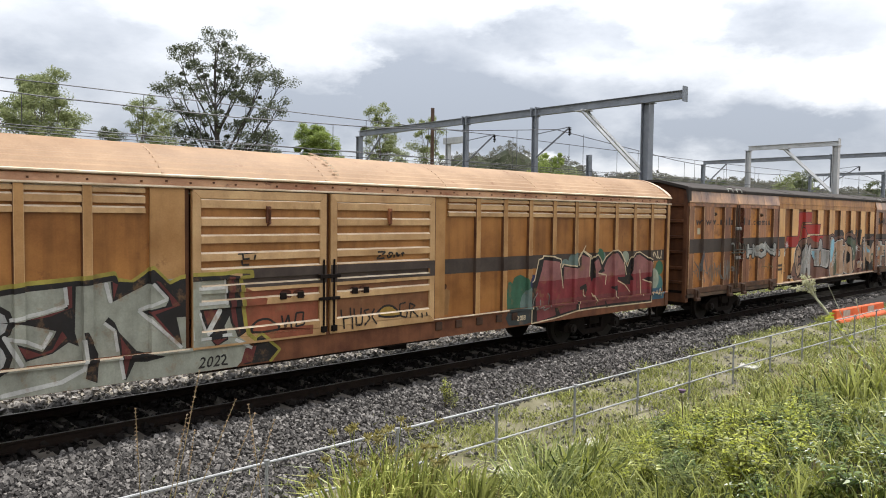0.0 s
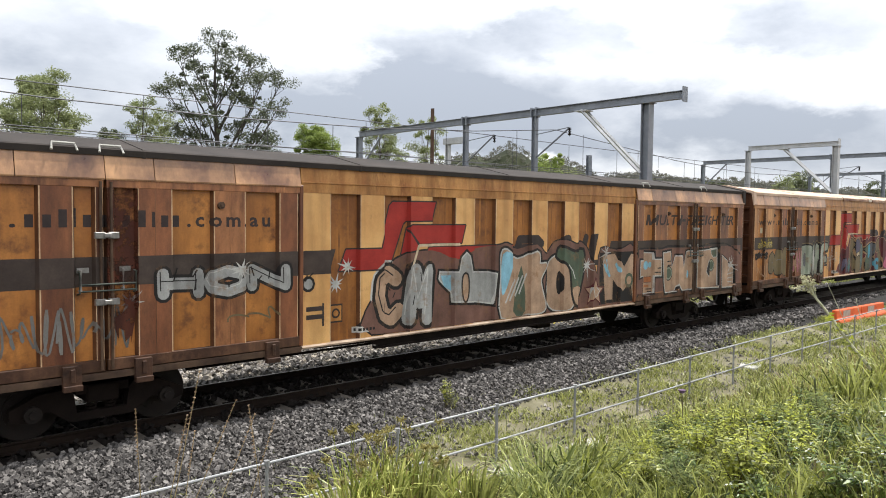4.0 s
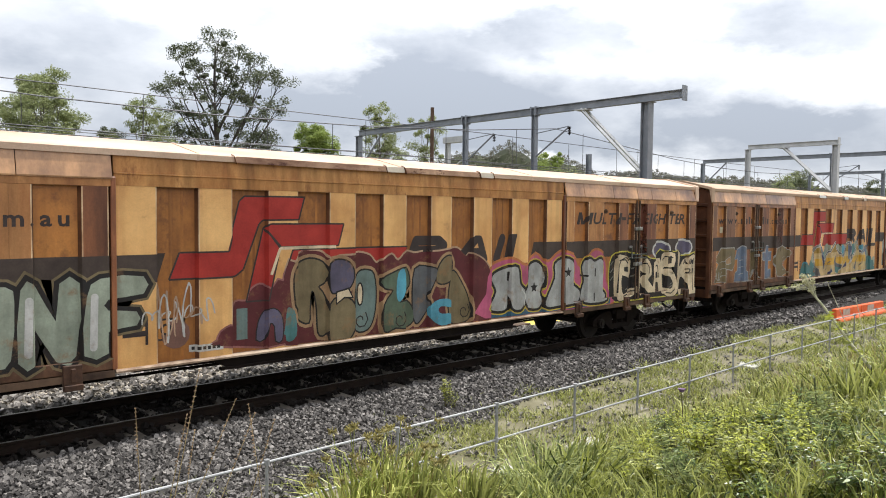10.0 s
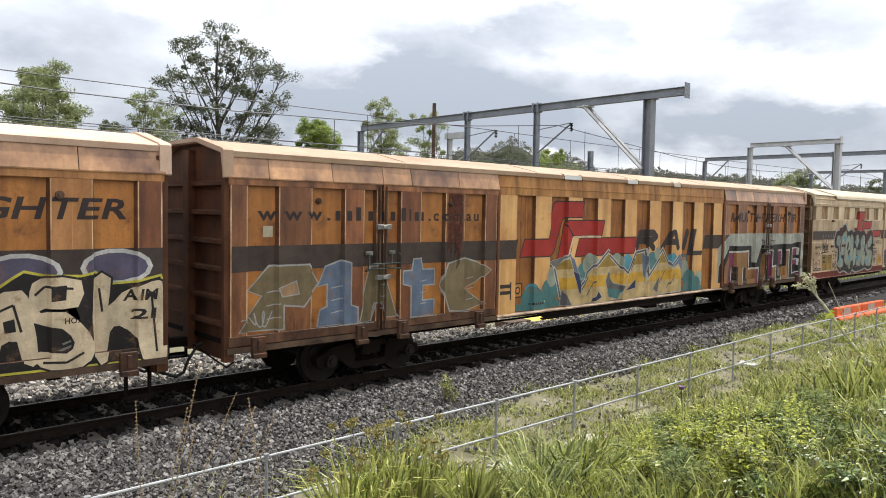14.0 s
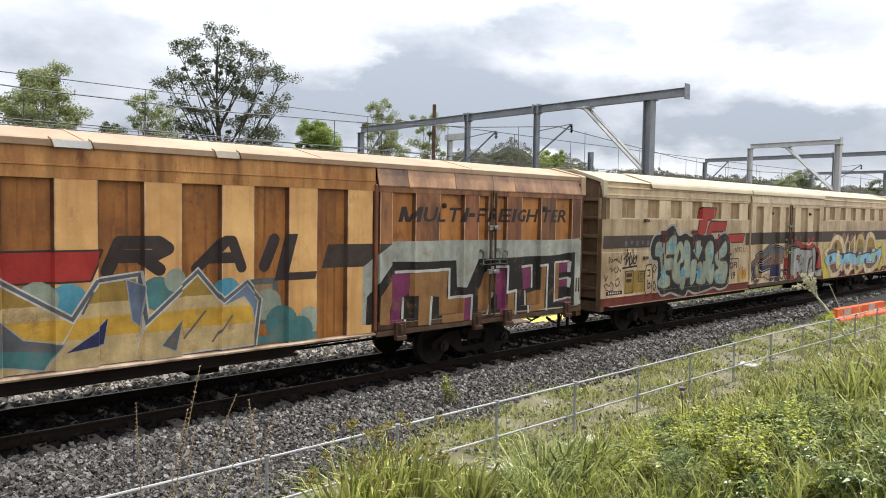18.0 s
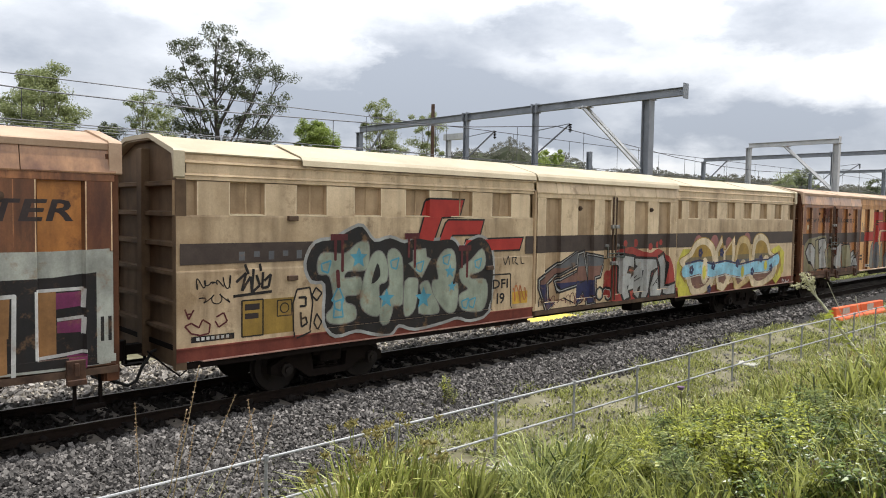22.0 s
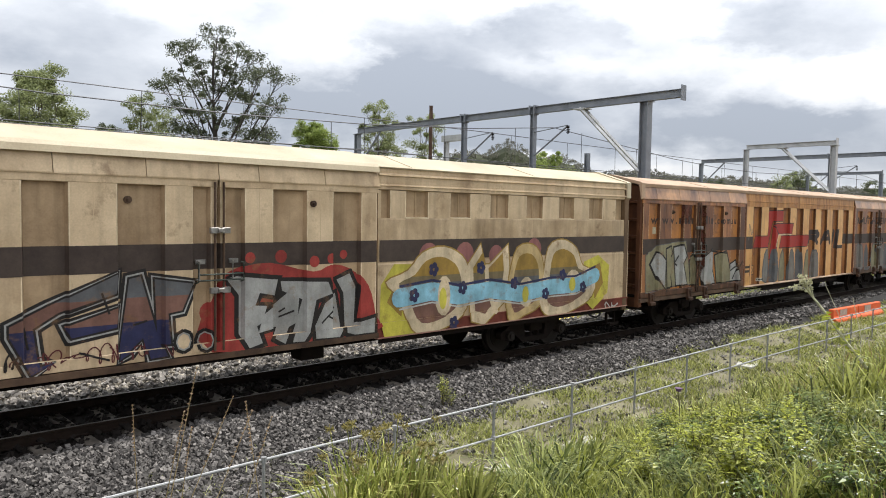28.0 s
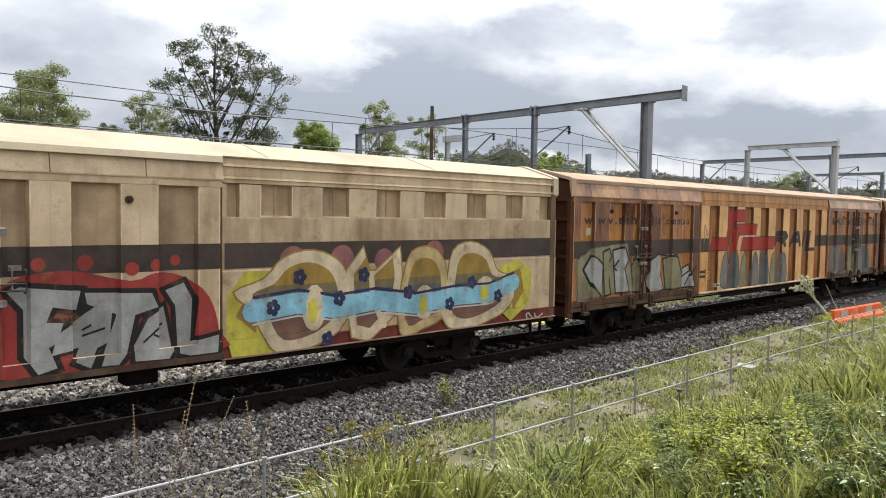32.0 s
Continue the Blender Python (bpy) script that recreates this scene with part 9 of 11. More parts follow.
p.blob([(5.17, 1.64), (5.67, 1.79), (5.91, 1.18), (5.32, 1.18)], [(0.05, S_BLACK, 0.0022), (0.0, S_SILVER, 0.0034)], 0)
p.line([(0.6, 1.86), (0.97, 1.43), (1.37, 1.09)], 0.05, S_BLACK, 0.005)
p.line([(0.89, 2.17), (0.6, 1.86)], 0.05, S_BLACK, 0.005)
p.line([(3.2, 1.88), (3.89, 2.16), (4.95, 2.06)], 0.05, S_BLACK, 0.005)
p.line([(2.12, 2.06), (1.88, 1.86), (2.03, 1.78)], 0.05, S_BLACK, 0.005)
p.line([(5.3, 1.48), (5.88, 1.68)], 0.05, S_BLACK, 0.005)
p.line([(5.48, 1.22), (6, 1.78)], 0.05, S_BLACK, 0.005)
p.blob([(7.67, 1.08), (7.7, 1.71), (7.86, 2.06), (8.13, 1.96), (8.2, 1.09)], [(0.05, S_SLATE, 0.0006), (0.0, S_GREY, 0.0018)], 2)
p.blob([(8.36, 1.04), (8.38, 1.69), (8.51, 2.04), (8.75, 1.95), (8.83, 1.06)], [(0.05, S_SLATE, 0.0006), (0.0, S_SLATE, 0.0018)], 2)
p.blob([(8.99, 1.01), (9.01, 1.67), (9.18, 2.03), (9.48, 1.93), (9.56, 1.01)], [(0.05, S_SLATE, 0.0006), (0.0, S_PALEOLIVE, 0.0018)], 2)
p.blob([(9.81, 0.97), (9.84, 1.64), (9.93, 2.01), (10.15, 1.91), (10.24, 0.98)], [(0.05, S_SLATE, 0.0006), (0.0, S_GREY, 0.0018)], 2)
p.blob([(10.41, 0.97), (10.44, 1.61), (10.62, 1.99), (10.94, 1.88), (11.03, 0.97)], [(0.05, S_SLATE, 0.0006), (0.0, S_SLATE, 0.0018)], 2)
p.blob([(11.22, 0.97), (11.24, 1.58), (11.39, 1.97), (11.68, 1.86), (11.77, 0.97)], [(0.05, S_SLATE, 0.0006), (0.0, S_PALEOLIVE, 0.0018)], 2)
p.blob([(11.96, 0.97), (11.99, 1.56), (12.14, 1.95), (12.44, 1.84), (12.54, 0.97)], [(0.05, S_SLATE, 0.0006), (0.0, S_GREY, 0.0018)], 2)
p.blob([(16.85, 1.11), (16.83, 1.83), (17.03, 2.13), (17.37, 1.92), (17.47, 1.13)], [(0.05, S_SLATE, 0.0006), (0.0, S_GREY, 0.0018)], 2)
p.blob([(17.72, 1.07), (17.7, 1.8), (17.91, 2.12), (18.26, 1.9), (18.36, 1.09)], [(0.05, S_SLATE, 0.0006), (0.0, S_SLATE, 0.0018)], 2)
p.blob([(18.63, 1.03), (18.6, 1.78), (18.82, 2.1), (19.18, 1.88), (19.29, 1.05)], [(0.05, S_SLATE, 0.0006), (0.0, S_PALEOLIVE, 0.0018)], 2)
p.blob([(19.57, 0.99), (19.54, 1.76), (19.77, 2.08), (20.15, 1.86), (20.27, 1.01)], [(0.05, S_SLATE, 0.0006), (0.0, S_GREY, 0.0018)], 2)
p.blob([(20.42, 0.97), (20.38, 1.73), (20.62, 2.07), (21.01, 1.84), (21.14, 0.97)], [(0.05, S_SLATE, 0.0006), (0.0, S_SLATE, 0.0018)], 2)
p.tag(6.5, 7.0, 2.2, 3.3, S_GREY, 82, 0.03)
p.done(wagon_f, "graffiti", "faded slate and mint sprayed letters, and painted lettering")
paint_g.done(wagon_g, "painted_lettering", "dark painted lettering, stripe and red device")

# ---- ground ----


def ground_z(x, y):
    """Height of the bare ground: ballast bed, flat strip by the fence, then the bank up to the camera."""
    if y > 2.2:
        return -0.42 + 0.25 * min(1, max(0, (y - 5.0) / 1.5)) if y < 60 else -0.17
    if y > -1.75:
        return -0.20
    if y > -2.9:
        return -0.20 + (y + 1.75) / 1.15 * 0.26
    if y > -4.9:
        return -0.46 + (y + 2.9) / 2.0 * 0.16
    u = (-4.9 - y)
    h = -0.62 + (0.12 * u if u < 0.8 else 0.10 + 0.36 * (u - 0.8))
    return min(h, 1.55)


def build_ground():
    xs = [-900, -300, -120, -60, -30, -16] + [-10 + k * 0.8 for k in range(86)] + [62, 70, 80, 100, 130, 180, 260, 400, 700, 1400]
    ys = [-900, -300, -100, -50, -25, -16] + [-13 + k * 0.35 for k in range(24)] + [-4.7, -4.3, -3.9, -3.4, -2.9, -2.5, -2.1, -1.75, -1.2, -0.7, 0.7, 1.2, 2.2, 3, 5, 5.7, 6.5, 10, 14, 20, 30, 45, 60, 90, 150, 300, 700, 1400]
    v, f, idx = [], [], []
    for y in ys:
        for x in xs:
            z = ground_z(x, y)
            if y < -3 and y > -16:
                z += 0.06 * noise.noise((x * 0.6, y * 0.6, 0.0))
            v.append((x, y, z))
    n = len(xs)
    for j in range(len(ys) - 1):
        for i in range(n - 1):
            f.append((j * n + i, j * n + i + 1, (j + 1) * n + i + 1, (j + 1) * n + i))
            c = (ys[j] + ys[j + 1]) / 2
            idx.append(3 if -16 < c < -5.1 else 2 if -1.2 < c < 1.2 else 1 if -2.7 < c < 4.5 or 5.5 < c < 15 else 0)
    me = raw_mesh("ground", v, f, [M_SOIL, M_BALLAST, M_OILY_SHADED, M_BANK], idx)
    me.polygons.foreach_set("use_smooth", [True] * len(f))
    tagged(new("ground", me), "grassy ground with a grey ballast bed under the tracks", "ground", kind="structure")


build_ground()


def rail_shape(s, a, b):
    s.prism([(-0.07, 0.0), (-0.07, 0.012), (-0.012, 0.03), (-0.010, 0.11), (-0.035, 0.125), (-0.036, 0.155), (0.036, 0.155), (0.035, 0.125), (0.010, 0.11), (0.012, 0.03), (0.07, 0.012), (0.07, 0.0)], "x", a, b)


def sleeper_shape(s):
    s.prism([(-0.13, -0.20), (-0.11, 0.0), (0.11, 0.0), (0.13, -0.20)], "y", -1.28, 1.28)


def clip_shape(s):
    for q in (-1, 1):
        for k in (-1, 1):
            s.tube([(-0.05, q * 0.7525 + k * 0.08, 0.0), (-0.05, q * 0.7525 + k * 0.10, 0.05), (0.05, q * 0.7525 + k * 0.12, 0.05), (0.05, q * 0.7525 + k * 0.07, 0.02)], 0.012, 5)


def track(y, top, near):
    t = thing("railway_track", "standard railway track with rusty rails on concrete sleepers", "railway track", "railway tracks", "structure", pose(0, y, top))
    for q in (-1, 1):
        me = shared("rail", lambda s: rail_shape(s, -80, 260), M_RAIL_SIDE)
        r = part("rail", me, [], t, "rust-brown rail darkened for shade, with a polished top", pose(0, q * 0.7525, -0.158))
        part("rail_head", shared("rail_head", lambda s: s.box(-80, 260, -0.026, 0.026, 0.1545, 0.158), M_RAIL_TOP), [], r)
    rnd = random.Random(3)
    me = shared("sleeper", sleeper_shape, M_SLEEPER, bevel=0.012)
    if near:
        for k in range(110):
            sl = part("sleeper", me, [], t, at=pose(-6.03 + 0.622 * k, rnd.uniform(-0.02, 0.02), -0.165, 0, 0, rnd.uniform(-1, 1)))
            if k < 60:
                part("rail_clip", shared("rail_clip", clip_shape, M_RAIL_SIDE), [], sl)
    else:
        s = Shape()
        for k in range(130):
            x = -10 + 0.67 * k
            s.box(x - 0.12, x + 0.12, -1.25, 1.25, -0.36, -0.165)
        tagged(part("sleeper_row", s, M_SLEEPER, t), kind="stuff")


track(0.0, 0.0, True)
track(8.0, 0.12, False)
track(12.2, 0.12, False)


# ---- overhead line gantries ----
def i_beam(s, y0, y1, z, x, h=0.30, w=0.24):
    s.box(x - w / 2, x + w / 2, y0, y1, z - 0.02, z)
    s.box(x - w / 2, x + w / 2, y0, y1, z - h, z - h + 0.02)
    s.box(x - 0.015, x + 0.015, y0, y1, z - h + 0.02, z - 0.02)


def i_column(s, x, y, z0, z1, w=0.34):
    s.box(x - w / 2, x + w / 2, y - w / 2, y - w / 2 + 0.025, z0, z1)
    s.box(x - w / 2, x + w / 2, y + w / 2 - 0.025, y + w / 2, z0, z1)
    s.box(x - 0.015, x + 0.015, y - w / 2 + 0.025, y + w / 2 - 0.025, z0, z1)


def insulator(s, p, n=5):
    for k in range(n):
        s.disc((p[0], p[1], p[2] - 0.07 * k), "z", 0.075, 0.03, 10)
    s.tube([p, (p[0], p[1], p[2] - 0.07 * n)], 0.025, 6)


def cantilever(g, x, y, z, reach):
    """A bracket arm that carries the wires: strut, tie and insulator."""
    s = Shape()
    s.tube([(x, y, z - 1.45), (x, y - reach, z - 0.25)], 0.04, 7)
    s.tube([(x, y, z - 0.40), (x, y - reach, z - 0.22)], 0.022, 6)
    arm = part("bracket_arm", s, M_GANTRY, g)
    s = Shape()
    insulator(s, (x, y - reach - 0.02, z - 0.26))
    part("insulator", s, M_GRIME, arm)


def gantry(x, y_tip, y_col, y_left, top, drops, steel, label, brace=True, left_brace=True, col_w=0.36, h=0.32):
    g = thing("overhead_gantry", label, "gantry", "gantries over the line")
    s = Shape()
    i_beam(s, y_tip, y_left, top, x, h)
    beam = part("beam", s, steel, g)
    s = Shape()
    s.box(x - 0.18, x + 0.18, y_tip - 0.03, y_tip, top - h - 0.12, top + 0.14)
    part("end_plate", s, steel, beam)
    for y, w in ((y_col, col_w), (y_left, col_w * 0.8)):
        s = Shape()
        i_column(s, x, y, -0.6, top - h, w)
        s.box(x - w * 0.7, x + w * 0.7, y - w * 0.7, y + w * 0.7, top - h - 0.03, top - h)
        part("column", s, steel, g, "tall steel column")
    if brace:
        s = Shape()
        for q in (-0.19, 0.19):
            s.tube([(x + q, y_col + 0.15, top - 3.1), (x + q, y_col + 3.1, top - h)], 0.068, 4)
        s.box(x - 0.26, x + 0.26, y_col + 2.8, y_col + 3.4, top - h - 0.05, top - h - 0.005)
        for k in range(3):
            u = (k + 0.5) / 3
            s.box(x - 0.19, x + 0.19, y_col + 0.15 + 2.95 * u - 0.03, y_col + 0.15 + 2.95 * u + 0.03, top - 3.1 + (3.1 - h) * u - 0.02, top - 3.1 + (3.1 - h) * u + 0.02)
        part("brace", s, M_GANTRY_LIGHT, g, "pale lattice brace")
    if left_brace:
        s = Shape()
        s.tube([(x, y_left - 0.1, top - 2.3), (x, y_left - 2.2, top - h)], 0.06, 6)
        part("brace", s, steel, g)
    for y in drops:
        s = Shape()
        i_column(s, x, y, top - 3.4, top - h, 0.22)
        for q in (-0.14, 0.14):
            s.box(x - 0.17, x + 0.17, y + q - 0.03, y + q + 0.03, top - h - 0.05, top + 0.06)
        part("drop_post", s, steel, g, "hanging steel post clamped to the beam")
        cantilever(g, x, y - 0.1, top - 0.75, 1.85)
    return g


gantry(25.7, 2.31, 3.9, 23.2, 8.05, [9.7, 14.2], M_GANTRY, "long grey steel gantry with a braced column")
gantry(47.5, 4.2, 4.35, 9.75, 7.93, [], M_GANTRY_LIGHT, "short pale galvanised steel portal beside the tracks", left_brace=False, col_w=0.34, h=0.28)
gantry(62.0, 3.0, 9.5, 20.5, 8.3, [9.6], M_GANTRY, "distant grey steel gantry over several tracks", brace=False)
gantry(92.0, 14.5, 14.6, 22.5, 8.6, [], M_GANTRY, "far small grey steel portal", brace=False)

# overhead wires
for y, ztop, zlow, dip in ((12.2, 7.04, 5.50, 0.06), (7.95, 7.0, 5.25, 1.05), (20.5, 6.6, 5.6, 0.2)):
    w = thing("overhead_wire", "pair of dark overhead wires with droppers", "overhead wire", "overhead wires")
    for z, sag in ((ztop, dip), (zlow, 0.02)):
        s = Shape()
        pts = []
        for k in range(61):
            x = -60 + k * 5.0
            span = ((x - 25.7) % 36) / 36
            pts.append((x, y, z - sag * 4 * span * (1 - span)))
        s.tube(pts, 0.017 if z == ztop else 0.014, 5)
        part("wire", s, M_WIRE, w)
    for k in range(22):
        x = -18 + k * 4.5
        part("dropper", shared("dropper", lambda s: s.box(-0.008, 0.008, -0.008, 0.008, 0, 1.0), M_WIRE), [], w, at=Matrix.LocRotScale((x, y, zlow), None, (1, 1, ztop - zlow - dip * 4 * (((x - 25.7) % 36) / 36) * (1 - ((x - 25.7) % 36) / 36))))

# ---- fence ----
fence = thing("handrail_fence", "galvanised two-rail pipe fence along the ballast", "fence")
for k in range(24):
    x = 2.21 + 1.963 * k
    s = shared("fence_post", lambda s: (s.tube([(0, 0, -0.95), (0, 0, 0.0)], 0.021, 8), s.disc((0, 0, 0.0), "z", 0.036, 0.07, 8), s.disc((0, 0, -0.54), "z", 0.034, 0.07, 8)), M_GALV)
    part("post", s, [], fence, at=pose(x, -4.5, 0.275 + 0.004 * max(0, k - 4)))
for z in (0.275, -0.265):
    s = Shape()
    s.tube([(-6, -4.5, z), (10, -4.5, z), (18, -4.5, z + 0.05), (24, -4.5, z + 0.03), (46, -4.5, z + 0.03)], 0.018, 8)
    part("rail", s, M_GALV, fence, "round galvanised rail")

# ---- ballast stones ----
def stones(name, n, area, size, seed, keep=None, label="", mat=None, power=1.35):
    """Angular stones strewn over an area (x0, x1, y0, y1), turned every way, as one mesh."""
    r = np.random.default_rng(seed)
    x = area[0] + (area[1] - area[0]) * r.random(n) ** power
    y = area[2] + (area[3] - area[2]) * r.random(n)
    if keep is not None:
        ok = np.array([keep(a, b) for a, b in zip(x, y)])
        x, y = x[ok], y[ok]
        n = len(x)
    z = np.array([ground_z(a, b) for a, b in zip(x, y)])
    base = np.array([(-1, -1, -1), (1, -1, -1), (1, 1, -1), (-1, 1, -1), (-1, -1, 1), (1, -1, 1), (1, 1, 1), (-1, 1, 1)], float) * 0.5
    p = base[None] * (1 + 0.8 * (r.random((n, 8, 3)) - 0.5)) * (size * (0.55 + 0.9 * r.random((n, 1, 1)))) * (0.65 + 0.75 * r.random((n, 1, 3)))
    q = r.normal(size=(n, 4))
    q /= np.linalg.norm(q, axis=1)[:, None]
    w, i, j, k = (q[:, c] for c in range(4))
    turn = np.stack([1 - 2 * (j * j + k * k), 2 * (i * j - k * w), 2 * (i * k + j * w), 2 * (i * j + k * w), 1 - 2 * (i * i + k * k), 2 * (j * k - i * w),
                     2 * (i * k - j * w), 2 * (j * k + i * w), 1 - 2 * (i * i + j * j)], -1).reshape(n, 3, 3)
    p = np.einsum("nab,ncb->nca", turn, p)
    p += np.stack([x, y, z + size * (-0.5 + 2.1 * r.random(n) ** 1.4)], -1)[:, None, :]
    quads = np.array([(3, 2, 1, 0), (4, 5, 6, 7), (0, 1, 5, 4), (1, 2, 6, 5), (2, 3, 7, 6), (3, 0, 4, 7)])
    f = (quads[None] + 8 * np.arange(n)[:, None, None]).reshape(-1, 4)
    return tagged(new(name, raw_mesh(name, p.reshape(-1, 3).tolist(), f.tolist(), [mat or M_STONE])), label, "ballast", kind="stuff")


def on_ballast(x, y):
    """Where stones lie open: thinning out into the grass on the flat strip."""
    edge = -3.0 - 0.5 * noise.noise((x * 0.5, 3.1, 0)) + (0.055 * max(0, x - 8) if x > 8 else -1.0 * min(1, (8 - x) / 4))
    if y > -1.34 and abs((x + 6.03 + 0.311) % 0.622 - 0.311) < 0.15:
        return False   # the sleeper ends lie bare
    return y > edge + 0.5 * (random.random() - 0.5)


stones("ballast_stones", 112000, (-1, 24, -4.8, -1.20), 0.037, 5, on_ballast, "loose dark grey crushed stone beside the rails")
stones("ballast_stones", 26000, (18, 60, -3.6, -1.15), 0.055, 6, on_ballast, "loose dark grey crushed stone farther along the rails")
stones("ballast_stones", 1800, (4, 26, -4.9, -3.0), 0.034, 9, None, "small grey stones strewn along the fence", M_STONE_PALE)
stones("ballast_stones", 30000, (-2, 26, 1.3, 4.6), 0.042, 8, None, "pale crushed stone beyond the rails", M_STONE_FAR)
stones("ballast_stones", 5200, (1, 30, -1.1, 1.2), 0.055, 7, None, "oily crushed stone between the rails, darkened for the train's shade", M_OILY_SHADED)
stones("ballast_stones", 22000, (1, 40, 1.2, 4.2), 0.058, 8, lambda x, y: y < 2.1 or x < 14.5, "pale crushed stone beyond the track", M_STONE_PALE)


# ---- grass and weeds ----
def blades(name, x, y, height, width, lean, mat, label, category, seed, base_drop=0.03, z=None, curl=1.0, turn=None):
    """Grass blades as bent tapering strips, one mesh; x, y, height, width, lean and turn (the way they bend) are arrays."""
    r = np.random.default_rng(seed)
    n = len(x)
    if z is None:
        z = np.array([ground_z(a, b) for a, b in zip(x, y)]) - base_drop
    a, t = r.random(n) * math.tau, r.random(n) * math.tau
    if turn is not None:
        a = turn
    dx, dy = np.cos(a) * lean, np.sin(a) * lean
    wx, wy = np.cos(t) * width / 2, np.sin(t) * width / 2
    levels = [(0.0, 1.0, 0.0), (0.45, 0.85, 0.16), (0.8, 0.5, 0.55), (1.0 - 0.12 * curl, 0.0, 1.0)]
    pts = []
    for up, w, out in levels:
        cx, cy, cz = x + dx * height * out, y + dy * height * out, z + height * (up - 0.25 * curl * lean * out)
        if w:
            pts += [np.stack([cx - wx * w, cy - wy * w, cz], -1), np.stack([cx + wx * w, cy + wy * w, cz], -1)]
        else:
            pts.append(np.stack([cx, cy, cz], -1))
    v = np.stack(pts, 1).reshape(-1, 3)
    k = 7 * np.arange(n)
    q1 = np.stack([k, k + 1, k + 3, k + 2], -1).tolist()
    q2 = np.stack([k + 2, k + 3, k + 5, k + 4], -1).tolist()
    t3 = np.stack([k + 4, k + 5, k + 6], -1).tolist()
    return tagged(new(name, raw_mesh(name, v.tolist(), q1 + q2 + t3, [mat])), label, category, kind="stuff")


def scatter(n, x0, x1, y0, y1, seed, scale=0.5, cut_at=-1.0, power=1.0):
    r = np.random.default_rng(seed)
    x, y = x0 + (x1 - x0) * r.random(n) ** power, y0 + (y1 - y0) * r.random(n)
    d = np.array([noise.noise((a * scale, b * scale, seed * 1.7)) for a, b in zip(x, y)])
    ok = d > cut_at + (r.random(n) - 0.5) * 0.25
    return x[ok], y[ok], d[ok], r


def sheaves(n, per, area, keep, height, width, lean, mat, label, seed, radius=0.10, power=1.0):
    """Grass in tufts: blades that rise from a common foot and arch outwards."""
    x, y, d, r = scatter(n, *area, seed, 0.8, -0.25, power)
    ok = keep(x, y)
    x, y, d = x[ok], y[ok], d[ok]
    tall = height(x, y) * (0.75 + 0.4 * r.random(len(x)) + 0.25 * d)
    cx, cy, tall = np.repeat(x, per), np.repeat(y, per), np.repeat(tall, per)
    a, q = r.random(len(cx)) * math.tau, r.random(len(cx)) ** 0.7
    bx, by = cx + np.cos(a) * q * radius, cy + np.sin(a) * q * radius
    blades("grass", bx, by, tall * (0.55 + 0.5 * r.random(len(cx))), width * (0.6 + 0.8 * r.random(len(cx))) * (1 + 0.035 * np.maximum(bx - 8, 0)), lean[0] + (lean[1] - lean[0]) * q * (0.4 + 0.8 * r.random(len(cx))), mat, label, "grass", seed + 1, turn=a + r.normal(0, 0.5, len(cx)))


def meadow(x, y):
    """The far part of the bank, under tall grass."""
    return (x > 9.2 - 0.5 * (y + 6)) & (y < -5.0 - 0.02 * x)


def foot(x, y):
    """The foot of the bank, where growth is low before the fence."""
    return (x > 6.5) & (y > -7.0)


def top_of_bank(x, y):
    return (y < -8.6) & (x > 4.9) & (x < 13)


# tall grass over the far part of the bank
def meadow_height(x, y):
    return np.clip(0.46 + 0.12 * (-5.2 - y), 0.42, 0.95) * np.where(x > 15, 1.08, 1.0)


sheaves(1500, 10, (8.5, 34, -10.8, -5.2), meadow, meadow_height, 0.031, (0.1, 0.75), L_GRASS_PALE, "tall sunlit yellow-green grass in tufts on the bank", 11, 0.10, 1.25)
sheaves(1300, 10, (8.5, 34, -10.8, -5.2), meadow, lambda x, y: meadow_height(x, y) * 0.86, 0.031, (0.15, 0.85), L_GRASS, "tall green grass in tufts on the bank", 13, 0.12, 1.25)
sheaves(420, 12, (9.0, 30, -10.0, -5.2), meadow, lambda x, y: meadow_height(x, y) * 1.05, 0.008, (0.1, 0.6), L_STRAW, "dry straw-coloured stems among the grass", 15, 0.08, 1.2)
# low growth at the foot of the bank and among the weeds
sheaves(700, 12, (6.2, 20, -7.2, -4.95), foot, lambda x, y: np.clip(0.16 + 0.16 * (-5.0 - y), 0.14, 0.42), 0.008, (0.3, 1.1), L_GRASS_PALE, "low yellow-green grass at the foot of the bank", 17, 0.10, 1.3)
sheaves(520, 12, (4.9, 14, -10.9, -6.4), lambda x, y: x > 5.2, lambda x, y: 0.46 + 0.0 * x, 0.016, (0.2, 1.0), L_GRASS, "green grass among the weeds on the bank", 19, 0.12, 1.1)
sheaves(620, 9, (4.9, 14, -10.9, -6.2), lambda x, y: x > 5.4, lambda x, y: 0.54 + 0.0 * x, 0.018, (0.2, 1.0), L_GRASS_PALE, "pale grass among the weeds on the bank", 21, 0.12, 1.1)
sheaves(320, 12, (5.0, 12, -11.3, -8.4), top_of_bank, lambda x, y: 0.22 + 0.0 * x, 0.008, (0.3, 1.2), L_STRAW, "dry grass at the top of the bank", 23, 0.12)
# low growth coloured dark to deepen the shade between tufts
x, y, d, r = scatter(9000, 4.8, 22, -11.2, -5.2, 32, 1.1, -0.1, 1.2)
blades("grass", x, y, 0.10 + 0.16 * r.random(len(x)), 0.010 + 0.012 * r.random(len(x)), 0.6 + 0.9 * r.random(len(x)), L_WEED_DARK, "low undergrowth on the bank, dark to deepen shade between tufts", "grass", 34)
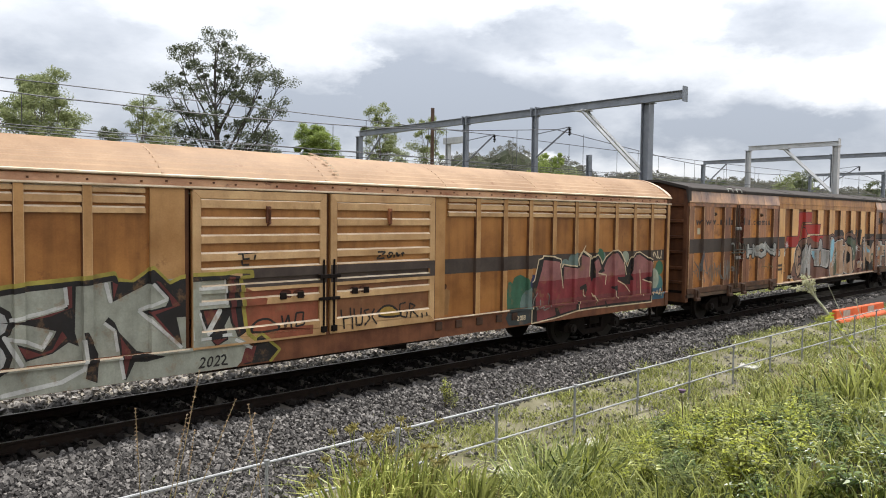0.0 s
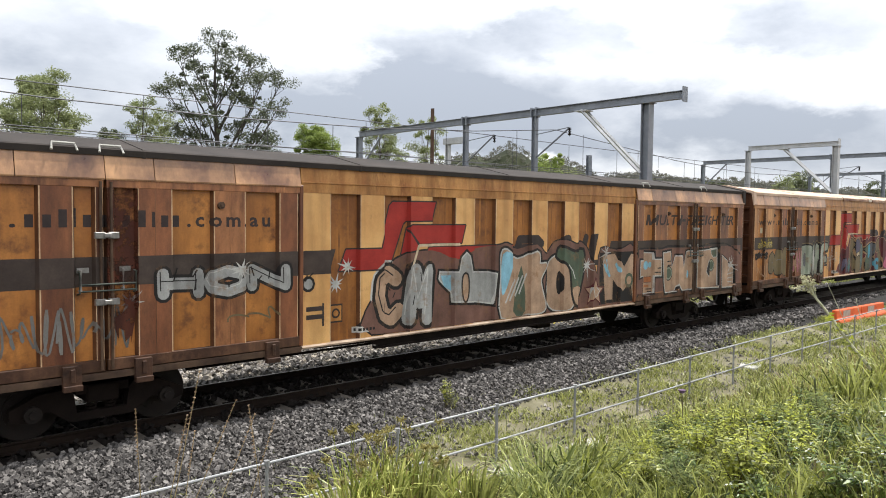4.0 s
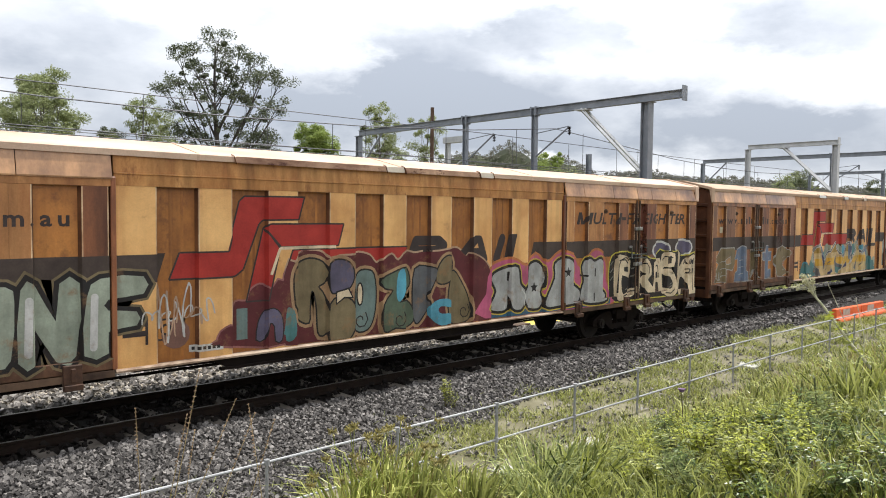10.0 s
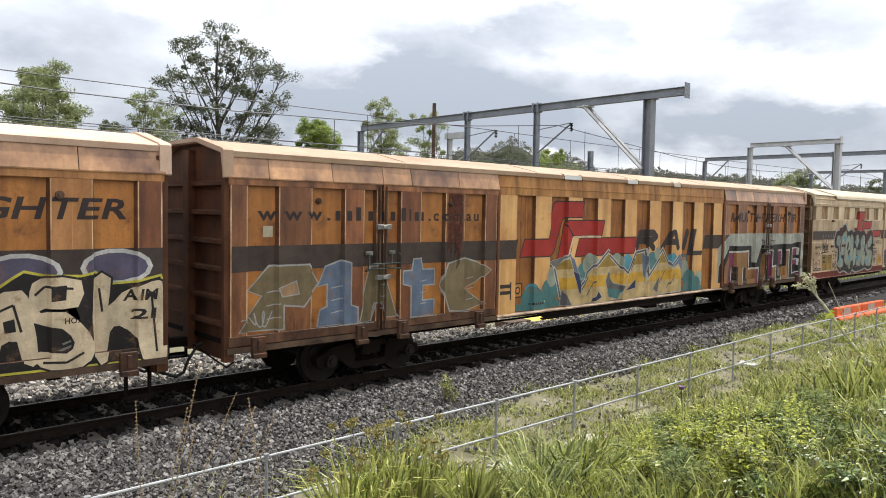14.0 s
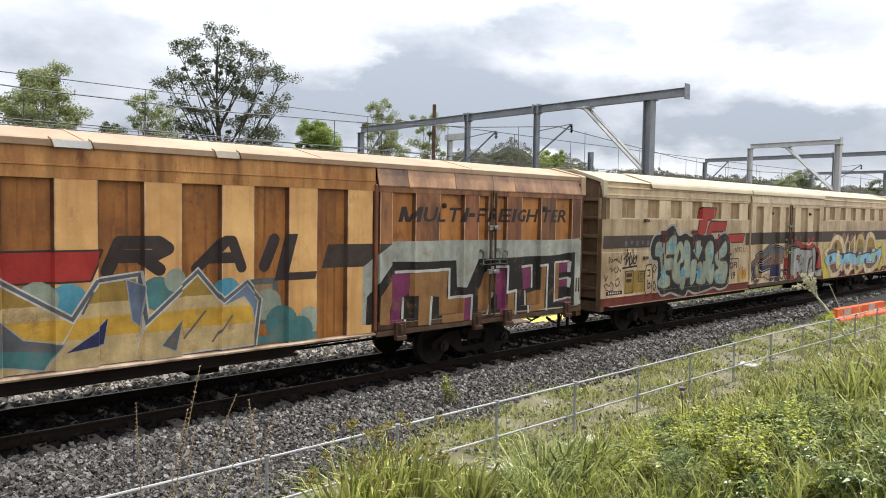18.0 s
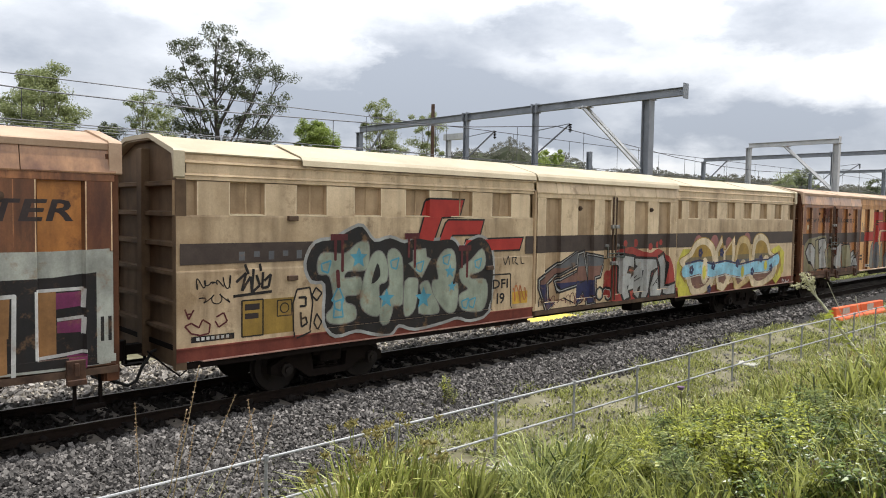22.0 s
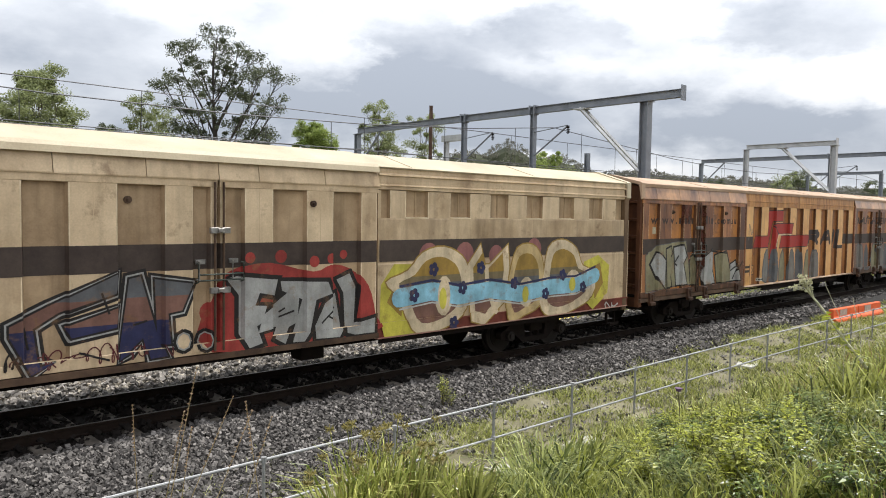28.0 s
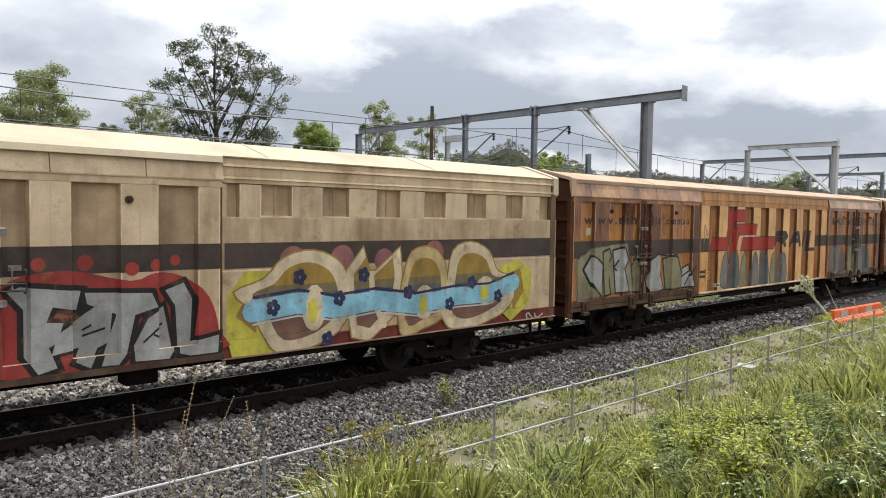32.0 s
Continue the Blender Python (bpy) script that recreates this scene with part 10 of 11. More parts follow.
# low growth on the flat strip between ballast and fence
x, y, d, r = scatter(60000, 3.5, 46, -4.9, -2.3, 17, 1.1, -0.12, 1.25)
ok = np.array([not on_ballast(a, b) or random.random() < 0.06 for a, b in zip(x, y)])
x, y, d = x[ok], y[ok], d[ok]
blades("grass", x, y, 0.05 + 0.15 * r.random(len(x)) + 0.12 * np.maximum(d, 0), 0.007 + 0.006 * r.random(len(x)) + 0.0004 * x, 0.4 + 0.8 * r.random(len(x)), L_GRASS_PALE, "low yellow-green grass along the fence", "grass", 18)
x, y, d, r = scatter(5000, 3.2, 46, -5.0, -3.0, 19, 1.2, -0.05, 1.25)
ok = np.array([not on_ballast(a, b) for a, b in zip(x, y)])
x, y = x[ok], y[ok]
blades("grass", x, y, 0.12 + 0.28 * r.random(len(x)), 0.007 + 0.006 * r.random(len(x)), 0.4 + 0.7 * r.random(len(x)), L_GRASS, "low green grass along the fence", "grass", 20)
# grass beyond the train, between the tracks and the trees
x, y, d, r = scatter(16000, 15.5, 70, 2.0, 5.4, 21, 0.5, -0.3, 1.0)
ok = (x > 18.2) | (y > 3.3)
x, y, d = x[ok], y[ok], d[ok]
blades("grass", x, y, 0.10 + 0.25 * r.random(len(x)), 0.02 + 0.02 * r.random(len(x)), 0.4 + 0.7 * r.random(len(x)), L_GRASS_PALE, "bright grass beyond the track", "grass", 22)
x, y, d, r = scatter(9000, 5, 120, 15.5, 34, 23, 0.2, -0.5, 1.0)
blades("grass", x, y, 0.5 + 0.7 * r.random(len(x)), 0.10 + 0.08 * r.random(len(x)), 0.4 + 0.7 * r.random(len(x)), L_GRASS_PALE, "rough grass before the trees", "grass", 24)


def tussock(x, y, n, height, width, mat, label, seed, spread=0.22, lean=(0.2, 0.9)):
    r = np.random.default_rng(seed)
    a, q = r.random(n) * math.tau, r.random(n) ** 0.6
    ob = blades("grass_tussock", x + np.cos(a) * q * spread, y + np.sin(a) * q * spread, height * (0.55 + 0.5 * r.random(n)), width * (0.7 + 0.6 * r.random(n)), (lean[0] + (lean[1] - lean[0]) * r.random(n)) * (0.4 + 0.6 * q), mat, label, "grass tussock", seed + 1, turn=a + r.normal(0, 0.6, n))
    del ob["kind"]
    ob["group"] = "tussocks on the bank"
    return ob


# reeds that stand up before the fence
for k, (x, y, h, n) in enumerate(((4.30, -6.05, 1.42, 110), (4.62, -6.15, 1.45, 120), (4.95, -6.25, 1.25, 120), (4.05, -6.35, 1.15, 90), (5.35, -6.5, 0.95, 100), (5.2, -6.9, 0.95, 110))):
    tussock(x, y, n, h, 0.036, (L_REED, L_REED, L_GRASS_PALE)[k % 3], "tall yellow-green reed tussock beside the fence" if k % 3 == 0 else "tall green reed tussock beside the fence", 31 + 2 * k, 0.18, (0.08, 0.75))
    tussock(x + 0.08, y - 0.05, n // 6, h * 0.95, 0.012, L_STRAW, "dry straw-coloured reed tussock beside the fence", 231 + 2 * k, 0.2, (0.1, 0.8))


def sedge(x, y, h, seed):
    """A sedge: bare upright stems, each with a feathery head of fine rays."""
    rnd = random.Random(seed)
    w = thing("sedge", "feathery yellow-green sedge heads on thin stems", "sedge", "sedges beside the fence", at=pose(x, y, ground_z(x, y) - 0.02))
    for k in range(5):
        a, l = rnd.random() * math.tau, rnd.uniform(0.05, 0.32)
        tip = Vector((math.cos(a) * l, math.sin(a) * l, h * rnd.uniform(0.75, 1.05)))
        s = Shape()
        s.tube([(0.03 * math.cos(a), 0.03 * math.sin(a), 0), (tip.x * 0.4, tip.y * 0.4, tip.z * 0.6), tip], 0.007, 5, r_end=0.004)
        stem = part("stem", s, L_GRASS, w)
        v, f = [], []
        for j in range(60):
            b, up, r = rnd.random() * math.tau, rnd.uniform(-0.6, 1.3), rnd.uniform(0.02, 0.075)
            d = Vector((math.cos(b), math.sin(b), up)).normalized() * r
            q = d.cross(Vector((0, 0, 1))).normalized() * 0.0022
            i = len(v)
            v += [tuple(tip - q), tuple(tip + d - q * 1.6), tuple(tip + d * 1.06 + Vector((0, 0, -0.02))), tuple(tip + d + q * 1.6), tuple(tip + q)]
            f.append((i, i + 1, i + 2, i + 3, i + 4))
        part("seed_head", raw_mesh("seed_head", v, f, [L_SEDGE]), [], stem)


for k, (x, y, h) in enumerate(((4.20, -6.10, 1.42), (4.45, -5.95, 1.50), (4.80, -6.10, 1.36), (3.95, -6.25, 1.15), (5.10, -6.30, 1.22), (4.60, -6.35, 1.30), (5.35, -6.15, 1.05))):
    sedge(x, y, h, 520 + k)
# dark strappy clumps
for k, (x, y, h, n) in enumerate(((6.25, -6.75, 0.80, 120), (6.75, -6.55, 0.95, 150), (7.25, -6.6, 0.85, 140), (6.0, -7.1, 0.75, 110), (7.75, -6.35, 0.62, 90), (6.6, -7.2, 0.8, 120))):
    tussock(x, y, n, h, 0.032, (L_STRAP, L_STRAP, L_GRASS)[k % 3], "dark green strappy tussock with arching blades on the bank", 131 + 2 * k, 0.34, (0.3, 1.2))
for k, (x, y, h) in enumerate(((5.5, -6.6, 0.75), (5.7, -6.95, 0.7), (10.5, -6.9, 0.62), (12.0, -7.5, 0.8), (13.5, -6.8, 0.7), (9.3, -6.4, 0.42))):
    tussock(x, y, 100, h, 0.016, L_GRASS_PALE if k % 2 else L_GRASS, "sunlit tussock of broad grass on the bank", 161 + 2 * k, 0.22, (0.3, 1.2))


def leaf_cloud(centres, radii, per, size, seed, flat=0.5, squash=0.8):
    """Leaf-shaped quads gathered round the centres."""
    r = np.random.default_rng(seed)
    v, f = [], []
    c = np.repeat(np.asarray(centres, float), per, 0)
    rad = np.repeat(np.asarray(radii, float), per)
    n = len(c)
    d = r.normal(size=(n, 3))
    d /= np.linalg.norm(d, axis=1)[:, None]
    p = c + d * (rad * (0.08 + 0.92 * r.random(n) ** 0.6))[:, None] * np.array([1, 1, squash])
    u = r.normal(size=(n, 3))
    u[:, 2] = u[:, 2] * flat - 0.25
    u /= np.linalg.norm(u, axis=1)[:, None]
    w = np.cross(u, r.normal(size=(n, 3)))
    w /= np.linalg.norm(w, axis=1)[:, None]
    s = (size * (0.6 + 0.8 * r.random(n)))[:, None]
    q = np.stack([p - u * s, p + w * s * 0.42, p + u * s, p - w * s * 0.42], 1).reshape(-1, 3)
    k = 4 * np.arange(n)
    return q.tolist(), np.stack([k, k + 1, k + 2, k + 3], -1).tolist()


def leaf_pairs(stems, per, size, seed, slim=0.40, droop=0.25):
    """Leaves set along each stem (a foot, a middle and a tip), folded along the midrib."""
    r = np.random.default_rng(seed)
    v, f = [], []
    for a, b, c in stems:
        for k in range(per):
            u = 0.25 + 0.75 * (k + r.random()) / per
            p = a.lerp(b, u * 2) if u < 0.5 else b.lerp(c, u * 2 - 1)
            w = r.random() * math.tau
            d = Vector((math.cos(w), math.sin(w), 0.55 - droop - 0.6 * r.random())).normalized()
            across = d.cross(Vector((0, 0, 1))).normalized()
            lift = across.cross(d)
            g = size * (0.6 + 0.8 * r.random()) * (1.15 - 0.45 * u)
            o = p + d * g * 0.15
            i = len(v)
            v += [tuple(o), tuple(o + d * g * 0.9 + across * g * slim + lift * g * 0.15), tuple(o + d * g * 2.0 - Vector((0, 0, g * 0.25))), tuple(o + d * g * 0.9 - across * g * slim + lift * g * 0.15)]
            f += [(i, i + 1, i + 2), (i, i + 2, i + 3)]
    return v, f


M_STEM = surface("weed_stem", (0.045, 0.038, 0.02), (0.12, 0.10, 0.045), 6)


def weed(x, y, h, spread, mat, label, seed, leaf=0.022, per=34, stems=9, flower=None, slim=0.40):
    """A leafy weed: upright branching stems, each with small leaves along it."""
    rnd = random.Random(seed)
    z = ground_z(x, y) - 0.02
    w = thing("weed", label, "weed", "weeds on the bank", at=pose(x, y, z))
    lines = []
    for k in range(stems):
        a, l = rnd.random() * math.tau, spread * rnd.uniform(0.2, 1.0)
        tip = Vector((math.cos(a) * l, math.sin(a) * l, h * rnd.uniform(0.6, 1.05)))
        mid = Vector((tip.x * 0.4 + rnd.uniform(-0.03, 0.03), tip.y * 0.4 + rnd.uniform(-0.03, 0.03), tip.z * 0.55))
        foot_ = Vector((0.05 * math.cos(a), 0.05 * math.sin(a), 0))
        s = Shape()
        s.tube([foot_, mid, tip], 0.006, 5, r_end=0.002)
        part("stem", s, M_STEM, w)
        lines.append((foot_, mid, tip))
        # side twigs
        for j in range(2):
            e = mid.lerp(tip, 0.2 + 0.4 * j) + Vector((rnd.uniform(-0.09, 0.09), rnd.uniform(-0.09, 0.09), rnd.uniform(0.05, 0.16)))
            o = mid.lerp(tip, 0.1 + 0.4 * j)
            lines.append((o, o.lerp(e, 0.5), e))
    v, f = leaf_pairs(lines, per // 2, leaf, seed, slim)
    part("leaves", raw_mesh("leaves", v, f, [mat]), [], w)
    if flower:
        s = Shape()
        fx, fy, fz = flower
        s.tube([(0, 0, 0.2), (fx * 0.6, fy * 0.6, fz * 0.7), (fx, fy, fz)], 0.006, 5)
        s.disc((fx, fy, fz), "z", 0.035, 0.03, 10, 1)
        s.disc((fx, fy, fz + 0.02), "z", 0.05, 0.012, 12, 1)
        part("flower_head", s, [M_STEM, surface("purple_thistle", (0.07, 0.035, 0.08), (0.17, 0.11, 0.18), 30)], w, "purple flower head")


WEEDS = ((L_WEED, "yellow-green leafy weed on dark stems", 0.036, 16, 0.42), (L_WEED_MID, "leafy green weed on dark stems among the grass", 0.038, 16, 0.45), (L_WEED, "small-leaved yellow-green weed on dark stems", 0.029, 20, 0.36),
         (L_WEED_GREY, "narrow-leaved grey-green weed among the grass", 0.046, 16, 0.2), (L_WEED_DARK, "leafy dark green weed on dark stems among the grass", 0.036, 18, 0.4))
rnd_w = random.Random(77)
weed(8.75, -7.25, 0.72, 0.35, L_WEED, "small-leaved yellow-green weed with a purple flower head", 61, 0.026, 26, 12, (0.1, 0.1, 0.86))
for k in range(46):
    wx, wy = rnd_w.uniform(7.3, 9.6), rnd_w.uniform(-8.9, -6.6)
    if wx < 7.9 and wy > -7.2:
        continue
    m, what, size, per, slim = WEEDS[k % 5]
    weed(wx, wy, rnd_w.uniform(0.42, 0.66), rnd_w.uniform(0.18, 0.34), m, what, 200 + k, size, per, 9, None, slim)
for k in range(40):
    wx, wy = rnd_w.uniform(5.9, 8.6), rnd_w.uniform(-9.4, -7.4)
    m, what, size, per, slim = WEEDS[(k * 2) % 5]
    weed(wx, wy, rnd_w.uniform(0.34, 0.6), rnd_w.uniform(0.15, 0.3), m, what, 300 + k, size, per, 8, None, slim)
for k in range(56):
    wx, wy = rnd_w.uniform(5.6, 10.0), rnd_w.uniform(-11.0, -9.0)
    m, what, size, per, slim = (WEEDS[4], WEEDS[1], (L_WEED_DARK, "low broad-leaved dark green weed on bare soil", 0.040, 10, 0.55))[k % 3]
    weed(wx, wy, rnd_w.uniform(0.14, 0.36), rnd_w.uniform(0.12, 0.26), m, what, 400 + k, size * 0.9, per, 7, None, slim)
weed(9.0, -2.45, 0.62, 0.17, L_WEED, "bushy yellow-green weed growing in the ballast", 73, 0.020, 30, 10)
weed(9.08, -2.50, 0.35, 0.14, L_WEED_MID, "low green weed growing in the ballast", 74, 0.018, 30, 7)


def stalk(x, y, z, tip, label, seed, seeds=0.3):
    """A dry seed stalk from its foot to its tip."""
    rnd = random.Random(seed)
    w = thing("seed_stalk", label, "dry stalk", "dry stalks on the bank", at=pose(x, y, z))
    t = Vector(tip) - Vector((x, y, z))
    s = Shape()
    s.tube([(0, 0, 0), t * 0.5 + Vector((0.02, 0, 0.02)), t], 0.005, 5, r_end=0.0028)
    part("stem", s, L_STRAW, w)
    cs = [t * (1 - seeds * k / 14) for k in range(14)]
    v, f = leaf_cloud(cs, [0.003 + 0.006 * math.sin(k / 13 * 3.0) for k in range(14)], 8, 0.010, seed)
    tagged(part("seed_head", raw_mesh("seed_head", v, f, [L_SEED]), [], w), kind="stuff")


for k, (x, y, z, tip) in enumerate(((2.02, -5.85, -0.5, (2.17, -5.93, 1.56)), (2.30, -6.80, -0.2, (2.35, -6.76, 1.99)), (2.36, -6.87, -0.2, (2.56, -6.93, 1.77)), (2.14, -6.53, -0.3, (2.33, -6.58, 1.62)), (2.62, -6.70, -0.2, (2.76, -6.75, 1.66)), (2.75, -6.55, -0.3, (2.95, -6.50, 1.50)), (2.5, -6.2, -0.4, (2.58, -6.15, 1.35)), (3.0, -6.4, -0.3, (3.25, -6.3, 1.35)))):
    x += (0.30 + 0.22 * (k % 3)) * (-1 if k % 4 else 0.6)
    y -= 0.15
    stalk(x, y, ground_z(x, y) - 0.03, tip, "tall dry grass stalk with a reddish seed head", 90 + k, 0.22 + 0.03 * (k % 3))


def tall_weed():
    """A pale thistle-like plant that leans over the fence, with a branching head."""
    w = thing("tall_weed", "tall pale leaning weed with a branched seedy head", "weed", at=pose(11.65, -8.61, ground_z(11.65, -8.61) - 0.03))
    o = Vector((11.65, -8.61, ground_z(11.65, -8.61) - 0.03))
    pale = surface("pale_stalk", (0.34, 0.33, 0.22), (0.60, 0.58, 0.44), 9, 0.7)
    way = [Vector((11.65, -8.61, o.z)), Vector((11.6, -8.58, 1.04)), Vector((11.39, -8.33, 1.44)), Vector((11.16, -8.09, 1.89)), Vector((11.02, -7.95, 2.12))]
    s = Shape()
    s.tube([p - o for p in way], 0.028, 7, r_end=0.014)
    part("stem", s, pale, w)
    rnd = random.Random(8)
    heads = []
    for k in range(13):
        a = way[-1].lerp(way[-2], rnd.random() * 0.45)
        b = Vector((10.93, -7.86, 2.27)) + Vector((rnd.uniform(-0.16, 0.14), rnd.uniform(-0.12, 0.10), rnd.uniform(-0.13, 0.10)))
        s = Shape()
        s.tube([a - o, (a + b) / 2 - o + Vector((0, 0, 0.04)), b - o], 0.006, 5, r_end=0.003)
        part("branch", s, pale, w)
        heads += [b - o, (b * 0.75 + a * 0.25) - o]
    v, f = leaf_cloud(heads, [0.04] * len(heads), 16, 0.02, 9)
    tagged(part("seed_heads", raw_mesh("seed_heads", v, f, [leafy("pale_seed", (0.30, 0.29, 0.16), (0.62, 0.60, 0.40))]), [], w), kind="stuff")
    cs = [way[1].lerp(way[3], u) - o for u in (0.0, 0.15, 0.3, 0.5, 0.7, 0.9)]
    v, f = leaf_cloud(cs, [0.10] * len(cs), 10, 0.05, 10)
    part("leaves", raw_mesh("leaves", v, f, [L_WEED]), [], w)
    for a, b in (((11.40, -8.33, 1.6), (11.20, -8.10, 2.25)), ((11.55, -8.5, 1.5), (11.50, -8.38, 2.05))):
        s = Shape()
        s.tube([Vector(a) - o + Vector((0, 0, -1.0)), Vector(a) - o, Vector(b) - o], 0.007, 5, r_end=0.004)
        part("side_shoot", s, pale, w)


tall_weed()


# ---- trees ----
def tree(x, y, height, crown, clumps, per, leaf, leaf_m, bark_m, label, seed, low=0.45, group="trees behind the line", airy=1.0, clump_r=0.9, trunk=0.22, shape="gum"):
    """A tapered trunk, limbs that fork towards leaf clumps, and the leaves."""
    rnd = random.Random(seed)
    t = thing("tree", label, "tree", group, at=pose(x, y, -0.25))
    s = Shape()
    lean = Vector((rnd.uniform(-0.04, 0.04), rnd.uniform(-0.04, 0.04), 0)) * height
    spine = [Vector((0, 0, 0)) + lean * u * u + Vector((0.12 * math.sin(u * 7 + seed), 0.12 * math.cos(u * 5 + seed), height * 0.93 * u)) for u in (0, 0.15, 0.3, 0.45, 0.6, 0.75, 0.88, 1.0)]
    s.tube(spine, trunk, 8, r_end=trunk * 0.12)
    cs, rs = [], []
    for k in range(clumps):
        u = low + (1 - low) * ((k + rnd.random()) / clumps)
        a = k * 2.4 + rnd.uniform(-0.4, 0.4)
        if shape == "gum":
            reach = crown * (0.35 + 0.65 * rnd.random()) * (1.0 - 0.55 * max(0.0, (u - 0.75) / 0.25))
        else:
            reach = crown * math.sqrt(max(0.03, 1 - ((u - low) / (1 - low) * 1.9 - 0.9) ** 2)) * (0.45 + 0.55 * rnd.random())
        c = Vector((math.cos(a) * reach, math.sin(a) * reach, height * u + 0.15 * reach)) + lean * u * u
        r = clump_r * rnd.uniform(0.45, 1.35)
        cs.append(c)
        rs.append(r)
        v = max(0.12, u - 0.10 - 0.18 * reach / crown)
        i = min(6, int(v * 7))
        start = spine[i].lerp(spine[i + 1], v * 7 - i)
        mid = start.lerp(c, 0.5) + Vector((rnd.uniform(-0.12, 0.12) * reach, rnd.uniform(-0.12, 0.12) * reach, -0.10 * reach + rnd.uniform(-0.1, 0.1)))
        rad = trunk * 0.30 * (1.1 - u) + 0.015
        s.tube([start, mid, c], rad, 5, r_end=0.012)
        for j in range(3):
            e = c + Vector((rnd.uniform(-1, 1), rnd.uniform(-1, 1), rnd.uniform(-0.6, 0.8))) * r * 1.15
            s.tube([mid.lerp(c, 0.6), e], rad * 0.45, 4, r_end=0.006)
            if airy < 1 or j < 2:
                cs.append(e)
                rs.append(r * rnd.uniform(0.45, 0.85))
    part("trunk", s, bark_m, t, "trunk with forking limbs")
    v, f = leaf_cloud(cs, rs, per, leaf, seed, 0.8, 0.75)
    part("crown", raw_mesh("crown", v, f, [leaf_m]), [], t, "uneven crown of small leaves")
    return t


def gum_tree(x, y, label, limbs, seed, facing):
    """A gum with a bare forking frame and small dense leaf clumps at the limbs' ends. limbs: (across, height) of each clump."""
    rnd = random.Random(seed)
    t = thing("tree", label, "tree", "trees behind the line", at=pose(x, y, -0.25))
    side, deep = Vector((math.cos(facing), math.sin(facing), 0)), Vector((-math.sin(facing), math.cos(facing), 0))
    top = max(h for a, h in limbs)
    s, cs, rs = Shape(), [], []
    spine = [Vector((0, 0, top * u)) + side * 0.18 * math.sin(u * 6) + deep * 0.15 * math.cos(u * 4) for u in (0, 0.2, 0.4, 0.55, 0.68, 0.8, 0.9, 0.97)]
    s.tube(spine, 0.27, 9, r_end=0.03)
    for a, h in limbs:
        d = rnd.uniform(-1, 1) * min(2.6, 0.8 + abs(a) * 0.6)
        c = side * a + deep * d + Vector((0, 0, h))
        out = math.hypot(a, d)
        low = max(top * 0.30, h - 1.55 * out - 1.3)
        start = spine[-1]
        for p, q in zip(spine, spine[1:]):
            if p.z <= low <= q.z:
                start = p.lerp(q, (low - p.z) / (q.z - p.z))
        m1 = start.lerp(c, 0.4) + Vector((rnd.uniform(-0.3, 0.3), rnd.uniform(-0.3, 0.3), -0.05 * out))
        m2 = start.lerp(c, 0.75) + Vector((rnd.uniform(-0.25, 0.25), rnd.uniform(-0.25, 0.25), -0.10 * out))
        rad = 0.035 + 0.014 * out
        s.tube([start, m1, m2, c], rad, 6, r_end=0.02)
        for j in range(5):
            e = c + side * rnd.uniform(-0.75, 0.75) + deep * rnd.uniform(-0.75, 0.75) + Vector((0, 0, rnd.uniform(-0.45, 0.45)))
            s.tube([m2.lerp(c, rnd.random()), e], 0.022, 4, r_end=0.008)
            cs.append(e)
            rs.append(rnd.uniform(0.40, 0.78))
        for j in range(2):
            e = m1.lerp(m2, rnd.random()) + side * rnd.uniform(-0.5, 0.5) + deep * rnd.uniform(-0.5, 0.5) + Vector((0, 0, rnd.uniform(0.1, 0.6)))
            s.tube([m1.lerp(m2, 0.4), e], 0.018, 4, r_end=0.006)
            cs.append(e)
            rs.append(rnd.uniform(0.15, 0.34))
    part("trunk", s, M_BARK_DARK, t, "dark trunk with forking limbs")
    v, f = leaf_cloud(cs, rs, 120, 0.085, seed, 0.8, 0.7)
    part("crown", raw_mesh("crown", v, f, [L_GUM]), [], t, "open crown of small leaf clumps")
    return t


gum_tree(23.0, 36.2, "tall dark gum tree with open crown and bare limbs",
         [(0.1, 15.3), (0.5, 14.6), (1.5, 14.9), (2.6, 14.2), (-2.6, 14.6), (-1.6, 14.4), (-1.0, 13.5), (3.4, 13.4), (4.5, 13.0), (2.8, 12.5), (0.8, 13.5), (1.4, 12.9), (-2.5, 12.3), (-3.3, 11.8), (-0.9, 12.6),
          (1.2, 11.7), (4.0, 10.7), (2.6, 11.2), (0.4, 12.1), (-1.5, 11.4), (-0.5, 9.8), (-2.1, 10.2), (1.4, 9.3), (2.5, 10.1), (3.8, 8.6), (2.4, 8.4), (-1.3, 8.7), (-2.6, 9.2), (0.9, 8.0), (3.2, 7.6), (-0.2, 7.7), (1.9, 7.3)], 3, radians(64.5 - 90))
tree(12.4, 38.0, 11.5, 2.9, 56, 330, 0.07, L_GUM_LIGHT, M_BARK, "rounded yellow-green gum tree", 5, 0.22, clump_r=0.85, shape="round", airy=0.5)
tree(8.0, 39.0, 9.6, 2.6, 34, 345, 0.07, L_GUM_LIGHT, M_BARK, "shorter yellow-green gum tree", 6, 0.25, clump_r=0.85, shape="round")
tree(13.0, 41.0, 8.6, 2.6, 30, 300, 0.07, L_GUM, M_BARK, "low dark green tree", 4, 0.2, clump_r=0.8, shape="round")
tree(19.6, 41.0, 11.2, 1.9, 30, 150, 0.065, L_GUM_LIGHT, M_BARK, "slender pale gum tree", 7, 0.40, clump_r=0.6, trunk=0.14)
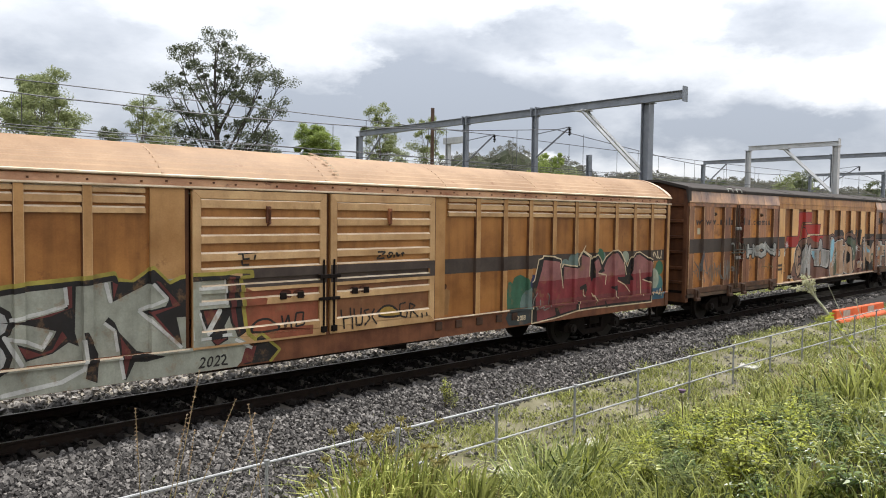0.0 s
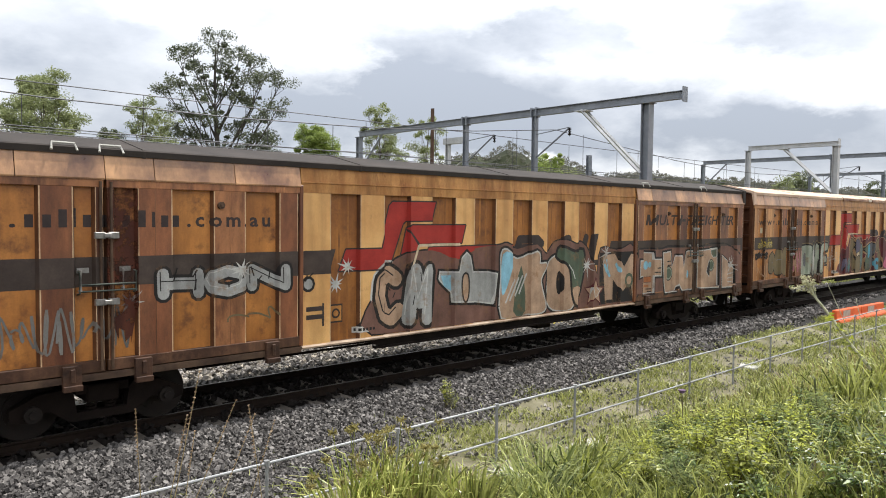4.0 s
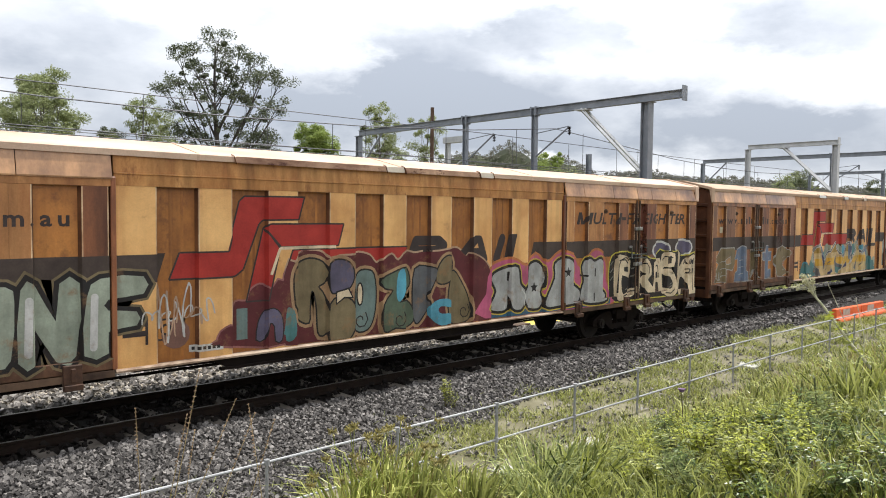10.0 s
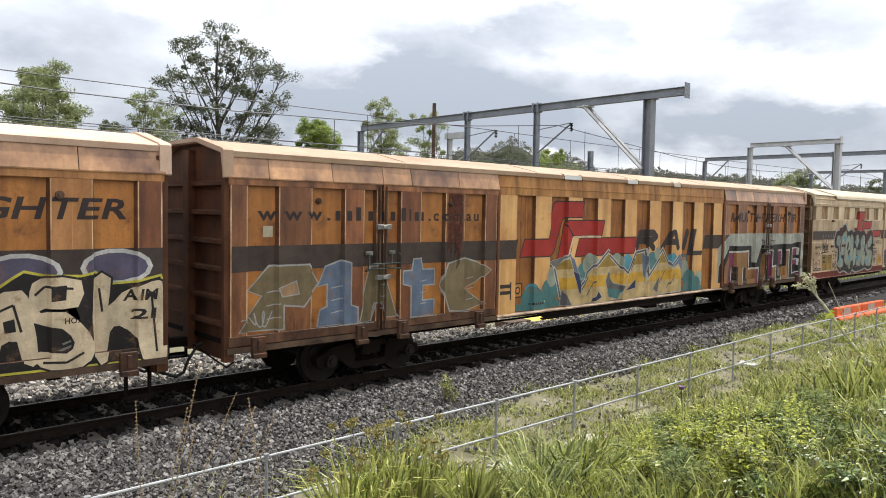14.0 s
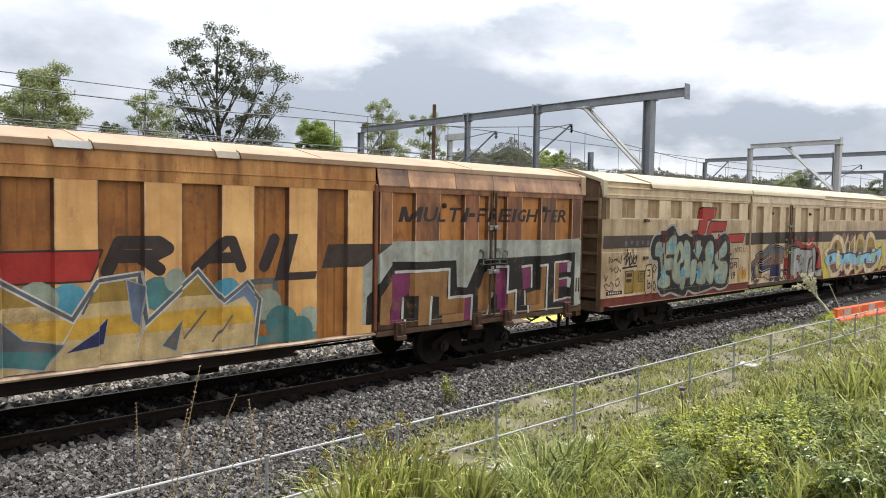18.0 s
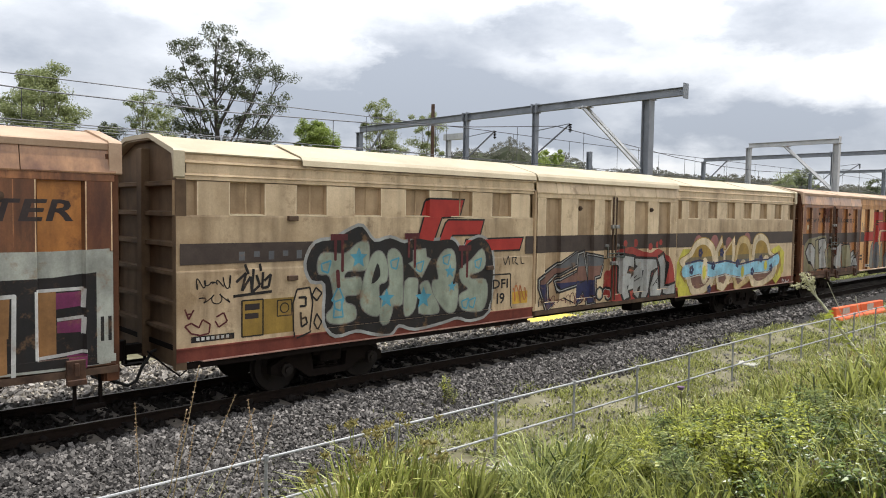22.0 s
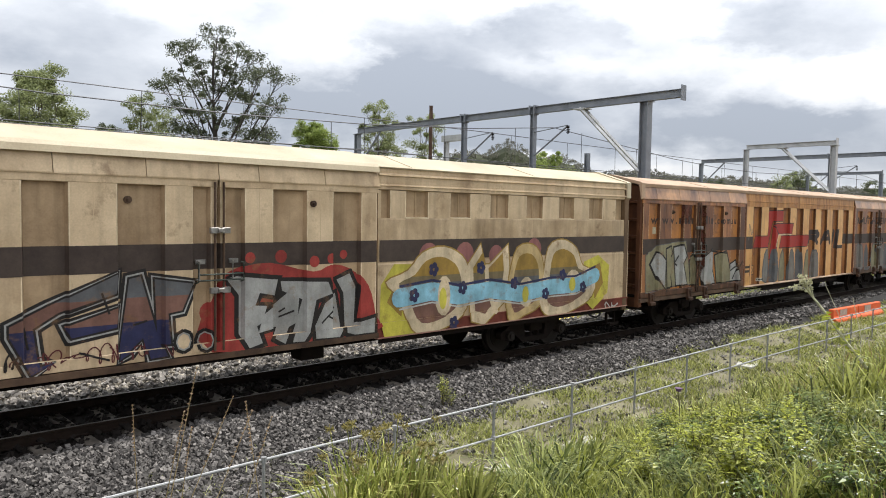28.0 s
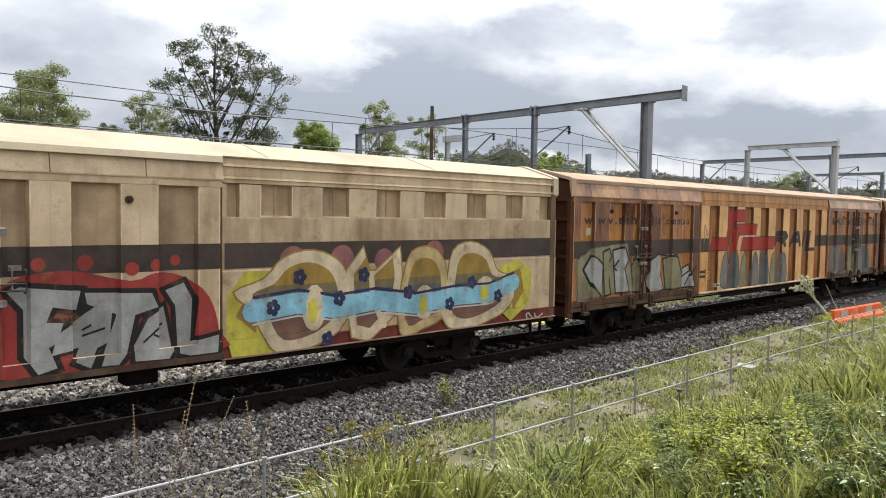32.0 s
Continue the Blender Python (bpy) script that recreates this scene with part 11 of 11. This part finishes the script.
tree(21.8, 42.5, 10.6, 2.0, 30, 150, 0.065, L_GUM_LIGHT, M_BARK, "slender pale gum tree", 8, 0.36, clump_r=0.6, trunk=0.14)
tree(17.6, 41.5, 9.0, 1.4, 20, 184, 0.065, L_GUM, M_BARK, "small grey-green gum tree", 9, 0.5, clump_r=0.55, trunk=0.10)
tree(26.4, 36.5, 8.4, 1.9, 30, 206, 0.065, L_GUM, M_BARK_DARK, "small dark gum tree", 10, 0.3, clump_r=0.6, trunk=0.12)
tree(33.4, 39.5, 10.2, 2.1, 80, 330, 0.07, L_BRIGHT, M_BARK, "dense bright green rounded tree", 12, 0.15, clump_r=0.62, shape="round", airy=0.5)
tree(36.0, 40.0, 8.3, 1.3, 22, 229, 0.065, L_GUM_LIGHT, M_BARK, "small pale gum tree", 13, 0.4, clump_r=0.6)
tree(34.2, 31.8, 11.4, 1.9, 30, 190, 0.06, L_GUM_LIGHT, M_BARK, "slender gum tree with open crown", 14, 0.42, clump_r=0.55, trunk=0.12)
tree(37.2, 30.8, 10.8, 1.5, 22, 190, 0.06, L_GUM_LIGHT, M_BARK, "slender gum tree with open crown", 15, 0.42, clump_r=0.55, trunk=0.11)
tree(35.6, 33.0, 9.5, 1.4, 20, 190, 0.06, L_GUM_LIGHT, M_BARK, "slender small gum tree", 16, 0.42, clump_r=0.55, trunk=0.10)
# trees farther off along the line
FAR_TREES = [(47, 36, 7.2), (54.5, 32.5, 9.2), (57, 33, 8.0), (62, 34, 6.0), (66, 34, 6.0), (71, 34, 6.2), (84, 31, 7.6), (88, 28, 6.4), (97, 28, 8.4), (101, 27, 9.4), (107, 29, 8.4), (121, 24, 8.4), (128, 22, 8.0), (150, 18, 8.6), (160, 12, 8.8)]
for k, (x, y, h) in enumerate(FAR_TREES):
    light = k in (1, 2, 8, 10)
    tree(x, y, h, 2.0, 20, 160, 0.10, L_BRIGHT if k == 1 else L_GUM_LIGHT if light else L_FAR, M_BARK, "pale gum tree farther along the line" if light else "grey-green gum tree farther along the line", 40 + k, 0.35, clump_r=0.8, trunk=0.13, shape="gum" if k % 2 else "round")


def hill_height(x, y):
    h = 0.0
    for cx, cy, r, top in ((299, 258, 20, 41), (284, 275, 26, 35.5), (318, 240, 26, 33), (341, 203, 40, 25), (380, 180, 60, 22), (450, 130, 80, 18), (520, 90, 100, 16), (240, 300, 40, 22), (130, 330, 80, 14)):
        h = max(h, top * math.exp(-((x - cx) ** 2 + (y - cy) ** 2) / (2 * r * r)))
    return h


def build_hill():
    v, f = [], []
    n, m = 60, 30
    for j in range(m + 1):
        for i in range(n + 1):
            # a band of land beyond the line, from one side of the view to the other
            a = radians(5 + 80 * i / n)
            d = 210 + 420 * j / m
            x, y = d * math.cos(a), -12 + d * math.sin(a)
            edge = min(1, j / 4, (m - j) / 4 + 0.01)
            v.append((x, y, -0.4 + hill_height(x, y) * edge + 2.2 * edge * noise.noise((x * 0.03, y * 0.03, 0))))
    for j in range(m):
        for i in range(n):
            k = j * (n + 1) + i
            f.append((k, k + 1, k + n + 2, k + n + 1))
    hill = tagged(new("hill", raw_mesh("hill", v, f, [surface("wooded_hill", (0.02, 0.026, 0.012), (0.055, 0.062, 0.03), 0.08, 0.95, bump=0.0, fine=0.5)])), "low wooded hill in the distance", "hill", kind="structure")
    rnd = random.Random(4)
    cs, rs = [], []
    while len(cs) < 9000:
        a, d = radians(rnd.uniform(8, 62)), rnd.uniform(220, 470)
        x, y = d * math.cos(a), -12 + d * math.sin(a)
        h = hill_height(x, y)
        if h < 14 and rnd.random() < 0.7:
            continue
        tall = rnd.random() < 0.12
        cs.append((x, y, h + rnd.uniform(0.3, 1.6) + (1.8 if tall else 0)))
        rs.append(rnd.uniform(0.7, 1.3) if tall else rnd.uniform(0.9, 2.2))
    w, g = leaf_cloud(cs, rs, 36, 0.34, 5, 1.0, 0.8)
    tagged(new("hill_woodland", raw_mesh("hill_woodland", w, g, [L_HILL])), "dense grey-green woodland on the hill, haze in its colour", "woodland", kind="stuff")
    # low scrub behind the tracks
    cs, rs = [], []
    for k in range(520):
        x, y = rnd.uniform(-10, 190), rnd.uniform(36, 60)
        cs.append((x, y, rnd.uniform(0.4, 2.6)))
        rs.append(rnd.uniform(0.8, 1.7))
    w, g = leaf_cloud(cs, rs, 60, 0.26, 6, 1.0, 0.8)
    tagged(new("scrub", raw_mesh("scrub", w, g, [L_FAR])), "low scrub behind the tracks", "scrub", kind="stuff")


build_hill()

# ---- small things ----
pole = thing("utility_pole", "weathered brown timber pole behind the gantry", "pole", at=pose(27.2, 18.4, -0.3))
s = Shape()
s.tube([(0, 0, 0), (0, 0, 9.4)], 0.13, 10, r_end=0.10)
part("shaft", s, M_POLE, pole)
for x, y, h in ((29.5, 19.55, 8.0), (34.0, 12.7, 6.95)):
    mast = thing("signal_mast", "short grey steel post by the tracks", "post", "posts by the tracks", at=pose(x, y, -0.3))
    s = Shape()
    i_column(s, 0, 0, 0, h, 0.24)
    part("shaft", s, M_GANTRY_LIGHT if h > 7.5 else M_GANTRY, mast)
    if h > 7.5:
        s = Shape()
        s.box(-0.15, 0.15, -1.4, 0.3, h - 0.35, h)
        part("head_beam", s, M_GANTRY_LIGHT, mast)
        for q in (-1, 1):
            s = Shape()
            s.tube([(0, 0.1 * q, h - 1.9), (0, 1.9 * q, h - 1.1)], 0.04, 6)
            part("bracket_arm", s, M_GANTRY_LIGHT, mast)

barrier = thing("plastic_barrier", "low orange plastic barrier, scuffed, lying beside the fence", "barrier", at=pose(27.4, -2.7, -0.47, 0, 0, -3))
for k in range(2):
    s = Shape()
    s.prism([(-0.22, 0), (-0.20, 0.10), (-0.10, 0.18), (-0.08, 0.46), (0.08, 0.46), (0.10, 0.18), (0.20, 0.10), (0.22, 0)], "x", 2.2 * k, 2.2 * k + 2.14)
    b = part("segment", s, M_ORANGE, barrier, bevel=0.02)
    s = Shape()
    s.box(2.2 * k + 0.5, 2.2 * k + 1.1, -0.112, -0.104, 0.2, 0.42)
    part("scuff_panel", s, M_ORANGE_WORN, b)
cover = thing("cable_cover", "bright yellow concrete trough cover beside the track", "cable cover", at=pose(17.1, 2.75, -0.34))
s = Shape()
s.box(0, 2.5, -0.35, 0.35, -0.12, 0.14)
part("lid", s, M_YELLOW, cover, bevel=0.02)
s = Shape()
s.box(-1.0, 0.0, -0.3, 0.3, -0.12, 0.2)
part("pit", s, M_GRIME_EDGE, cover, bevel=0.02)
for k, (x, y, l) in enumerate(((7.6, -5.0, 0.45), (9.3, -5.05, 1.0), (17.6, -4.05, 1.5), (28.5, -4.2, 2.4))):
    slab = thing("concrete_slab", "pale broken concrete slab in the grass", "concrete slab", "slabs by the fence", at=pose(x, y, ground_z(x, y) - 0.02, 2, 3, 8 * k))
    s = Shape()
    s.prism([(0, -0.2), (l * 0.4, -0.26), (l, -0.18), (l * 0.95, 0.16), (l * 0.5, 0.24), (0.05, 0.18)], "z", 0, 0.09)
    part("slab", s, M_CONCRETE, slab, bevel=0.015)


def motions():
    times = [k * 0.5 for k in range(65)]
    for wagon, x0 in TRAIN:
        walk(wagon, [(t, pose(x0 - travel(t), 0, 0)) for t in times])
    # wheels roll along the rails, turning less than a quarter turn from row to row
    start, far = travel(0), travel(32.0)
    turns = [0.0]
    n = 175
    at = []
    for k in range(n + 1):
        s = start + (far - start) * k / n
        lo, hi = 0.0, 32.0
        for i in range(30):
            t = (lo + hi) / 2
            if travel(t) < s:
                lo = t
            else:
                hi = t
        at.append((0.0 if k == 0 else 32.0 if k == n else (lo + hi) / 2, (s - start) / 0.42))
    rows = []
    for t, a in at:
        if rows and frame(t) <= frame(rows[-1][0]):
            continue
        rows.append((t, a))
    for wheel, x in WHEELS:
        walk(wheel, [(t, pose(x, 0, 0.42, 0, -math.degrees(a), 0)) for t, a in rows])


motions()
